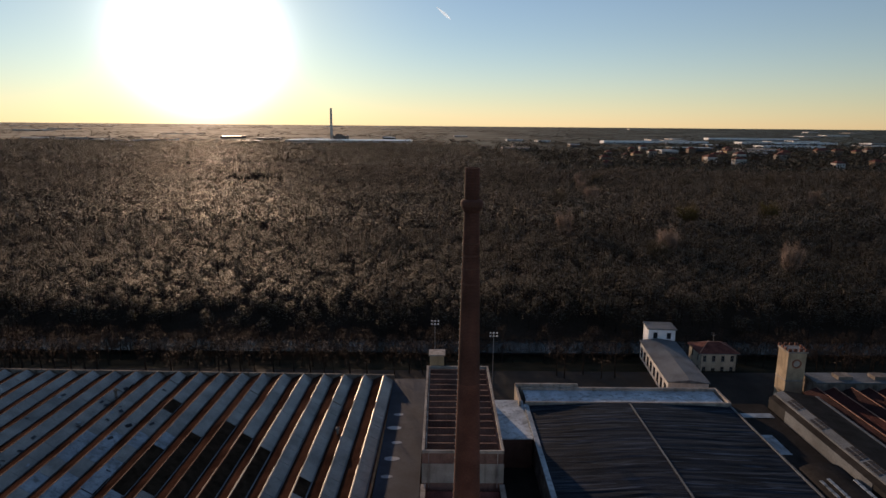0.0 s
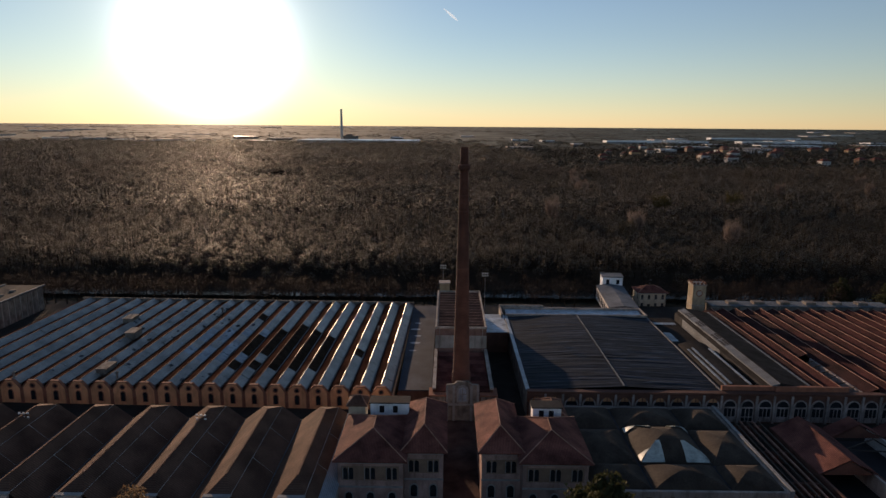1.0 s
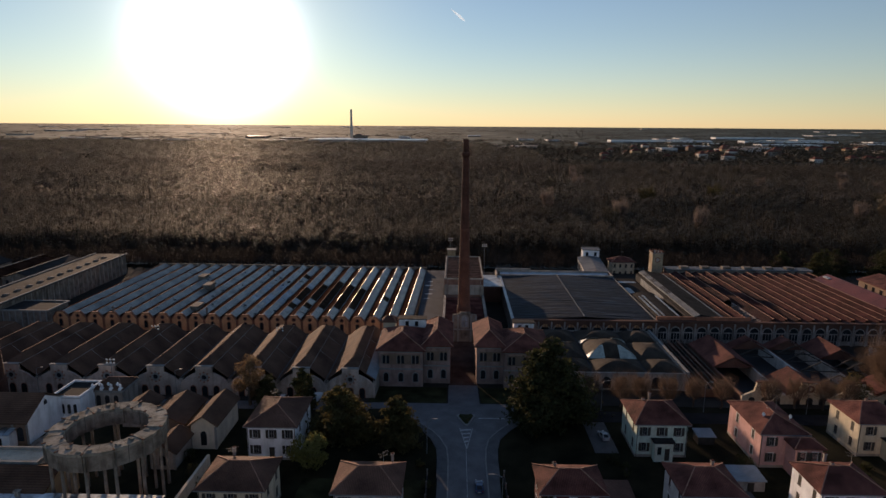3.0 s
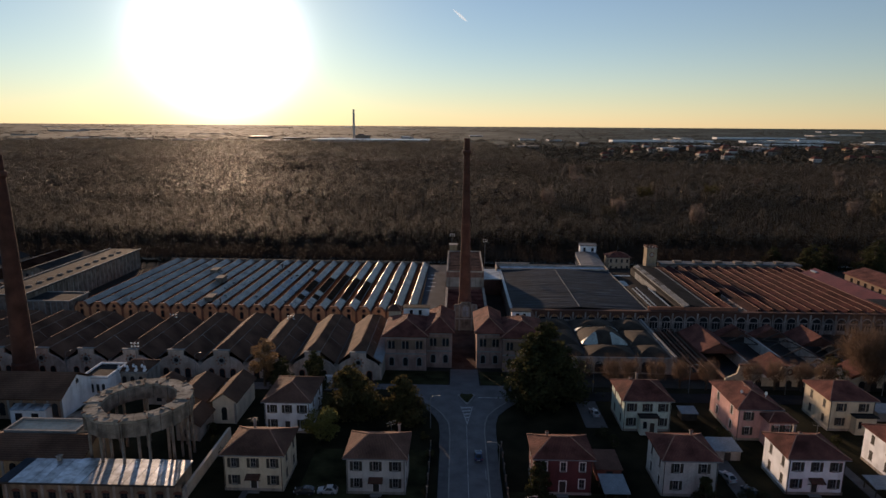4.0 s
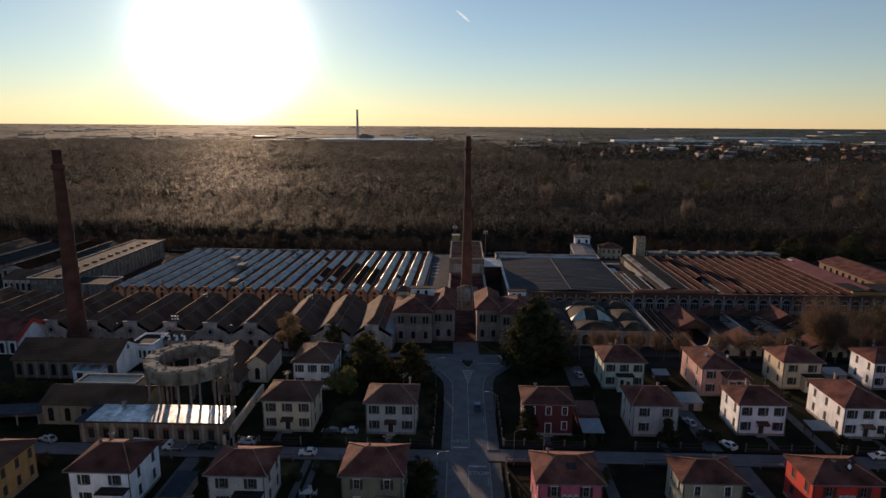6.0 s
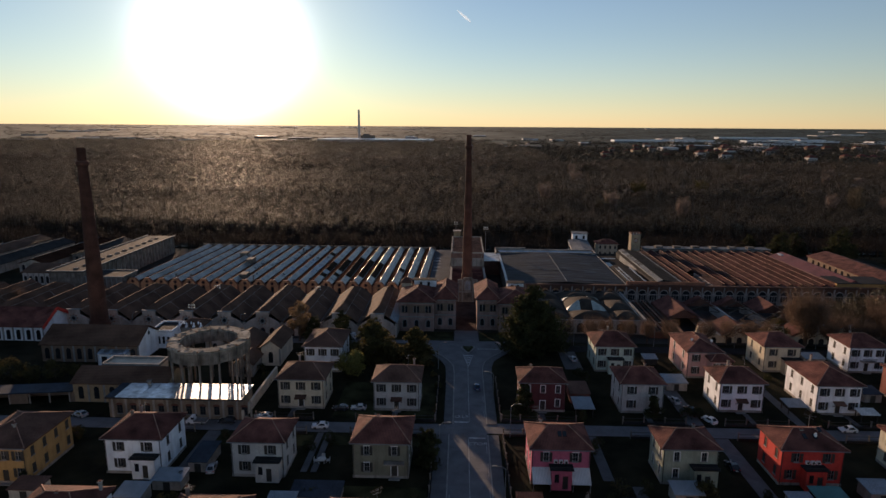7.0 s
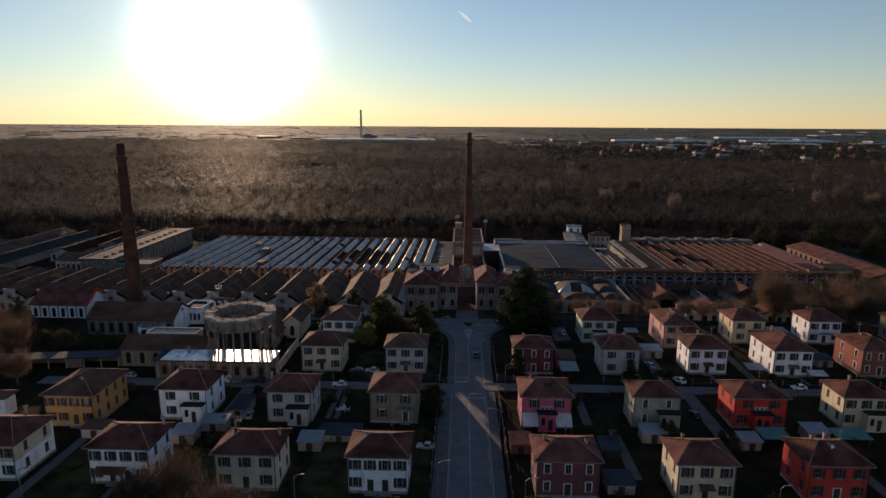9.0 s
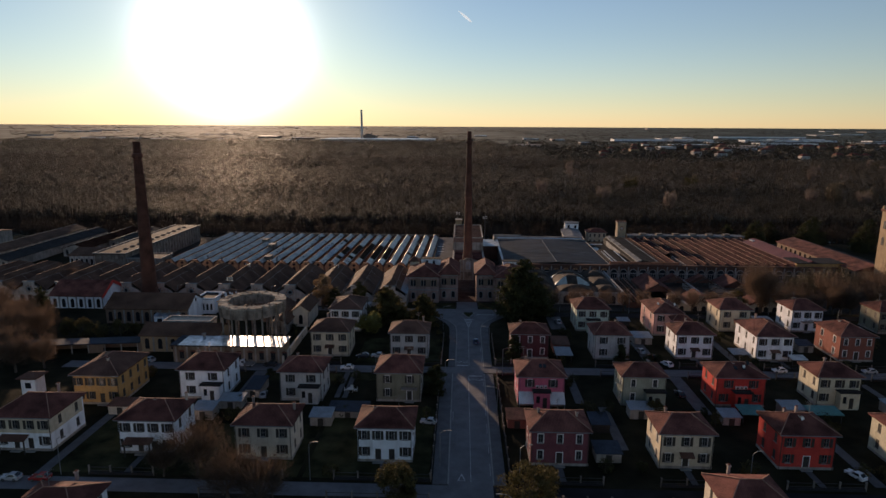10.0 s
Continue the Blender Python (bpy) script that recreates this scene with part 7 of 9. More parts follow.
def twig_crowns(trees, per, length, width, g, level=0.4):
    """Twigs of many bare crowns: rows of x, y, ground, height, radius."""
    t = np.repeat(np.asarray(trees, float), per, 0)
    n = len(t)
    a = g.uniform(0, 2 * np.pi, n)
    v = g.uniform(0, 1, n) ** 0.8
    r = np.sqrt(g.uniform(0, 1, n)) * np.sqrt(np.clip(1 - (2 * v - 0.75) ** 2 * 0.75, 0.05, 1))
    p = np.stack([t[:, 0] + np.cos(a) * r * t[:, 4], t[:, 1] + np.sin(a) * r * t[:, 4], t[:, 2] + t[:, 3] * (0.3 + 0.6 * v)], 1)
    w = np.stack([np.cos(a) * r * 0.8, np.sin(a) * r * 0.8, np.full(n, 0.85)], 1) + g.normal(size=(n, 3)) * 0.35
    w /= np.linalg.norm(w, axis=1, keepdims=True)
    out = slivers(p, w, length * g.uniform(0.6, 1.3, n), width * g.uniform(0.6, 1.4, n), g)
    # some twigs of each crown spread flat
    m = g.uniform(0, 1, n) < level
    k = int(m.sum())
    b = g.uniform(0, 2 * np.pi, k)
    f = np.stack([np.cos(b), np.sin(b), g.normal(size=k) * 0.12], 1) * (length * g.uniform(0.3, 0.75, k))[:, None]
    side = np.stack([-np.sin(b), np.cos(b), g.normal(size=k) * 0.12], 1) * (width * g.uniform(1.2, 2.6, k))[:, None]
    out[m] = np.stack([p[m] - side, p[m] + side, p[m] + f], 1)
    # outward over each rounded crown, roughened by the twigs
    up = np.stack([(p[:, 0] - t[:, 0]) / t[:, 4], (p[:, 1] - t[:, 1]) / t[:, 4], (p[:, 2] - t[:, 2]) / t[:, 3] * 4.2 - 0.8], 1) + g.normal(size=(n, 3)) * 0.06
    return out, up / np.linalg.norm(up, axis=1, keepdims=True)


def trunks(trees, g, thick=0.045):
    t = np.asarray(trees, float)
    n = len(t)
    base, top = t[:, :3].copy(), t[:, :3].copy()
    base[:, 2] -= 0.2
    top[:, 2] += t[:, 3] * 0.75
    top[:, :2] += g.normal(size=(n, 2)) * 0.25
    out = []
    for k in range(3):
        a, b = 2 * np.pi * k / 3, 2 * np.pi * (k + 1) / 3
        r = t[:, 3] * thick / 2
        pa = base + np.stack([np.cos(a) * r, np.sin(a) * r, np.zeros(n)], 1)
        pb = base + np.stack([np.cos(b) * r, np.sin(b) * r, np.zeros(n)], 1)
        out.append(np.stack([pa, pb, top], 1))
    return np.concatenate(out)


g = np.random.default_rng(5)


def scatter(y0, y1, step, h, r, keep=None):
    rows = []
    y = y0
    while y < y1:
        half = 0.80 * (y + 118) + 10
        n = int(2 * half / step)
        xs = -half + (np.arange(n) + g.uniform(0, 1, n)) * step
        for x in xs:
            yy = y + g.uniform(-0.6, 0.6) * step
            if keep is None or keep(x, yy):
                k = g.uniform(0.68, 1.32) * (1 + 0.25 * noise.noise((x * 0.01, yy * 0.01, 3)))
                rows.append((x, yy, ground_z(yy), h * k, r * k))
        y += step
    return rows


def wooded(x, y):
    edge = 470 + 60 * noise.noise((x * 0.006, 0, 1)) if x > 90 else 1050 + 120 * noise.noise((x * 0.004, 0, 2))
    if 60 < x < 90:
        edge = 760
    if x > 175 and y < 160:
        return False
    return y < edge and noise.noise((x * 0.012, y * 0.012, 9)) > -0.62


near = scatter(117, 205, 3.0, 6.4, 2.3, wooded)
mid = scatter(206, 480, 5.2, 8.5, 3.6, wooded)
far = scatter(482, 1150, 9.5, 9.5, 6.5, wooded)
bank = [(x + g.uniform(-1, 1), y + g.uniform(-1, 1), ground_z(y), g.uniform(4.5, 8.0), g.uniform(1.5, 2.6)) for y in (91.0, 96.5, 102.0) for x in np.arange(-170, 170, 2.5) if not (28 < x < 53 and y < 104) and noise.noise((x * 0.06, y * 0.08, 4)) > -0.3]
bank += [(x + g.uniform(-0.6, 0.6), g.uniform(105.0, 107.5), ground_z(105.5), g.uniform(4.0, 6.5), g.uniform(1.4, 2.2)) for x in np.arange(-170, 170, 1.9) if noise.noise((x * 0.05, 3, 6)) > -0.35]
bank += [(x + g.uniform(-0.5, 0.5), g.uniform(102.8, 104.2), ground_z(103.5), g.uniform(2.4, 4.2), g.uniform(0.9, 1.5)) for x in np.arange(-170, 170, 1.5) if noise.noise((x * 0.09, 0, 6)) > -0.25]
def wood(name, trees, per, length, width, level, mat, label, category, stems=True):
    """A stretch of wood: the crowns of its trees in one mesh, their dark stems in another below it."""
    tris, out = twig_crowns(trees, per, length, width, g, level)
    w = tagged(new(name, tri_mesh(name, tris, M[mat], out)), label, category, kind="stuff")
    if stems:
        part("trunks", tri_mesh("trunks", trunks(trees, g), M["stem"]), M["stem"], w, "dark stems")


wood("riverbank_trees", bank, 170, 0.9, 0.045, 0.2, "twig_dull", "row of bare trees along the river bank", "trees")
# near, middle and far woods step paler to stand in for haze
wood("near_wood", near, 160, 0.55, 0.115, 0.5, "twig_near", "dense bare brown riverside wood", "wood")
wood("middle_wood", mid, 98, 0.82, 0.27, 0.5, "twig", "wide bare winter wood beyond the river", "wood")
wood("far_wood", far, 60, 1.3, 0.85, 0.6, "twig_hazed", "far bare winter wood, paled for haze", "wood", False)



def limb(bm, a, b, r0, r1, n=6):
    a, b = Vector(a), Vector(b)
    d = (b - a).normalized()
    s = d.orthogonal().normalized()
    u = d.cross(s)
    lo = [bm.verts.new(a + (s * math.cos(2 * math.pi * k / n) + u * math.sin(2 * math.pi * k / n)) * r0) for k in range(n)]
    hi = [bm.verts.new(b + (s * math.cos(2 * math.pi * k / n) + u * math.sin(2 * math.pi * k / n)) * r1) for k in range(n)]
    for k in range(n):
        j = (k + 1) % n
        bm.faces.new((lo[k], lo[j], hi[j], hi[k]))
    bm.faces.new(lo[::-1])
    bm.faces.new(hi)


def bare_tree(x, y, h, r, label, twigs=1500, mat="twig", seed=0, dense=1.0, fuzz=0.17, fill=0.45):
    """A bare tree: trunk, forking limbs and a crown of fine twigs along them."""
    q = random.Random(seed)
    gg = np.random.default_rng(seed)
    t = thing("tree", (x, y, ground_z(y) - 0.05), label, "tree")
    bm = bmesh.new()
    fork = h * 0.3
    limb(bm, (0, 0, 0), (q.uniform(-0.1, 0.1), q.uniform(-0.1, 0.1), fork), h * 0.035, h * 0.025)
    part("trunk", bm, M["bark"], t)
    bm = bmesh.new()
    tips = []
    for k in range(9):
        a = 2 * math.pi * k * 0.382 * 2 + q.uniform(-0.3, 0.3)
        lift = 0.42 + 0.42 * (k + 0.5) / 9
        o = r * q.uniform(0.5, 0.75) * math.sqrt(max(0.05, 1 - ((lift - 0.55) / 0.42) ** 2))
        e = Vector((o * math.cos(a), o * math.sin(a), h * lift))
        s = Vector((0, 0, fork * q.uniform(0.75, 1.0)))
        limb(bm, s, e, h * 0.015, h * 0.008, 5)
        for j in range(4):
            a2 = a + q.uniform(-1.0, 1.0)
            f = e + Vector((math.cos(a2) * r * 0.35, math.sin(a2) * r * 0.35, h * q.uniform(0.08, 0.25)))
            m = s.lerp(e, q.uniform(0.55, 1.0))
            limb(bm, m, f, h * 0.007, h * 0.003, 4)
            tips.append((m, f))
    part("branchwork", bm, M["bark"], t)
    idx = gg.integers(0, len(tips), twigs)
    A = np.array([tuple(p[0]) for p in tips])[idx]
    B = np.array([tuple(p[1]) for p in tips])[idx]
    s = gg.uniform(0.1, 1.1, twigs)[:, None]
    P = A + (B - A) * s + gg.normal(size=(twigs, 3)) * r * fuzz
    # a part of the twigs fills the crown evenly
    m = gg.uniform(0, 1, twigs) < fill
    d = gg.normal(size=(twigs, 3))
    d *= (gg.uniform(0, 1, twigs) ** 0.4 / np.linalg.norm(d, axis=1))[:, None]
    P[m] = (d * np.array([r * 0.85, r * 0.85, h * 0.33]) + np.array([0, 0, h * 0.6]))[m]
    out = P - np.array([0, 0, h * 0.45])
    out /= np.linalg.norm(out, axis=1, keepdims=True)
    w = out * 0.8 + np.array([0, 0, 0.55]) + gg.normal(size=(twigs, 3)) * 0.4
    w /= np.linalg.norm(w, axis=1, keepdims=True)
    part("crown", tri_mesh("crown", slivers(P, w, r * 0.28 * gg.uniform(0.6, 1.3, twigs), 0.028 * dense * gg.uniform(0.6, 1.4, twigs), gg), M[mat]), M[mat], t, "haze of fine bare twigs")
    return t


def leaf_cards(P, size, gg):
    n = len(P)
    u = gg.normal(size=(n, 3))
    u /= np.linalg.norm(u, axis=1, keepdims=True)
    w = np.cross(u, gg.normal(size=(n, 3)))
    w /= np.linalg.norm(w, axis=1, keepdims=True) + 1e-9
    s = size * gg.uniform(0.6, 1.4, n)[:, None]
    return np.stack([P - u * s * 0.5, P + u * s * 0.5, P + w * s], 1)


def conifer(x, y, h, r, label, leaves=6000, mat="needle", seed=0, taper=1.0, low=0.12):
    """A conifer with tiers of boughs, each tipped with clumps of needles."""
    q = random.Random(seed)
    gg = np.random.default_rng(seed)
    t = thing("conifer", (x, y, ground_z(y) - 0.05), label, "tree")
    bm = bmesh.new()
    limb(bm, (0, 0, 0), (0, 0, h * 0.95), h * 0.03, h * 0.006, 8)
    part("trunk", bm, M["bark"], t)
    bm = bmesh.new()
    pts = []
    tiers = int(h * 2.2)
    for k in range(tiers):
        z = h * (low + (0.97 - low) * k / tiers)
        reach = r * (1 - ((z / h - low) / (1 - low)) ** taper) + 0.25
        for j in range(6):
            a = q.uniform(0, 2 * math.pi)
            L = reach * q.uniform(0.55, 1.12)
            e = Vector((L * math.cos(a), L * math.sin(a), z - 0.12 * L + q.uniform(-0.2, 0.3)))
            limb(bm, (0, 0, z), e, 0.05, 0.015, 4)
            pts.append((Vector((0, 0, z)), e, L))
    part("branchwork", bm, M["bark"], t)
    wts = np.array([p[2] for p in pts]) ** 1.3
    idx = gg.choice(len(pts), leaves, p=wts / wts.sum())
    A = np.array([tuple(p[0]) for p in pts])[idx]
    B = np.array([tuple(p[1]) for p in pts])[idx]
    L = np.array([p[2] for p in pts])[idx]
    s = np.sqrt(gg.uniform(0.05, 1.05, leaves))[:, None]
    P = A + (B - A) * s + gg.normal(size=(leaves, 3)) * (L[:, None] * 0.13 + 0.05) * np.array([1, 1, 0.45])
    part("crown", tri_mesh("crown", leaf_cards(P, 0.2 + 0.012 * h, gg), M[mat]), M[mat], t, "clumps of dark needles")
    return t


def leafy(x, y, h, r, label, leaves=4000, mat="leaf", seed=0, category="tree", low=0.25, size=0.16):
    """A round evergreen: short trunk, limbs and leaves in uneven clumps."""
    q = random.Random(seed)
    gg = np.random.default_rng(seed)
    t = thing("evergreen_tree" if category == "tree" else "shrub", (x, y, ground_z(y) - 0.05), label, category)
    bm = bmesh.new()
    limb(bm, (0, 0, 0), (0, 0, h * 0.5), h * 0.035, h * 0.02, 7)
    cl = []
    for k in range(26):
        a, v = q.uniform(0, 2 * math.pi), q.uniform(-0.9, 1)
        rr_ = math.sqrt(max(0, 1 - v * v)) * q.uniform(0.55, 0.9)
        c = Vector((r * rr_ * math.cos(a), r * rr_ * math.sin(a), h * (low + (1 - low) * (0.5 + 0.42 * v))))
        cl.append((c, r * q.uniform(0.22, 0.42)))
        limb(bm, (0, 0, h * q.uniform(0.25, 0.5)), c, h * 0.01, 0.01, 4)
    part("trunk", bm, M["bark"], t)
    idx = gg.integers(0, len(cl), leaves)
    C = np.array([tuple(c[0]) for c in cl])[idx]
    R = np.array([c[1] for c in cl])[idx][:, None]
    d = gg.normal(size=(leaves, 3))
    d /= np.linalg.norm(d, axis=1, keepdims=True)
    P = C + d * R * gg.uniform(0.6, 1.08, leaves)[:, None]
    part("crown", tri_mesh("crown", leaf_cards(P, size, gg), M[mat]), M[mat], t, "uneven clumps of small leaves")
    return t


conifer(12.0, 4.0, 12.2, 4.9, "large dark cedar beside the factory forecourt", 20000, seed=11, taper=2.1, low=0.1)
conifer(-13.9, -1.2, 7.6, 3.6, "broad dark evergreen behind the houses", 16000, "leaf", seed=12, taper=2.2, low=0.05)
conifer(-7.0, -1.9, 6.5, 2.25, "broad brownish evergreen by the forecourt", 12000, "leaf", seed=13, taper=2.4, low=0.05)
conifer(-20.7, 6.8, 6.6, 1.3, "slender dark cypress before the warehouses", 5500, seed=14, taper=2.4, low=0.05)
leafy(-28.6, 8.6, 7.2, 2.1, "tall poplar with withered pale brown leaves", 6500, "dry_leaf", seed=15, low=0.12, size=0.17)
conifer(-26.0, 8.2, 5.0, 1.5, "dark evergreen beside a pale poplar", 3000, seed=16, taper=1.8, low=0.05)
leafy(-16.4, -7.6, 4.0, 2.1, "round light green evergreen between houses", 5500, "leaf_bright", seed=17, category="tree", low=0.1)
for k in range(19):
    x = 15.6 + k * 3.55 + random.Random(k).uniform(-0.4, 0.4)
    if k in (7, 12):
        continue
    bare_tree(x, 10.2 + (k % 2) * 0.5, 4.7, 1.55, "pollarded bare tree along the factory front", 4200, "twig_warm", seed=40 + k, dense=0.8, fuzz=0.2, fill=0.62)
for k, (x, y, h, r) in enumerate(((77.5, 15, 7.5, 3.2), (82, 18, 8.5, 3.4), (86.5, 14, 7.8, 3.2), (80, 24, 7, 3), (91, 20, 8, 3.4), (95, 12, 8, 3.3), (84, 9, 6, 2.6), (99, 24, 8.5, 3.6), (104, 16, 8, 3.4), (73.5, 20, 6.5, 2.8))):
    bare_tree(x, y, h, r, "tall bare tree with orange-brown twigs", 4500, "twig_warm" if k % 2 == 0 else "twig", seed=70 + k, dense=1.6)
for k, (x, y, h, r) in enumerate(((-23.2, -57.6, 5.4, 2.6), (-19.5, -58.8, 5.2, 2.4), (-28.3, -53.0, 6.0, 2.3), (-31.8, -53.4, 4.0, 1.6), (-72.4, -14.2, 6.4, 2.6), (-76.5, -16.0, 6.6, 2.8), (-80.0, -8.0, 6.0, 2.6), (-67.4, -27.0, 5.6, 2.3), (-71.3, -23.0, 6.0, 2.4), (-64.2, -25.2, 4.8, 1.9), (-76.0, -28.0, 7.0, 3.0), (-92.0, 22.5, 5.6, 2.4), (-88.5, -2.0, 6.5, 2.8))):
    bare_tree(x, y, h, r, "bare brown garden tree with fine twigs", 8000, "twig_brown" if k < 4 else "twig_warm", seed=90 + k, dense=0.75, fuzz=0.2, fill=0.6)
leafy(-6.2, -58.2, 4.6, 2.2, "round olive-green evergreen by the avenue", 6500, seed=31, low=0.15)
leafy(6.8, -58.0, 4.6, 3.0, "round dark evergreen beside the avenue", 7000, seed=32, low=0.15)
conifer(-79.2, -3.6, 7.2, 2.0, "dark olive cypress by the workshops", 4500, seed=33, taper=1.8, low=0.05)
for k, (x, y, h, r) in enumerate(((-70.5, -9.6, 2.6, 1.7), (-67.2, -10.4, 3.0, 1.8), (-63.8, -11.2, 2.6, 1.7), (-60.6, -10.2, 2.9, 1.6), (-58.2, -9.0, 2.2, 1.3))):
    leafy(x, y, h, r, "dark overgrown shrub before the workshop", 2600, "leaf", seed=400 + k, category="shrub", low=0.02, size=0.14)
conifer(-2.8 - 0.7, -31.0, 4.2, 1.5, "dark cypress bush beside the avenue", 5000, seed=34, taper=1.9, low=0.03)
conifer(8.6, -18.4, 4.4, 1.1, "dark cypress before a brown-red house", 2600, seed=35, taper=1.9, low=0.03)
conifer(25.6, -18.9, 3.4, 0.8, "small cypress before a grey house", 1800, seed=36, taper=1.9, low=0.03)
conifer(54.6, -50.2, 4.6, 1.7, "dark evergreen before a yellow house", 4000, seed=37, taper=2.0, low=0.04)
leafy(25.0, -37.6, 2.2, 1.3, "low evergreen shrub in a garden", 2200, seed=38, category="shrub", low=0.05)
for k, (x, y, h, r) in enumerate(((96, 88, 9, 4.2), (110, 84, 9.5, 4.0), (116, 92, 10, 4.5), (126, 80, 9, 4.0), (104, 96, 8, 4), (140, 100, 10, 4.4), (92, 100, 7.5, 3.4))):
    conifer(x, y, h, r, "large dark evergreen by the river", 6000, seed=120 + k, taper=1.8, low=0.05)
for k, (x, y, h, r, m) in enumerate(((87, 147, 11, 2.4, "twig_pale"), (92, 225, 10, 4.0, "leaf"), (128, 235, 10, 3.6, "leaf"), (60, 165, 8, 3, "twig"))):
    bare_tree(x, y, h, r, "pale tall tree standing out of the wood", 3000, m, seed=140 + k, dense=3.0)

pq = random.Random(77)
for k in range(22):
    y = pq.uniform(150, 420)
    x = pq.uniform(0.12, 0.72) * (y + 100)
    bare_tree(x, y, pq.uniform(8, 12), pq.uniform(2.3, 3.6), "pale bare tree standing out of the dark wood", 2200, "twig_pale" if k % 3 else "twig", seed=300 + k, dense=pq.uniform(3.0, 5.0))
for k, (x, y, h, r) in enumerate(((61.5, 11.2, 9.7, 3.6), (76.8, 9.6, 6.4, 2.8), (90.5, 11.5, 7.6, 3.2))):
    bare_tree(x, y, h, r, "tall bare tree with a dense orange-brown crown", 14000, "twig_warm", seed=340 + k, dense=1.2, fuzz=0.24, fill=0.6)
leafy(57.4, 13.6, 4.2, 2.2, "dark overgrown evergreen beside a tall bare tree", 4200, "leaf", seed=351, low=0.05)
for k, (x, y, h, r) in enumerate(((66.2, 13.2, 5.2, 2.3), (70.5, 14.0, 5.6, 2.4), (65.0, 21.0, 5.0, 2.2))):
    bare_tree(x, y, h, r, "bare brown tree among the ruined sheds", 6000, "twig_brown", seed=360 + k, dense=0.9, fuzz=0.22, fill=0.6)

# low garden shrubs and hedges
hq = random.Random(21)
for k in range(70):
    col = hq.choice((-46.0, -31.5, -29.0, -17.5, -15.0, -4.2, 16.5, 19.0, 30.5, 32.5, 44.0, 46.0, 57.5, 59.5, 70.5))
    row = hq.choice((-51.5, -40.0, -37.5, -27.0, -19.5, -9.5, -6.0))
    leafy(col + hq.uniform(-1, 1), row + hq.uniform(-1.6, 1.6), hq.uniform(0.7, 1.8), hq.uniform(0.5, 1.1), "dark evergreen garden shrub", 500, hq.choice(("leaf", "needle", "needle")), seed=200 + k, category="shrub", low=0.0, size=0.13)

# ---- far country ----
fg = random.Random(8)


def far_building(x, y, w, d, h, wall, roof, label, category="building", gable=True):
    b = thing("far_house" if gable else "far_warehouse", (x, y, ground_z(y) - 0.3), label, category, "distant buildings")
    parts("wall", [(-w / 2, w / 2, -d / 2, d / 2, 0, h)], M[wall], b)
    if gable:
        hip_roof(b, -w / 2 - 0.3, w / 2 + 0.3, -d / 2 - 0.3, d / 2 + 0.3, h + 0.002, 0.28 * min(w, d), roof, cap_mat=None)
        for u in (-0.28, 0.0, 0.28):
            for z in ((0.2, 0.62) if h > 4 else (0.4,)):
                part("window", boxes((u * w - 0.4, u * w + 0.4, -d / 2 - 0.05, -d / 2 - 0.004, h * z, h * z + 1.0)), M["glass"], b)
    else:
        part("roof", boxes((-w / 2 - 0.4, w / 2 + 0.4, -d / 2 - 0.4, d / 2 + 0.4, h + 0.002, h + 0.5)), M[roof], b)
        part("loading_band", boxes((-w / 2, w / 2, -d / 2 - 0.06, -d / 2 - 0.003, h * 0.15, h * 0.45)), M["flat_roof"], b)
    return b


for k in range(40):
    y = fg.uniform(560, 1000)
    x = fg.uniform(0.22, 0.76) * (y + 100)
    wl_ = fg.choice(("wall_drab", "stone", "concrete", "wall_tan", "wall_grey"))
    far_building(x, y, fg.uniform(8, 13), fg.uniform(8, 11), fg.choice((4.5, 6, 7.5)), wl_, "tile_red", "distant town house with a red roof", "house")
# many pale roofs, which put far sun glints into the roof colour
for k in range(46):
    y = fg.uniform(800, 1700)
    x = fg.uniform(-0.72, 0.74) * (y + 100)
    far_building(x, y, fg.uniform(20, 70), fg.uniform(24, 60), fg.uniform(3, 5.5), fg.choice(("wall_grey", "wall_white", "concrete")), fg.choice(("tar_roof", "stone", "pale_blue", "pale_blue")), "distant long warehouse on the plain", gable=False)
far_building(-170, 1160, 226, 90, 8.5, "wall_grey", "tin", "long pale-roofed warehouse far off", gable=False)
# long pale blocks added for the pale band beyond the town
for x, y, w in ((470, 1370, 230), (760, 1365, 210), (620, 1100, 110), (900, 1800, 260)):
    far_building(x, y, w, 36, 6, "wall_white", "pale_blue", "long pale low block at the edge of the town", gable=False)
ps = thing("power_station", (-219, 1230, -1), "far power station with one tall stack, paled for haze", "power station")
bm = bmesh.new()
lathe(bm, [(3.0, 0), (2.0, 68)], 16)
# wall-grey stack: its distance haze is put into the colour
part("tall_chimney", bm, M["wall_grey"], ps)
part("boiler_block", boxes((5, 31, -10, 20, 0, 15), (9, 20, -6, 14, 15.002, 18)), M["concrete"], ps)
# hedgerow trees keep to the lines between the fields
lanes = [480 + 3600 * (k / 46) ** 1.5 for k in range(47)]
hz = []
for _ in range(9000):
    y = lanes[int(47 * fg.random())]
    x = fg.uniform(-0.75, 0.75) * (y + 100)
    y += 26 * noise.noise((x * 0.002, y * 0.01, 2)) + fg.uniform(-5, 5)
    if noise.noise((x * 0.004, y * 0.006, 5)) > -0.08 and not wooded(x, y):
        hz.append((x, y, ground_z(y), fg.uniform(4.5, 8) * (1.0 if y < 1400 else 0.75), fg.uniform(5, 10)))
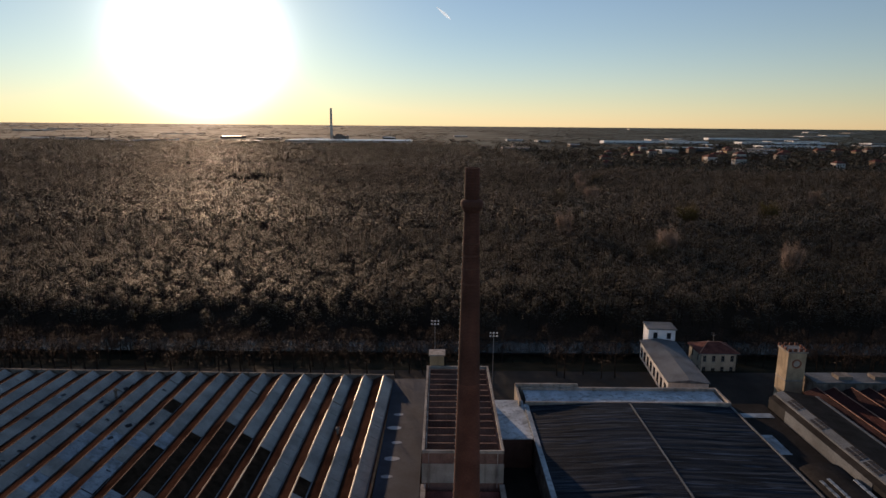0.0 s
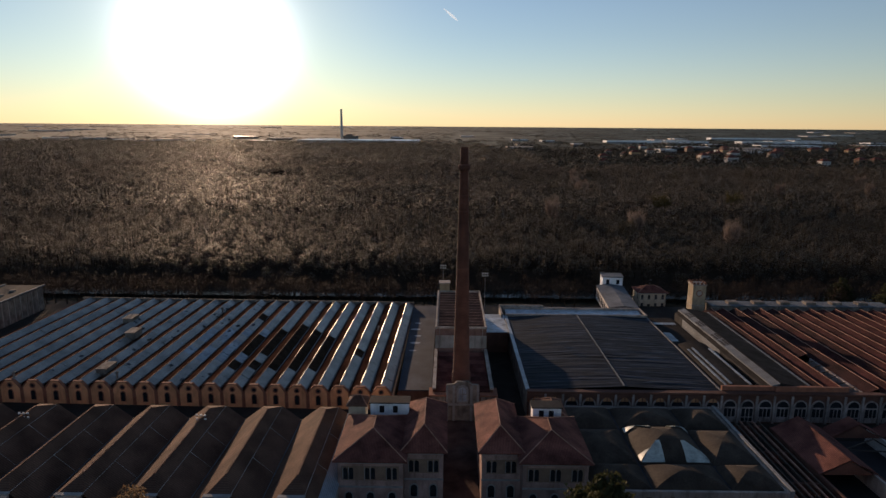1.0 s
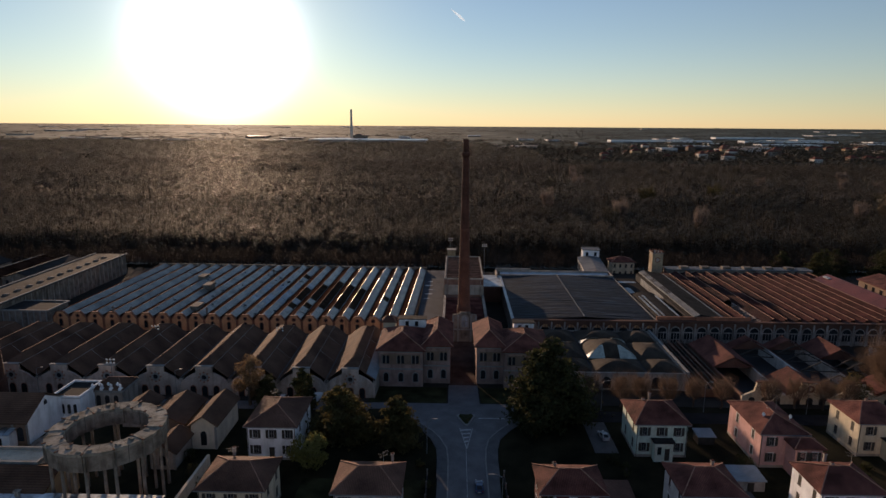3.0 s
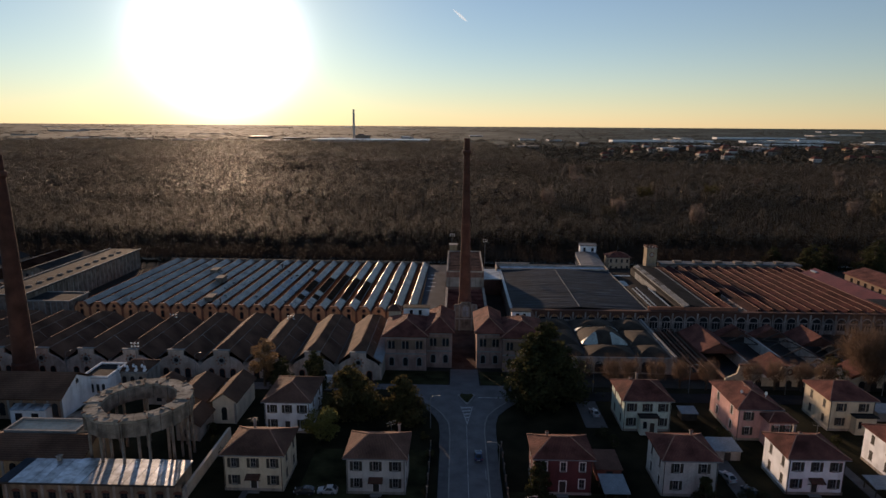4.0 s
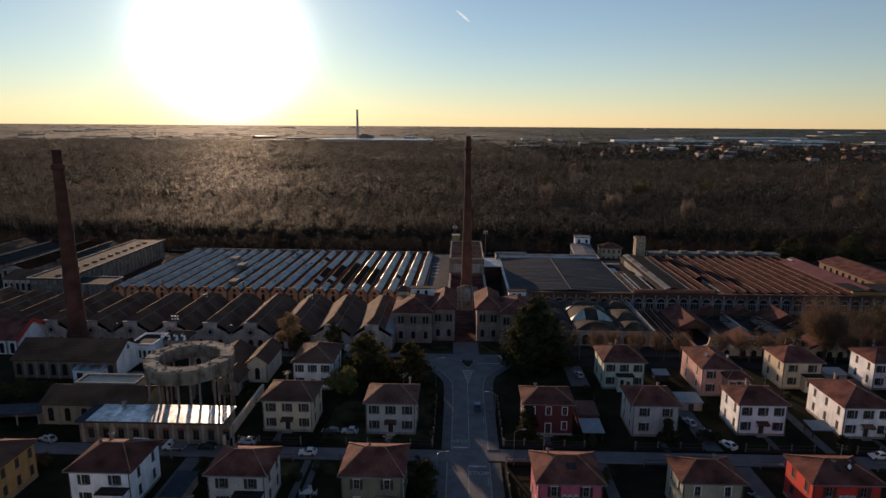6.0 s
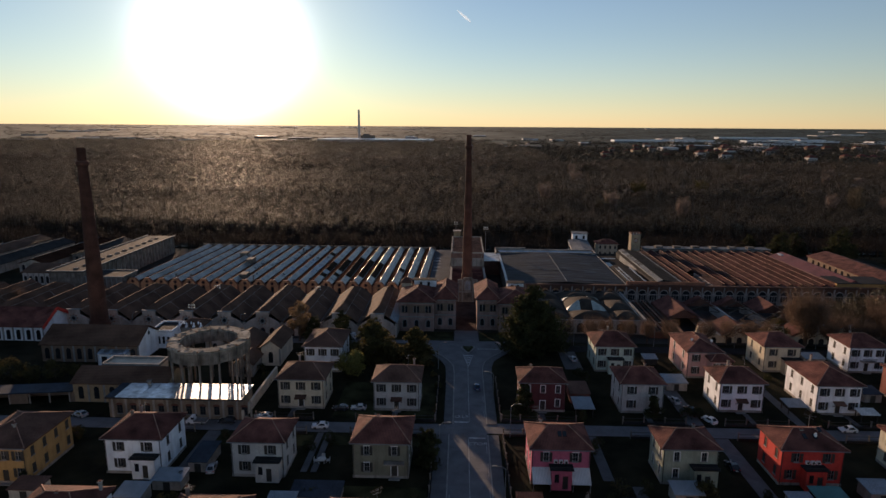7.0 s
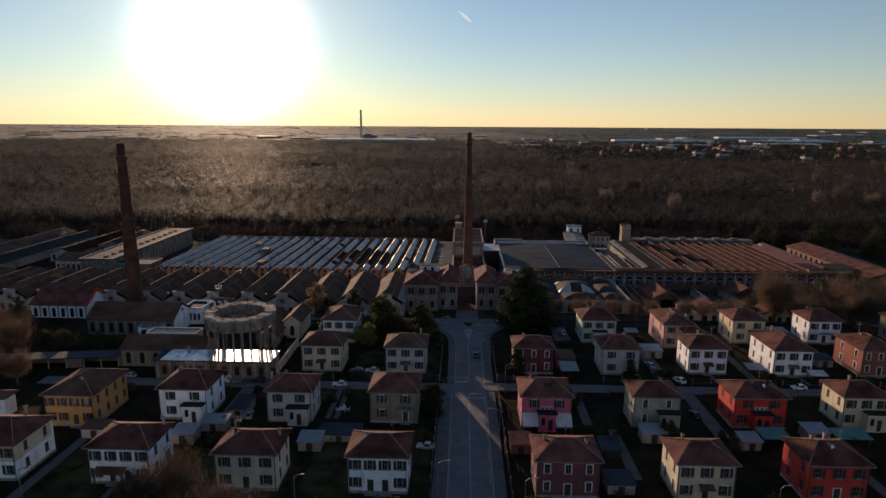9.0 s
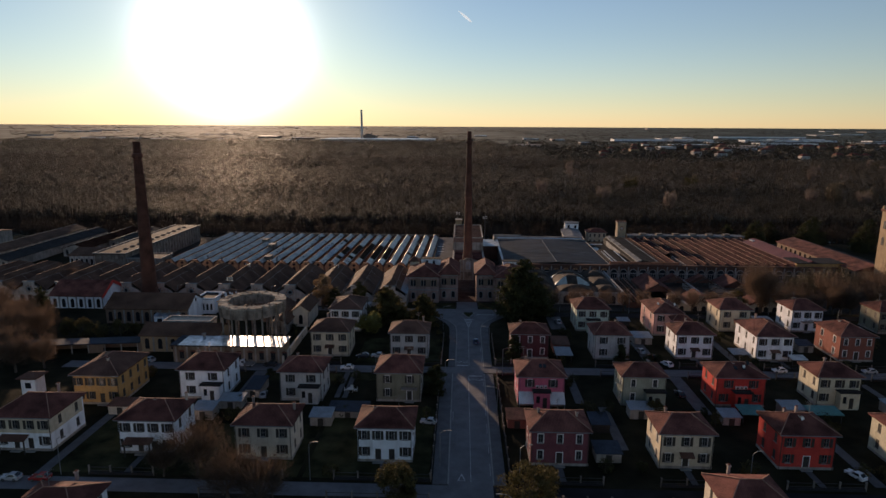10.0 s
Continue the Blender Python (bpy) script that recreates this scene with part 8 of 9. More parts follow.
# town gardens and copses beyond the wood's edge
for _ in range(3600):
    y = fg.uniform(440, 1250)
    x = fg.uniform(0.08, 0.76) * (y + 100)
    if noise.noise((x * 0.007, y * 0.009, 7)) > -0.3 + (y - 600) / 2600 and not wooded(x, y):
        hz.append((x, y, ground_z(y), fg.uniform(4, 7.5), fg.uniform(3, 6)))
wood("far_trees", hz, 24, 1.7, 1.6, 0.6, "twig_plain", "lines of bare trees across the far plain", "trees", False)
for k in range(16):
    y = fg.uniform(1700, 4000)
    x = fg.uniform(-0.74, 0.74) * (y + 100)
    far_building(x, y, fg.uniform(40, 130), fg.uniform(40, 90), fg.uniform(2, 3.5), fg.choice(("wall_grey", "wall_white")), fg.choice(("pale_blue", "stone")), "pale building far out on the plain", gable=False)


# ---- street furniture, cars, gardens ----
def road_mark(name, rows, label, z=0.045):
    t = thing(name, (0, 0, 0), label, "road marking", "road markings")
    for x0, x1, y0, y1 in rows:
        part("paint", boxes((x0, x1, y0, y1, ground_z((y0 + y1) / 2) + 0.02, ground_z((y0 + y1) / 2) + z)), M["paint"], t)
    return t


road_mark("centre_line", [(1.06, 1.12, -90, -57), (1.06, 1.12, -53.5, -25.4), (1.2, 1.26, -21.3, -2.9)], "white centre line worn thin along the avenue")
road_mark("edge_line", [(3.2, 3.25, -52.0 + 4.6 * k, -49.6 + 4.6 * k) for k in range(6)] + [(3.2, 3.25, -20.0 + 4.6 * k, -18.0 + 4.6 * k) for k in range(2)] + [(-1.08, -1.03, -39.5, -37.2)], "thin white edge line of the avenue")
road_mark("stop_line", [(1.2, 3.15, -25.55, -25.25), (-0.7, 1.1, -21.5, -21.2), (1.2, 3.15, -57.2, -56.9)], "white stop line at the crossing")
road_mark("give_way_line", [(3.0, 6.5, 5.05, 5.22)], "white line across the forecourt")
for k, (y, turn) in enumerate(((-27.1, 0), (-19.5, 180))):
    cu = bpy.data.curves.new("stop_word", "FONT")
    cu.body, cu.size, cu.extrude, cu.align_x = "STOP", 0.95, 0.006, "CENTER"
    tmp = bpy.data.objects.new("stop_word", cu)
    me = bpy.data.meshes.new_from_object(tmp)
    me.materials.append(M["paint"])
    ob = tagged(new("stop_word", me), "worn white word STOP painted on the road", "road marking", "road markings")
    ob.matrix_basis = pose(2.2 if turn == 0 else -0.05, y, 0.045, 0, 0, turn)
tri = thing("give_way_triangle", (0.1, -52.4, 0.03), "white give-way triangle painted on the avenue", "road marking", "road markings")
for p_, q_ in (((-0.38, -0.6), (0.38, -0.6)), ((0.38, -0.6), (0.0, 0.6)), ((0.0, 0.6), (-0.38, -0.6))):
    bm = bmesh.new()
    beam(bm, (*p_, 0.005), (*q_, 0.005), 0.1, 0.012)
    part("paint", bm, M["paint"], tri)
isl = thing("traffic_island", (1.3, 0, 0), "kerbed teardrop traffic island with a dark shrub bed", "traffic island")
bm = bmesh.new()
corners = [Vector((-1.4, 6.1)), Vector((1.5, 6.2)), Vector((0.1, 2.4))]


def rounded(corners, r, inset=0.0):
    """The outline of a triangle with rounded corners."""
    mid = sum(corners, Vector((0, 0))) / 3
    out = []
    for k in range(3):
        c = corners[k] + (mid - corners[k]).normalized() * inset
        p = (corners[k - 1] - corners[k]).normalized() * r
        q = (corners[(k + 1) % 3] - corners[k]).normalized() * r
        for t in (0.0, 0.25, 0.5, 0.75, 1.0):
            v = c + p * (1 - t) ** 2 + q * t ** 2
            out.append((v.x, v.y))
    return out[::-1]


pts = rounded(corners, 0.7)
lo = [bm.verts.new((x, y, ground_z(y) - 0.05)) for x, y in pts]
hi = [bm.verts.new((x, y, ground_z(y) + 0.16)) for x, y in pts]
bm.faces.new(hi)
for i in range(len(pts)):
    j = (i + 1) % len(pts)
    bm.faces.new((lo[i], lo[j], hi[j], hi[i]))
bmesh.ops.recalc_face_normals(bm, faces=bm.faces[:])
part("kerb_ring", bm, M["kerb"], isl)
bm = bmesh.new()
pts = rounded(corners, 0.6, 0.35)
base = [bm.verts.new((x, y, ground_z(y) + 0.1)) for x, y in pts]
crest = [bm.verts.new((x * 0.7, 4.9 + (y - 4.9) * 0.7, ground_z(y) + 0.45 + 0.1 * math.sin(9 * x + 5 * y))) for x, y in pts]
for i in range(len(pts)):
    j = (i + 1) % len(pts)
    bm.faces.new((base[i], base[j], crest[j], crest[i]))
bm.faces.new(crest)
bmesh.ops.recalc_face_normals(bm, faces=bm.faces[:])
part("shrub_bed", bm, M["needle"], isl)
# white hatching that runs to a point before the island
for k in range(4):
    y = 1.55 - k * 0.95
    w = 0.66 - k * 0.14
    bm = bmesh.new()
    hexa(bm, [(-w, y, 0.03), (w, y + 0.15, 0.03), (w, y + 0.5, 0.03), (-w, y + 0.35, 0.03), (-w, y, 0.045), (w, y + 0.15, 0.045), (w, y + 0.5, 0.045), (-w, y + 0.35, 0.045)])
    part("hatch_bar", bm, M["paint"], isl, "white painted hatch bar")
for u in (-0.78, 0.85):
    bm = bmesh.new()
    beam(bm, (u, 2.2, 0.036), (0.03, -2.8, 0.036), 0.1, 0.014)
    part("hatch_edge", bm, M["paint"], isl, "white painted edge of the hatching")

for nm, col, ro in (("car_white", (0.7, 0.7, 0.72), 0.25), ("car_blue", (0.04, 0.07, 0.14), 0.25), ("car_dark", (0.03, 0.03, 0.035), 0.25), ("car_red", (0.3, 0.03, 0.025), 0.25), ("car_silver", (0.35, 0.36, 0.38), 0.25)):
    M[nm] = material(nm, col, ro, 0.05, 1.0, 8.0, 0.0, spec=0.5)
M["rubber"] = material("tyre_rubber", (0.02, 0.02, 0.02), 0.8, 0.1, 4.0, 20.0, 0.05)
M["tail"] = material("tail_lamp_red", (0.35, 0.02, 0.015), 0.3, 0.1, 4.0, 20.0, 0.0, spec=0.5)


def profile_body(bm, outline, w, inset=0.0, z_in=9e9):
    """A car body out of a side outline (y, z), narrower above z_in."""
    n = len(outline)
    L = [bm.verts.new((-w / 2 + (inset if z > z_in else 0), y, z)) for y, z in outline]
    R = [bm.verts.new((w / 2 - (inset if z > z_in else 0), y, z)) for y, z in outline]
    bm.faces.new(L)
    bm.faces.new(R[::-1])
    for i in range(n):
        j = (i + 1) % n
        bm.faces.new((L[i], R[i], R[j], L[j]))
    bmesh.ops.recalc_face_normals(bm, faces=bm.faces[:])


def car(x, y, rz, paint, label, kind="car"):
    """A parked car, its nose to +y before turning."""
    c = thing("van" if kind == "van" else "pickup_truck" if kind == "pickup" else "car", (x, y, ground_z(y) + 0.03), label, kind if kind != "pickup" else "truck", "parked vehicles", rz=rz)
    c.scale = (0.86, 0.86, 0.86)
    L, W = (3.0, 1.2) if kind != "car" else (2.4, 1.02)
    h = L / 2
    bm = bmesh.new()
    if kind == "van":
        o = [(-h, 0.16), (h, 0.16), (h, 0.55), (h - 0.35, 0.72), (h - 0.8, 1.28), (-h + 0.05, 1.36), (-h, 1.2)]
        zi = 0.8
    elif kind == "pickup":
        o = [(-h, 0.3), (-h, 0.42), (0.35, 0.42), (0.38, 1.2), (h - 0.65, 1.2), (h - 0.3, 0.7), (h, 0.6), (h, 0.18), (0.3, 0.18), (0.2, 0.3)]
        zi = 0.75
    else:
        o = [(-h, 0.16), (h, 0.16), (h, 0.42), (h - 0.1, 0.5), (h - 0.75, 0.58), (h - 1.15, 0.9), (-h + 0.55, 0.93), (-h + 0.1, 0.6), (-h, 0.55)]
        zi = 0.7
    profile_body(bm, o, W, 0.12, zi)
    bmesh.ops.bevel(bm, geom=bm.edges[:], offset=0.03, segments=2, affect="EDGES")
    body = part("body", bm, M[paint], c)
    if kind == "car":
        glass = [(-0.02, h - 1.13, h - 0.78, 0.62, 0.86)]
        bm = bmesh.new()
        hexa(bm, [(-W / 2 + 0.14, h - 0.74, 0.6), (W / 2 - 0.14, h - 0.74, 0.6), (W / 2 - 0.2, h - 1.12, 0.885), (-W / 2 + 0.2, h - 1.12, 0.885), (-W / 2 + 0.14, h - 0.71, 0.62), (W / 2 - 0.14, h - 0.71, 0.62), (W / 2 - 0.2, h - 1.09, 0.905), (-W / 2 + 0.2, h - 1.09, 0.905)])
        part("windscreen", bm, M["glass"], body)
        bm = bmesh.new()
        hexa(bm, [(-W / 2 + 0.14, -h + 0.11, 0.62), (W / 2 - 0.14, -h + 0.11, 0.62), (W / 2 - 0.2, -h + 0.5, 0.905), (-W / 2 + 0.2, -h + 0.5, 0.905), (-W / 2 + 0.14, -h + 0.08, 0.64), (W / 2 - 0.14, -h + 0.08, 0.64), (W / 2 - 0.2, -h + 0.47, 0.925), (-W / 2 + 0.2, -h + 0.47, 0.925)])
        part("rear_window", bm, M["glass"], body)
        for s in (-1, 1):
            bm = bmesh.new()
            xs = s * (W / 2 - 0.005)
            xt = s * (W / 2 - 0.105)
            a = [(xs, -h + 0.35, 0.6), (xs, h - 0.95, 0.6), (xt, h - 1.2, 0.86), (xt, -h + 0.6, 0.88)]
            hexa(bm, [(p[0] - 0.015, p[1], p[2]) for p in a] + [(p[0] + 0.015, p[1], p[2]) for p in a])
            bmesh.ops.recalc_face_normals(bm, faces=bm.faces[:])
            part("side_window", bm, M["glass"], body)
    else:
        bm = bmesh.new()
        top = 1.22 if kind == "van" else 1.15
        hexa(bm, [(-W / 2 + 0.12, h - 0.4, 0.76), (W / 2 - 0.12, h - 0.4, 0.76), (W / 2 - 0.18, h - 0.78, top), (-W / 2 + 0.18, h - 0.78, top), (-W / 2 + 0.12, h - 0.36, 0.78), (W / 2 - 0.12, h - 0.36, 0.78), (W / 2 - 0.18, h - 0.74, top + 0.02), (-W / 2 + 0.18, h - 0.74, top + 0.02)])
        part("windscreen", bm, M["glass"], body)
        for s in (-1, 1):
            part("side_window", boxes((s * (W / 2 - 0.07) - 0.02, s * (W / 2 - 0.07) + 0.02, h - 1.3, h - 0.85, 0.8, 1.1)), M["glass"], body)
        if kind == "pickup":
            part("load_bed", boxes((-W / 2, W / 2, -h, 0.3, 0.422, 0.5), (-W / 2, -W / 2 + 0.05, -h, 0.3, 0.502, 0.7), (W / 2 - 0.05, W / 2, -h, 0.3, 0.502, 0.7), (-W / 2 + 0.05, W / 2 - 0.05, -h, -h + 0.05, 0.502, 0.7)), M["metal"], body)
    for s in (-1, 1):
        for yy in (-h + 0.5, h - 0.5):
            w = bmesh.new()
            lathe(w, [(0.12, -0.08), (0.19, -0.08), (0.2, -0.05), (0.2, 0.05), (0.19, 0.08), (0.12, 0.08)], 14)
            bmesh.ops.rotate(w, verts=w.verts, matrix=Euler((0, radians(90), 0)).to_matrix())
            wh_ = part("wheel", shared(("wheel", 1), lambda: w), M["rubber"], c)
            wh_.matrix_basis = pose(s * (W / 2 - 0.06), yy, 0.2)
            part("rim", shared(("rim", 1), lambda: boxes((-0.09, 0.09, -0.07, 0.07, -0.07, 0.07))), M["metal"], wh_)
        part("headlight", boxes((s * W * 0.36 - 0.1, s * W * 0.36 + 0.1, h - 0.03, h + 0.02, 0.42, 0.5)), M["frame_white"], body)
        part("tail_light", boxes((s * W * 0.4 - 0.07, s * W * 0.4 + 0.07, -h - 0.02, -h + 0.03, 0.42, 0.53)), M["tail"], body)
    part("bumper", boxes((-W / 2 + 0.03, W / 2 - 0.03, h, h + 0.05, 0.18, 0.32)), M["rubber"], body)
    part("number_plate", boxes((-0.17, 0.17, -h - 0.025, -h - 0.005, 0.3, 0.38)), M["frame_white"], body, "blank pale plate")
    return c


car(2.5, -11.0, 0, "car_blue", "small blue car with a pale roof on the avenue")
car(-17.6, -23.6, 92, "car_white", "white hatchback on the cross street")
car(48.9, -21.9, 90, "car_white", "white car parked along the cross street")
car(62.6, -21.7, 90, "car_silver", "silver car parked along the cross street")
car(-37.3, -23.0, -92, "car_white", "white delivery van before the workshop", "van")
car(-33.6, -23.0, 88, "car_white", "white flatbed truck before the workshop", "pickup")
car(-24.9, 10.7, 90, "car_white", "white hatchback before the warehouses")
car(-20.2, 10.7, 90, "car_white", "white delivery van before the warehouses", "van")
car(-42.0, -22.9, 90, "car_dark", "dark car before the workshop")
car(-29.8, -22.8, 90, "car_dark", "dark car beside the workshop wall")
car(-25.4, -21.4, 90, "car_silver", "silver car by the boundary wall")
car(-49.6, -21.8, 70, "car_silver", "silver car near the workshops")
car(-16.0, -18.6, 90, "car_dark", "dark car behind a garden hedge")
car(-13.6, -18.4, 90, "car_silver", "silver car behind a garden hedge")
car(18.4, 0.4, 8, "car_silver", "silver car on a pale driveway")
car(29.8, -14.4, 10, "car_silver", "silver car between two houses")
car(32.4, -20.0, 25, "car_white", "white car at a garden gate")
car(31.0, -17.2, 15, "car_dark", "dark car between two houses")
car(42.6, -50.7, 22, "car_white", "white car beside a scarlet house")
car(-44.5, -54.6, 90, "car_red", "red car on the near street")
car(-47.6, -54.7, 90, "car_silver", "pale car on the near street")
car(30.6, -31.0, 4, "car_dark", "dark car on a driveway")
car(-27.4, -33.6, 10, "car_silver", "pale car under a garden shelter")
car(-2.2 - 1.9, -40.5, 80, "car_silver", "pale car in a garden by the avenue")


def street_lamp(x, y, toward, h=4.4):
    t = thing("street_lamp", (x, y, ground_z(y)), "slender grey street lamp with a curved arm", "street lamp", "street lamps")
    bm = bmesh.new()
    limb(bm, (0, 0, 0), (0, 0, h - 0.3), 0.045, 0.03, 8)
    pole = part("pole", bm, M["metal"], t)
    bm = bmesh.new()
    limb(bm, (0, 0, h - 0.3), (toward * 0.4, 0, h), 0.035, 0.03, 6)
    limb(bm, (toward * 0.4, 0, h), (toward * 1.0, 0, h + 0.06), 0.03, 0.025, 6)
    part("arm", bm, M["metal"], pole)
    part("lamp_head", boxes((min(toward * 0.85, toward * 1.4), max(toward * 0.85, toward * 1.25), -0.07, 0.07, h + 0.03, h + 0.1)), M["metal"], pole, "grey lamp head")
    return t


for y, x, s in ((-50.5, -2.3, 1), (-38.9, 4.6, -1), (-30.0, -2.3, 1), (-15.3, 4.6, -1), (-4.0, -3.4, 1), (-25.0, 6.2, 1), (-53.2, 6.2, 1), (-62.0, 4.6, -1)):
    street_lamp(x, y, s)
for k, x in enumerate((-43, -16, 30, 57)):
    street_lamp(x, -53.5, 0.8)
for x, y in ((20, 8.6), (34, 8.6), (48, 8.6), (62, 8.6), (-40, 11), (-60, 11)):
    street_lamp(x, y, 0.8)


def floodlight_mast(x, y, h):
    t = thing("floodlight_mast", (x, y, ground_z(y)), "thin mast with two rows of floodlights", "mast")
    bm = bmesh.new()
    limb(bm, (0, 0, 0), (0, 0, h), 0.07, 0.04, 6)
    part("pole", bm, M["metal"], t)
    for z in (h - 0.5, h):
        part("crossbar", boxes((-0.6, 0.6, -0.03, 0.03, z - 0.03, z + 0.03)), M["metal"], t)
        for u in (-0.5, 0, 0.5):
            part("floodlight", boxes((u - 0.12, u + 0.12, -0.12, -0.03, z + 0.03, z + 0.22)), M["frame_white"], t)


floodlight_mast(-1.5, 88.5, 10.0)
floodlight_mast(7.4, 86.0, 9.0)
floodlight_mast(-48.0, 9.2, 6.2)
floodlight_mast(-50.5, 27.0, 6.0)
floodlight_mast(-29.5, 27.0, 6.0)

# garden fences along the streets
slat = shared(("fence_slat",), lambda: boxes((-0.03, 0.03, -0.012, 0.012, 0.0, 0.62)))
post = shared(("fence_post",), lambda: boxes((-0.07, 0.07, -0.07, 0.07, 0, 1.0), (-0.1, 0.1, -0.1, 0.1, 1.001, 1.06)))


def fence(x0, x1, y, along="x", mat="wood_dark", label="low garden fence of dark slats on a wall"):
    L = x1 - x0
    f = thing("garden_fence", (x0, y, 0) if along == "x" else (y, x0, 0), label, "fence", "garden fences", rz=0 if along == "x" else 90)
    part("low_wall", boxes((0, L, -0.08, 0.08, -0.05, 0.3)), M["tar_roof"], f)
    for z in (0.42, 0.82):
        part("rail", boxes((0.1, L - 0.1, -0.02, 0.02, z, z + 0.05)), M[mat], f)
    n = max(2, int(L / 2.2) + 1)
    for k in range(n):
        p = part("post", post, M["concrete"], f)
        p.location.x = L * k / (n - 1)
    return f


for x0, x1 in ((-40, -33), (-26.5, -19), (-13.5, -3.2), (5.4, 15), (21, 29), (34, 42), (47, 55), (61, 68)):
    fence(x0, x1, -25.1 if x0 < 0 else -24.7)
    fence(x0, x1, -21.4 if x0 < 0 else -21.0)
    fence(x0, x1, -53.3)
    if x0 > -27:
        fence(x0, x1, -56.9)
for y0, y1 in ((-52.8, -40), (-39.4, -26), (-20.8, -9)):
    fence(y0, y1, -3.15, "y")
    fence(y0, y1, 5.3, "y")

# lower front wing of the rose house
rw = next(o for o in bpy.data.objects if o.get("label", "").startswith("rose brick house"))
part("front_wing", boxes((0.3, 3.2, -6.0, -4.0, -0.1, 3.5)), M["wall_rose"], rw, "lower projecting wing")
hip_roof(rw, 0.0, 3.5, -6.3, -3.9, 3.502, 0.75, "tile_red", name="wing_roof")
for u_ in (1.1, 2.4):
    place_window(rw, "S", (u_, -6.09, 2.1), 0.58, 1.05, "open", trim="frame_white")

# garden sheds, shelters, drives


def shelter(x, y, w, d, h, roof, wall, label, open_front=False, rz=0):
    t = thing("garden_shelter" if open_front else "garden_shed", (x, y, 0), label, "shelter" if open_front else "shed", "garden outbuildings", rz=rz)
    if open_front:
        for u in (-w / 2 + 0.08, w / 2 - 0.08):
            for v in (-d / 2 + 0.08, d / 2 - 0.08):
                part("post", boxes((u - 0.05, u + 0.05, v - 0.05, v + 0.05, 0, h)), M[wall], t)
    else:
        part("wall_front", boxes((-w / 2, w / 2, -d / 2, -d / 2 + 0.1, 0, h)), M[wall], t)
        part("wall_back", boxes((-w / 2, w / 2, d / 2 - 0.1, d / 2, 0, h)), M[wall], t)
        part("wall_side", boxes((-w / 2, -w / 2 + 0.1, -d / 2 + 0.1, d / 2 - 0.1, 0, h)), M[wall], t)
        part("wall_side", boxes((w / 2 - 0.1, w / 2, -d / 2 + 0.1, d / 2 - 0.1, 0, h)), M[wall], t)
        part("door", boxes((-0.35, 0.35, -d / 2 - 0.04, -d / 2 - 0.004, 0, h * 0.85)), M["wood_dark"], t)
    bm = bmesh.new()
    hexa(bm, [(-w / 2 - 0.15, -d / 2 - 0.15, h), (w / 2 + 0.15, -d / 2 - 0.15, h), (w / 2 + 0.15, d / 2 + 0.15, h + 0.22), (-w / 2 - 0.15, d / 2 + 0.15, h + 0.22), (-w / 2 - 0.15, -d / 2 - 0.15, h + 0.07), (w / 2 + 0.15, -d / 2 - 0.15, h + 0.07), (w / 2 + 0.15, d / 2 + 0.15, h + 0.29), (-w / 2 - 0.15, d / 2 + 0.15, h + 0.29)])
    part("roof", bm, M[roof], t)
    return t


shelter(23.2, -37.2, 2.8, 2.0, 1.3, "shed_pale", "stone", "garden shed with a pale sheet roof")
shelter(16.4, -17.8, 2.4, 3.0, 1.2, "shed_pale", "wood_dark", "open shelter with a pale roof", True)
shelter(16.6, -13.4, 2.6, 3.6, 1.4, "tile_old", "wall_brick", "low brick outbuilding with a tiled roof")
shelter(31.4, -9.2, 3.0, 2.6, 1.2, "shed_pale", "stone", "garage with a pale sheet roof")
shelter(43.2, -36.0, 2.6, 2.2, 1.2, "shed_pale", "stone", "garden shed with a pale sheet roof")
shelter(46.6, -37.4, 3.8, 2.0, 1.2, "shed_teal", "wood_dark", "open shelter under a teal sheet", True)
shelter(37.4, -37.6, 3.0, 2.2, 1.2, "shed_teal", "wood_dark", "open shelter under a dull teal sheet", True)
shelter(34.2, -38.4, 2.2, 2.0, 1.1, "shed_pale", "stone", "small shed with a pale roof")
shelter(45.0, -16.4, 2.4, 2.0, 1.1, "shed_pale", "wood_dark", "open shelter with a pale roof", True)
shelter(53.4, -18.4, 2.2, 1.4, 1.0, "canvas", "wood_dark", "white canvas garden shelter", True)
shelter(7.0, -40.0, 2.4, 2.6, 1.2, "tile_red", "wall_brick", "small shed with a red tile roof")
shelter(16.6, -47.6, 2.8, 2.4, 1.1, "flat_roof", "stone", "low shed with a dark flat roof")
shelter(17.2, -40.6, 2.2, 2.8, 1.1, "flat_roof", "wood_dark", "low shed with a dark flat roof")
shelter(-33.0, -39.6, 2.6, 2.2, 1.3, "shed_pale", "stone", "garden shed with a pale blue roof")
shelter(-17.6, -40.6, 2.6, 2.2, 1.2, "shed_pale", "stone", "garden shed with a pale blue roof")
shelter(-28.8, -32.0, 2.0, 4.0, 1.2, "flat_roof", "stone", "long low shed with a dark roof")
shelter(-30.6, -36.5, 3.0, 2.0, 1.1, "shed_pale", "stone", "low garage with a pale roof")
shelter(-14.6, -38.2, 5.0, 2.4, 0.9, "flat_roof", "stone", "low flat-roofed grey garage")
shelter(-44.2, -38.8, 3.0, 2.0, 1.2, "tile_old", "wall_cream", "low shed with a tiled roof")
shelter(57.4, -35.0, 2.8, 2.2, 1.2, "shed_pale", "stone", "garden shed with a pale roof")
shelter(57.6, -12.0, 2.4, 2.4, 1.2, "flat_roof", "stone", "low shed with a dark roof")
shelter(57.0, 1.0, 3.0, 2.2, 1.2, "shed_pale", "stone", "low shed with a white roof")
shelter(30.6, 0.0, 2.0, 1.6, 1.0, "shed_pale", "wood_dark", "small blue-roofed garden shed")
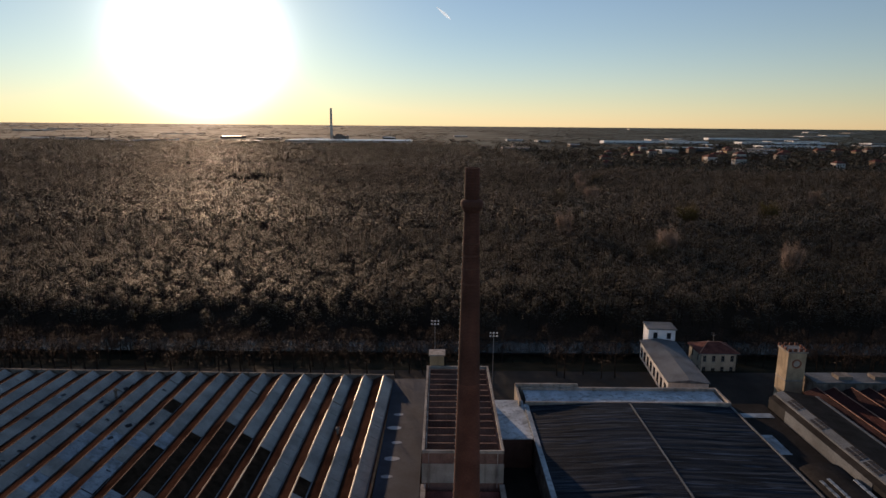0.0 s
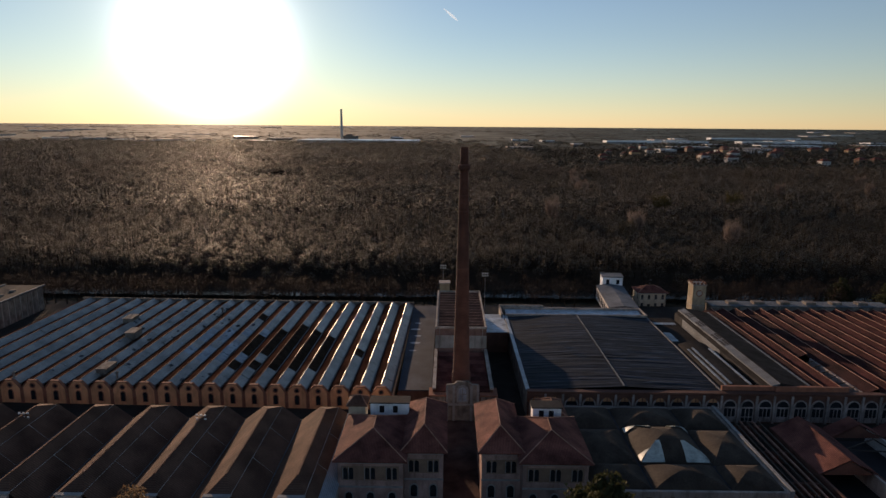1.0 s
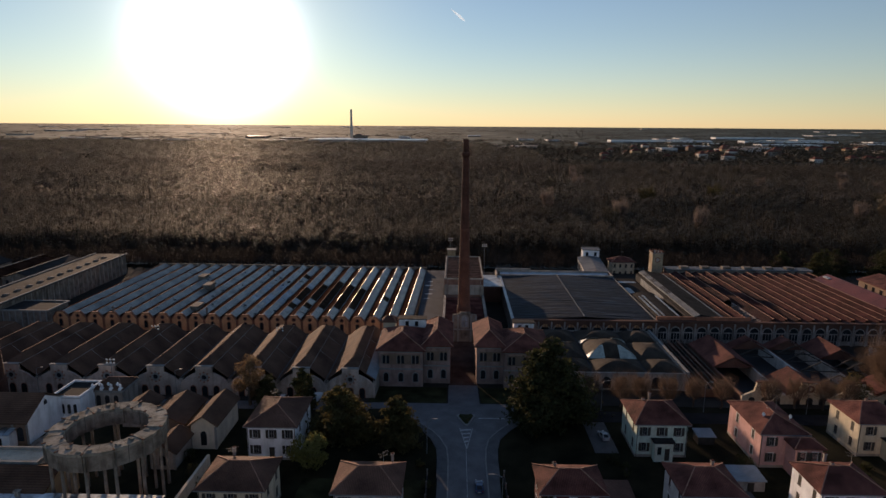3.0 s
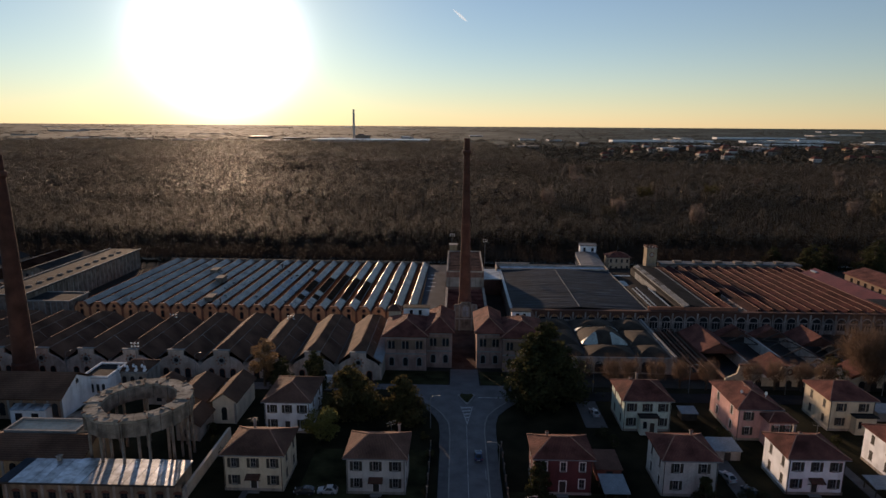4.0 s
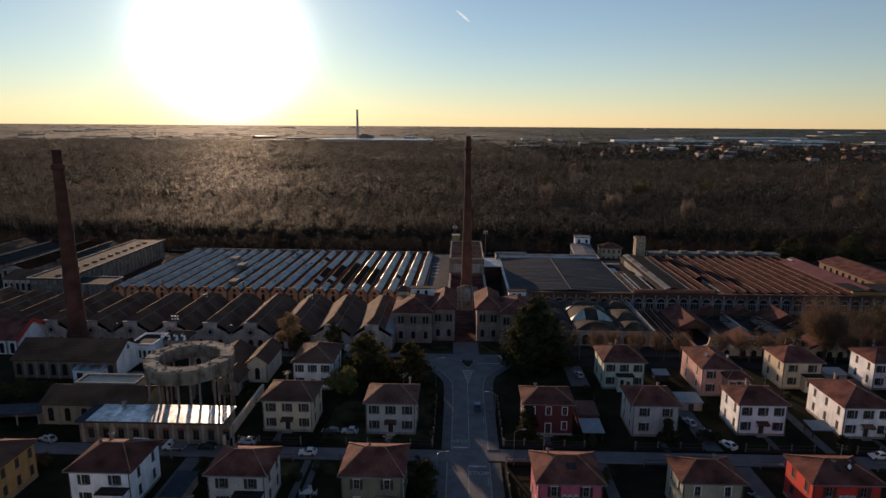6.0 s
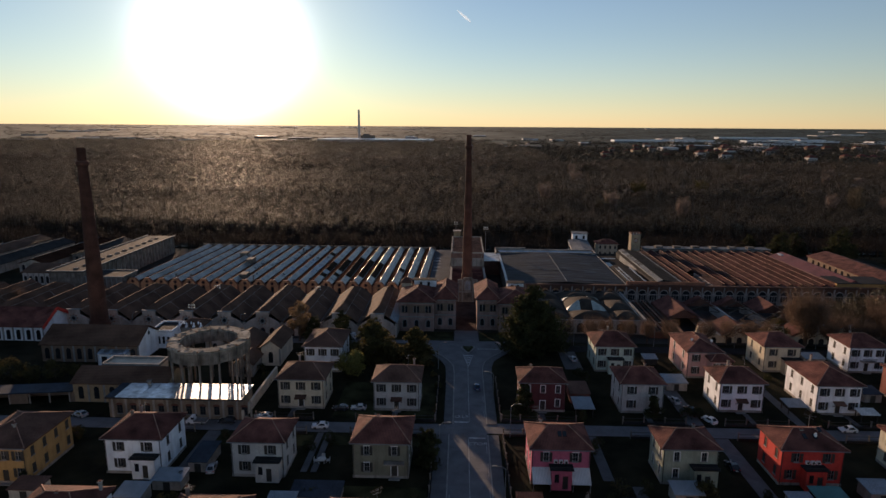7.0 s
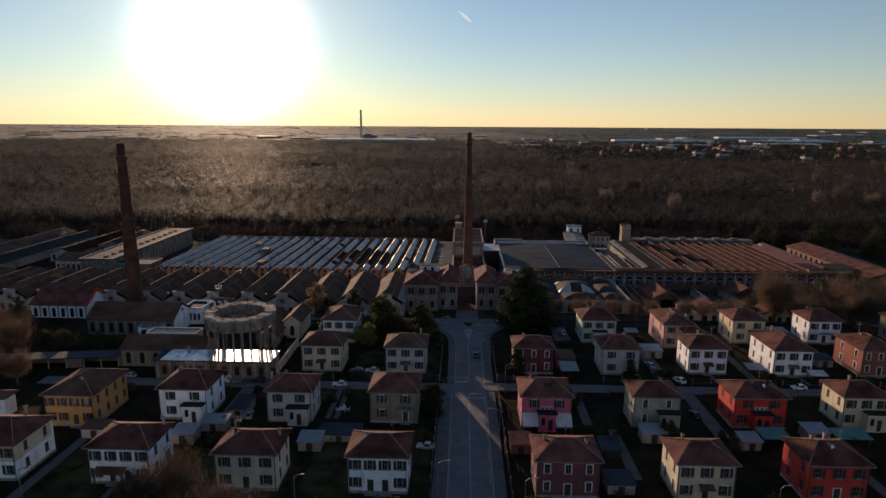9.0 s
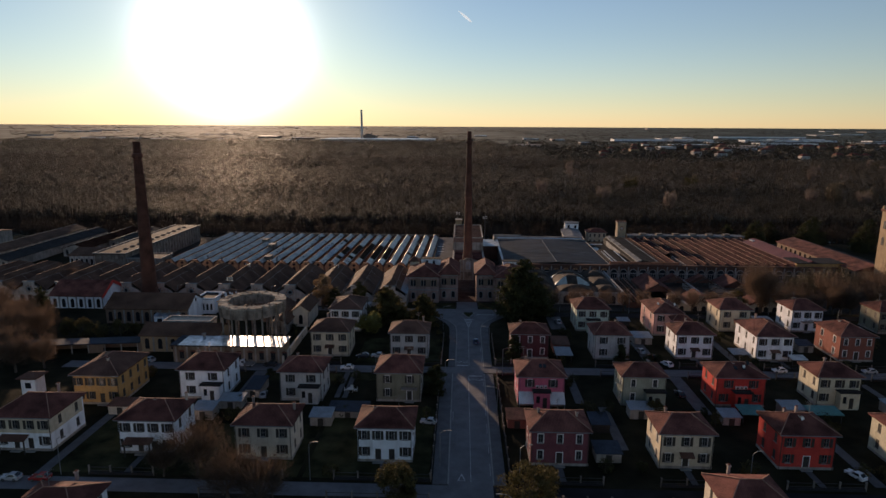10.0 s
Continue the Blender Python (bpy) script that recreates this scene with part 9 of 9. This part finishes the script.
shelter(70.8, -4.6, 3.0, 2.2, 1.2, "shed_pale", "wood_dark", "open shelter with a pale roof", True)
gr = thing("garage_row", (-66.5, -18.2, 0), "long low row of open garages with a grey roof", "garage", rz=8)
part("back_wall", boxes((-13.0, 13.0, 1.0, 1.2, -0.05, 1.5)), M["wall_drab"], gr)
part("roof", boxes((-13.3, 13.3, -1.5, 1.5, 1.502, 1.66)), M["flat_roof"], gr)
for k in range(11):
    part("post", boxes((-12.9 + k * 2.57, -12.75 + k * 2.57, -1.35, -1.2, -0.05, 1.5)), M["stone"], gr)
    if k % 3 == 1:
        part("garage_door", boxes((-12.7 + k * 2.57, -10.5 + k * 2.57, -1.3, -1.24, -0.03, 1.4)), M["wall_drab"], gr, "dull garage door")
hut = thing("garden_pavilion", (-59.6, -34.0, 0), "small white pavilion with a pyramid roof", "pavilion")
part("wall_shell", boxes((-1.0, 1.0, -1.0, 1.0, 0, 2.6)), M["wall_white"], hut)
hip_roof(hut, -1.4, 1.4, -1.4, 1.4, 2.602, 0.5, "tile_old", cap_mat=None)
part("window", boxes((-0.4, 0.4, -1.05, -1.003, 1.2, 2.0)), M["glass"], hut)

for k, (a0, a1, b0, b1) in enumerate(((-17.0, -3.4, -53.0, -36.0), (-31.0, -17.6, -53.0, -41.5), (-45.0, -31.8, -53.0, -41.0), (-16.8, -3.4, -27.6, -25.4), (-30.8, -18.0, -28.0, -25.4), (-16.8, -3.4, -20.8, -9.5), (5.6, 16.0, -20.6, -17.6))):
    slab("lawn", M["lawn"], "dull winter lawn of a garden", "lawn", [(a0, a1, b0, b1)], 0.012)


def garden_chair(x, y, rz):
    c = thing("garden_chair", (x, y, 0.012), "white plastic garden chair", "chair", "garden chairs", rz=rz)
    part("seat", boxes((-0.2, 0.2, -0.2, 0.2, 0.28, 0.32)), M["wall_grey"], c)
    part("backrest", boxes((-0.2, 0.2, 0.17, 0.21, 0.322, 0.65)), M["wall_grey"], c)
    for u in (-0.17, 0.17):
        for v in (-0.17, 0.17):
            part("leg", boxes((u - 0.02, u + 0.02, v - 0.02, v + 0.02, 0, 0.279)), M["wall_grey"], c)


tbl = thing("garden_table", (-15.6, -31.6, 0.0), "white round garden table", "table")
bm = bmesh.new()
lathe(bm, [(0.5, 0.48), (0.52, 0.5), (0.5, 0.53)], 16)
part("tabletop", bm, M["wall_grey"], tbl)
for u in (-0.3, 0.3):
    for v in (-0.3, 0.3):
        part("leg", boxes((u - 0.025, u + 0.025, v - 0.025, v + 0.025, 0, 0.479)), M["wall_grey"], tbl)
for x, y, a in ((-16.3, -31.6, 90), (-14.9, -31.5, -90), (-15.6, -30.9, 0)):
    garden_chair(x, y, a)

drives = (("drive", [(15.6, 16.8, -34.0, -24.4)]), ("drive", [(31.2, 33.0, -36.5, -24.4)]), ("drive", [(-17.6, -16.9, -33.5, -24.8)]), ("drive", [(-16.5, -15.8, -33.5, -24.8)]), ("drive", [(16.6, 19.4, -3.2, 4.5)]), ("drive", [(-31.4, -29.6, -36, -24.8)]), ("drive", [(29.4, 31.4, -21.0, -9.5)]), ("drive", [(43.6, 44.8, -52.5, -40)]), ("drive", [(43.4, 44.6, -21.0, -8)]), ("drive", [(-46.0, -44.8, -53.5, -37)]), ("drive", [(58.4, 59.4, -52, -26)]), ("drive", [(18.4, 19.6, -46, -35)]))
for nm, rc in drives:
    slab("drive", M["paving"], "pale concrete drive between garden beds", "pavement", rc, 0.03)
for x in (10.9, 24.8, 38.1, 51.3, -8.6, -22.3, -36.2):
    for y0, y1 in ((-53.2, -49.0), (-20.9, -17.6) if x > 30 else (-21.3, -17.6)):
        slab("garden_path", M["paving"], "narrow paved path to a front door", "pavement", [(x - 0.35, x + 0.35, y0, y1)], 0.03)
for x in (8.65, 12.8):
    aw = thing("awning", (x, -34.0, 0), "white canvas awning over a terrace", "awning", "awnings")
    bm = bmesh.new()
    hexa(bm, [(-0.98, -2.3, 0.9), (0.98, -2.3, 0.9), (0.98, -0.86, 2.0), (-0.98, -0.86, 2.0), (-0.98, -2.3, 0.94), (0.98, -2.3, 0.94), (0.98, -0.86, 2.04), (-0.98, -0.86, 2.04)])
    part("canvas", bm, M["canvas"], aw)
    for u in (-0.9, 0.9):
        part("pole", boxes((u - 0.03, u + 0.03, -2.26, -2.2, 0, 0.92)), M["metal"], aw)

# roof clutter of the sheds: vents and flues
for k, (x, y, h) in enumerate(((-66.5, 42.5, 1.5), (-63.2, 43.0, 1.3), (-52.0, 47.0, 0.9), (-55.5, 62.0, 1.2), (-60.0, 70.0, 1.1), (-48.8, 44.0, 1.0), (-13.0, 66.0, 0.9), (-45.0, 76.0, 1.0))):
    v = thing("roof_vent", (x, y, RIDGE - 0.6), "pale metal vent standing on the shed roof", "vent", "roof vents")
    bm = bmesh.new()
    if k in (3, 4, 2):
        box(bm, -0.8, 0.8, -1.4, 1.4, 0, h)
        box(bm, -0.9, 0.9, -1.5, 1.5, h + 0.002, h + 0.15)
    else:
        lathe(bm, [(0.16, 0), (0.16, h), (0.28, h + 0.05), (0.28, h + 0.2), (0.05, h + 0.35)], 12)
    part("duct", bm, M["concrete"], v)
for k in range(5):
    b = thing("roof_puddle", (-6.4 + 0.3 * (k % 3), 58 + k * 3.6, FG + 2.5), "pale puddle on the flat roof", "puddle")
    bm = bmesh.new()
    lathe(bm, [(0.5 + 0.2 * (k % 2), 0.002), (0.45 + 0.2 * (k % 2), 0.012)], 12)
    bmesh.ops.scale(bm, verts=bm.verts, vec=(1.3, 0.7, 1))
    part("water_film", bm, M["pale_blue"], b)

# castle tower among the trees at the east end
ct = thing("castle_tower", (100.4, 30.6, ground_z(30.6)), "tall square tan stone tower with arched windows among trees", "tower")
part("shaft", boxes((-2.3, 2.3, -2.3, 2.3, 0, 19.4)), M["wall_tan"], ct)
part("cornice", boxes((-2.55, 2.55, -2.55, 2.55, 19.402, 19.9)), M["brick"], ct)
for z in (11.5, 15.4):
    for u in (-0.9, 0.9):
        bm = bmesh.new()
        prism(bm, [(u + p, q + z) for p, q in arch_outline(0.8, 0, 1.9, 8)], -2.36, -2.303)
        part("arched_window", bm, M["dark"], ct)
        bm = bmesh.new()
        prism(bm, [(u + p, q + z) for p, q in arch_outline(0.8, 0, 1.9, 8)], -2.36, -2.303, axis="x")
        part("arched_window", bm, M["dark"], ct)

for s_ in range(2):
    for u_ in (-2.3, -0.3, 1.7):
        part("merlon", boxes((u_, u_ + 0.8, -2.5 + 4.5 * s_, -2.0 + 4.5 * s_, 19.902, 20.6)), M["wall_tan"], ct)

# a short contrail high in the sky: a thin sheet of ice cloud
M["contrail"] = material("ice_trail", (0.85, 0.85, 0.85), 1.0, 0.05, 0.02, 0.1, 0.0, spec=0.0)
cn, cl_ = M["contrail"].node_tree.nodes, M["contrail"].node_tree.links
thin, veil, part_veil = cn.new("ShaderNodeBsdfTranslucent"), cn.new("ShaderNodeBsdfTransparent"), cn.new("ShaderNodeMixShader")
thin.inputs["Color"].default_value = (0.75, 0.85, 0.95, 1)
part_veil.inputs["Fac"].default_value = 0.3
cl_.new(veil.outputs[0], part_veil.inputs[1])
cl_.new(thin.outputs[0], part_veil.inputs[2])
cl_.new(part_veil.outputs[0], cn["Material Output"].inputs["Surface"])
bm = bmesh.new()
rows_ = [(bm.verts.new((-40 + 96 * u - 0.6 * w, 4300, 800 - 78 * u - 0.8 * w)), bm.verts.new((-40 + 96 * u + 0.6 * w, 4300, 800 - 78 * u + 0.8 * w))) for u, w in ((0, 1.0), (0.3, 6.0), (0.6, 9.0), (0.85, 6.0), (1.0, 1.0))]
for p_, q_ in zip(rows_, rows_[1:]):
    bm.faces.new((p_[0], q_[0], q_[1], p_[1]))
tagged(part("contrail", bm, M["contrail"]), "short white aircraft trail in the evening sky", "contrail", kind="structure")
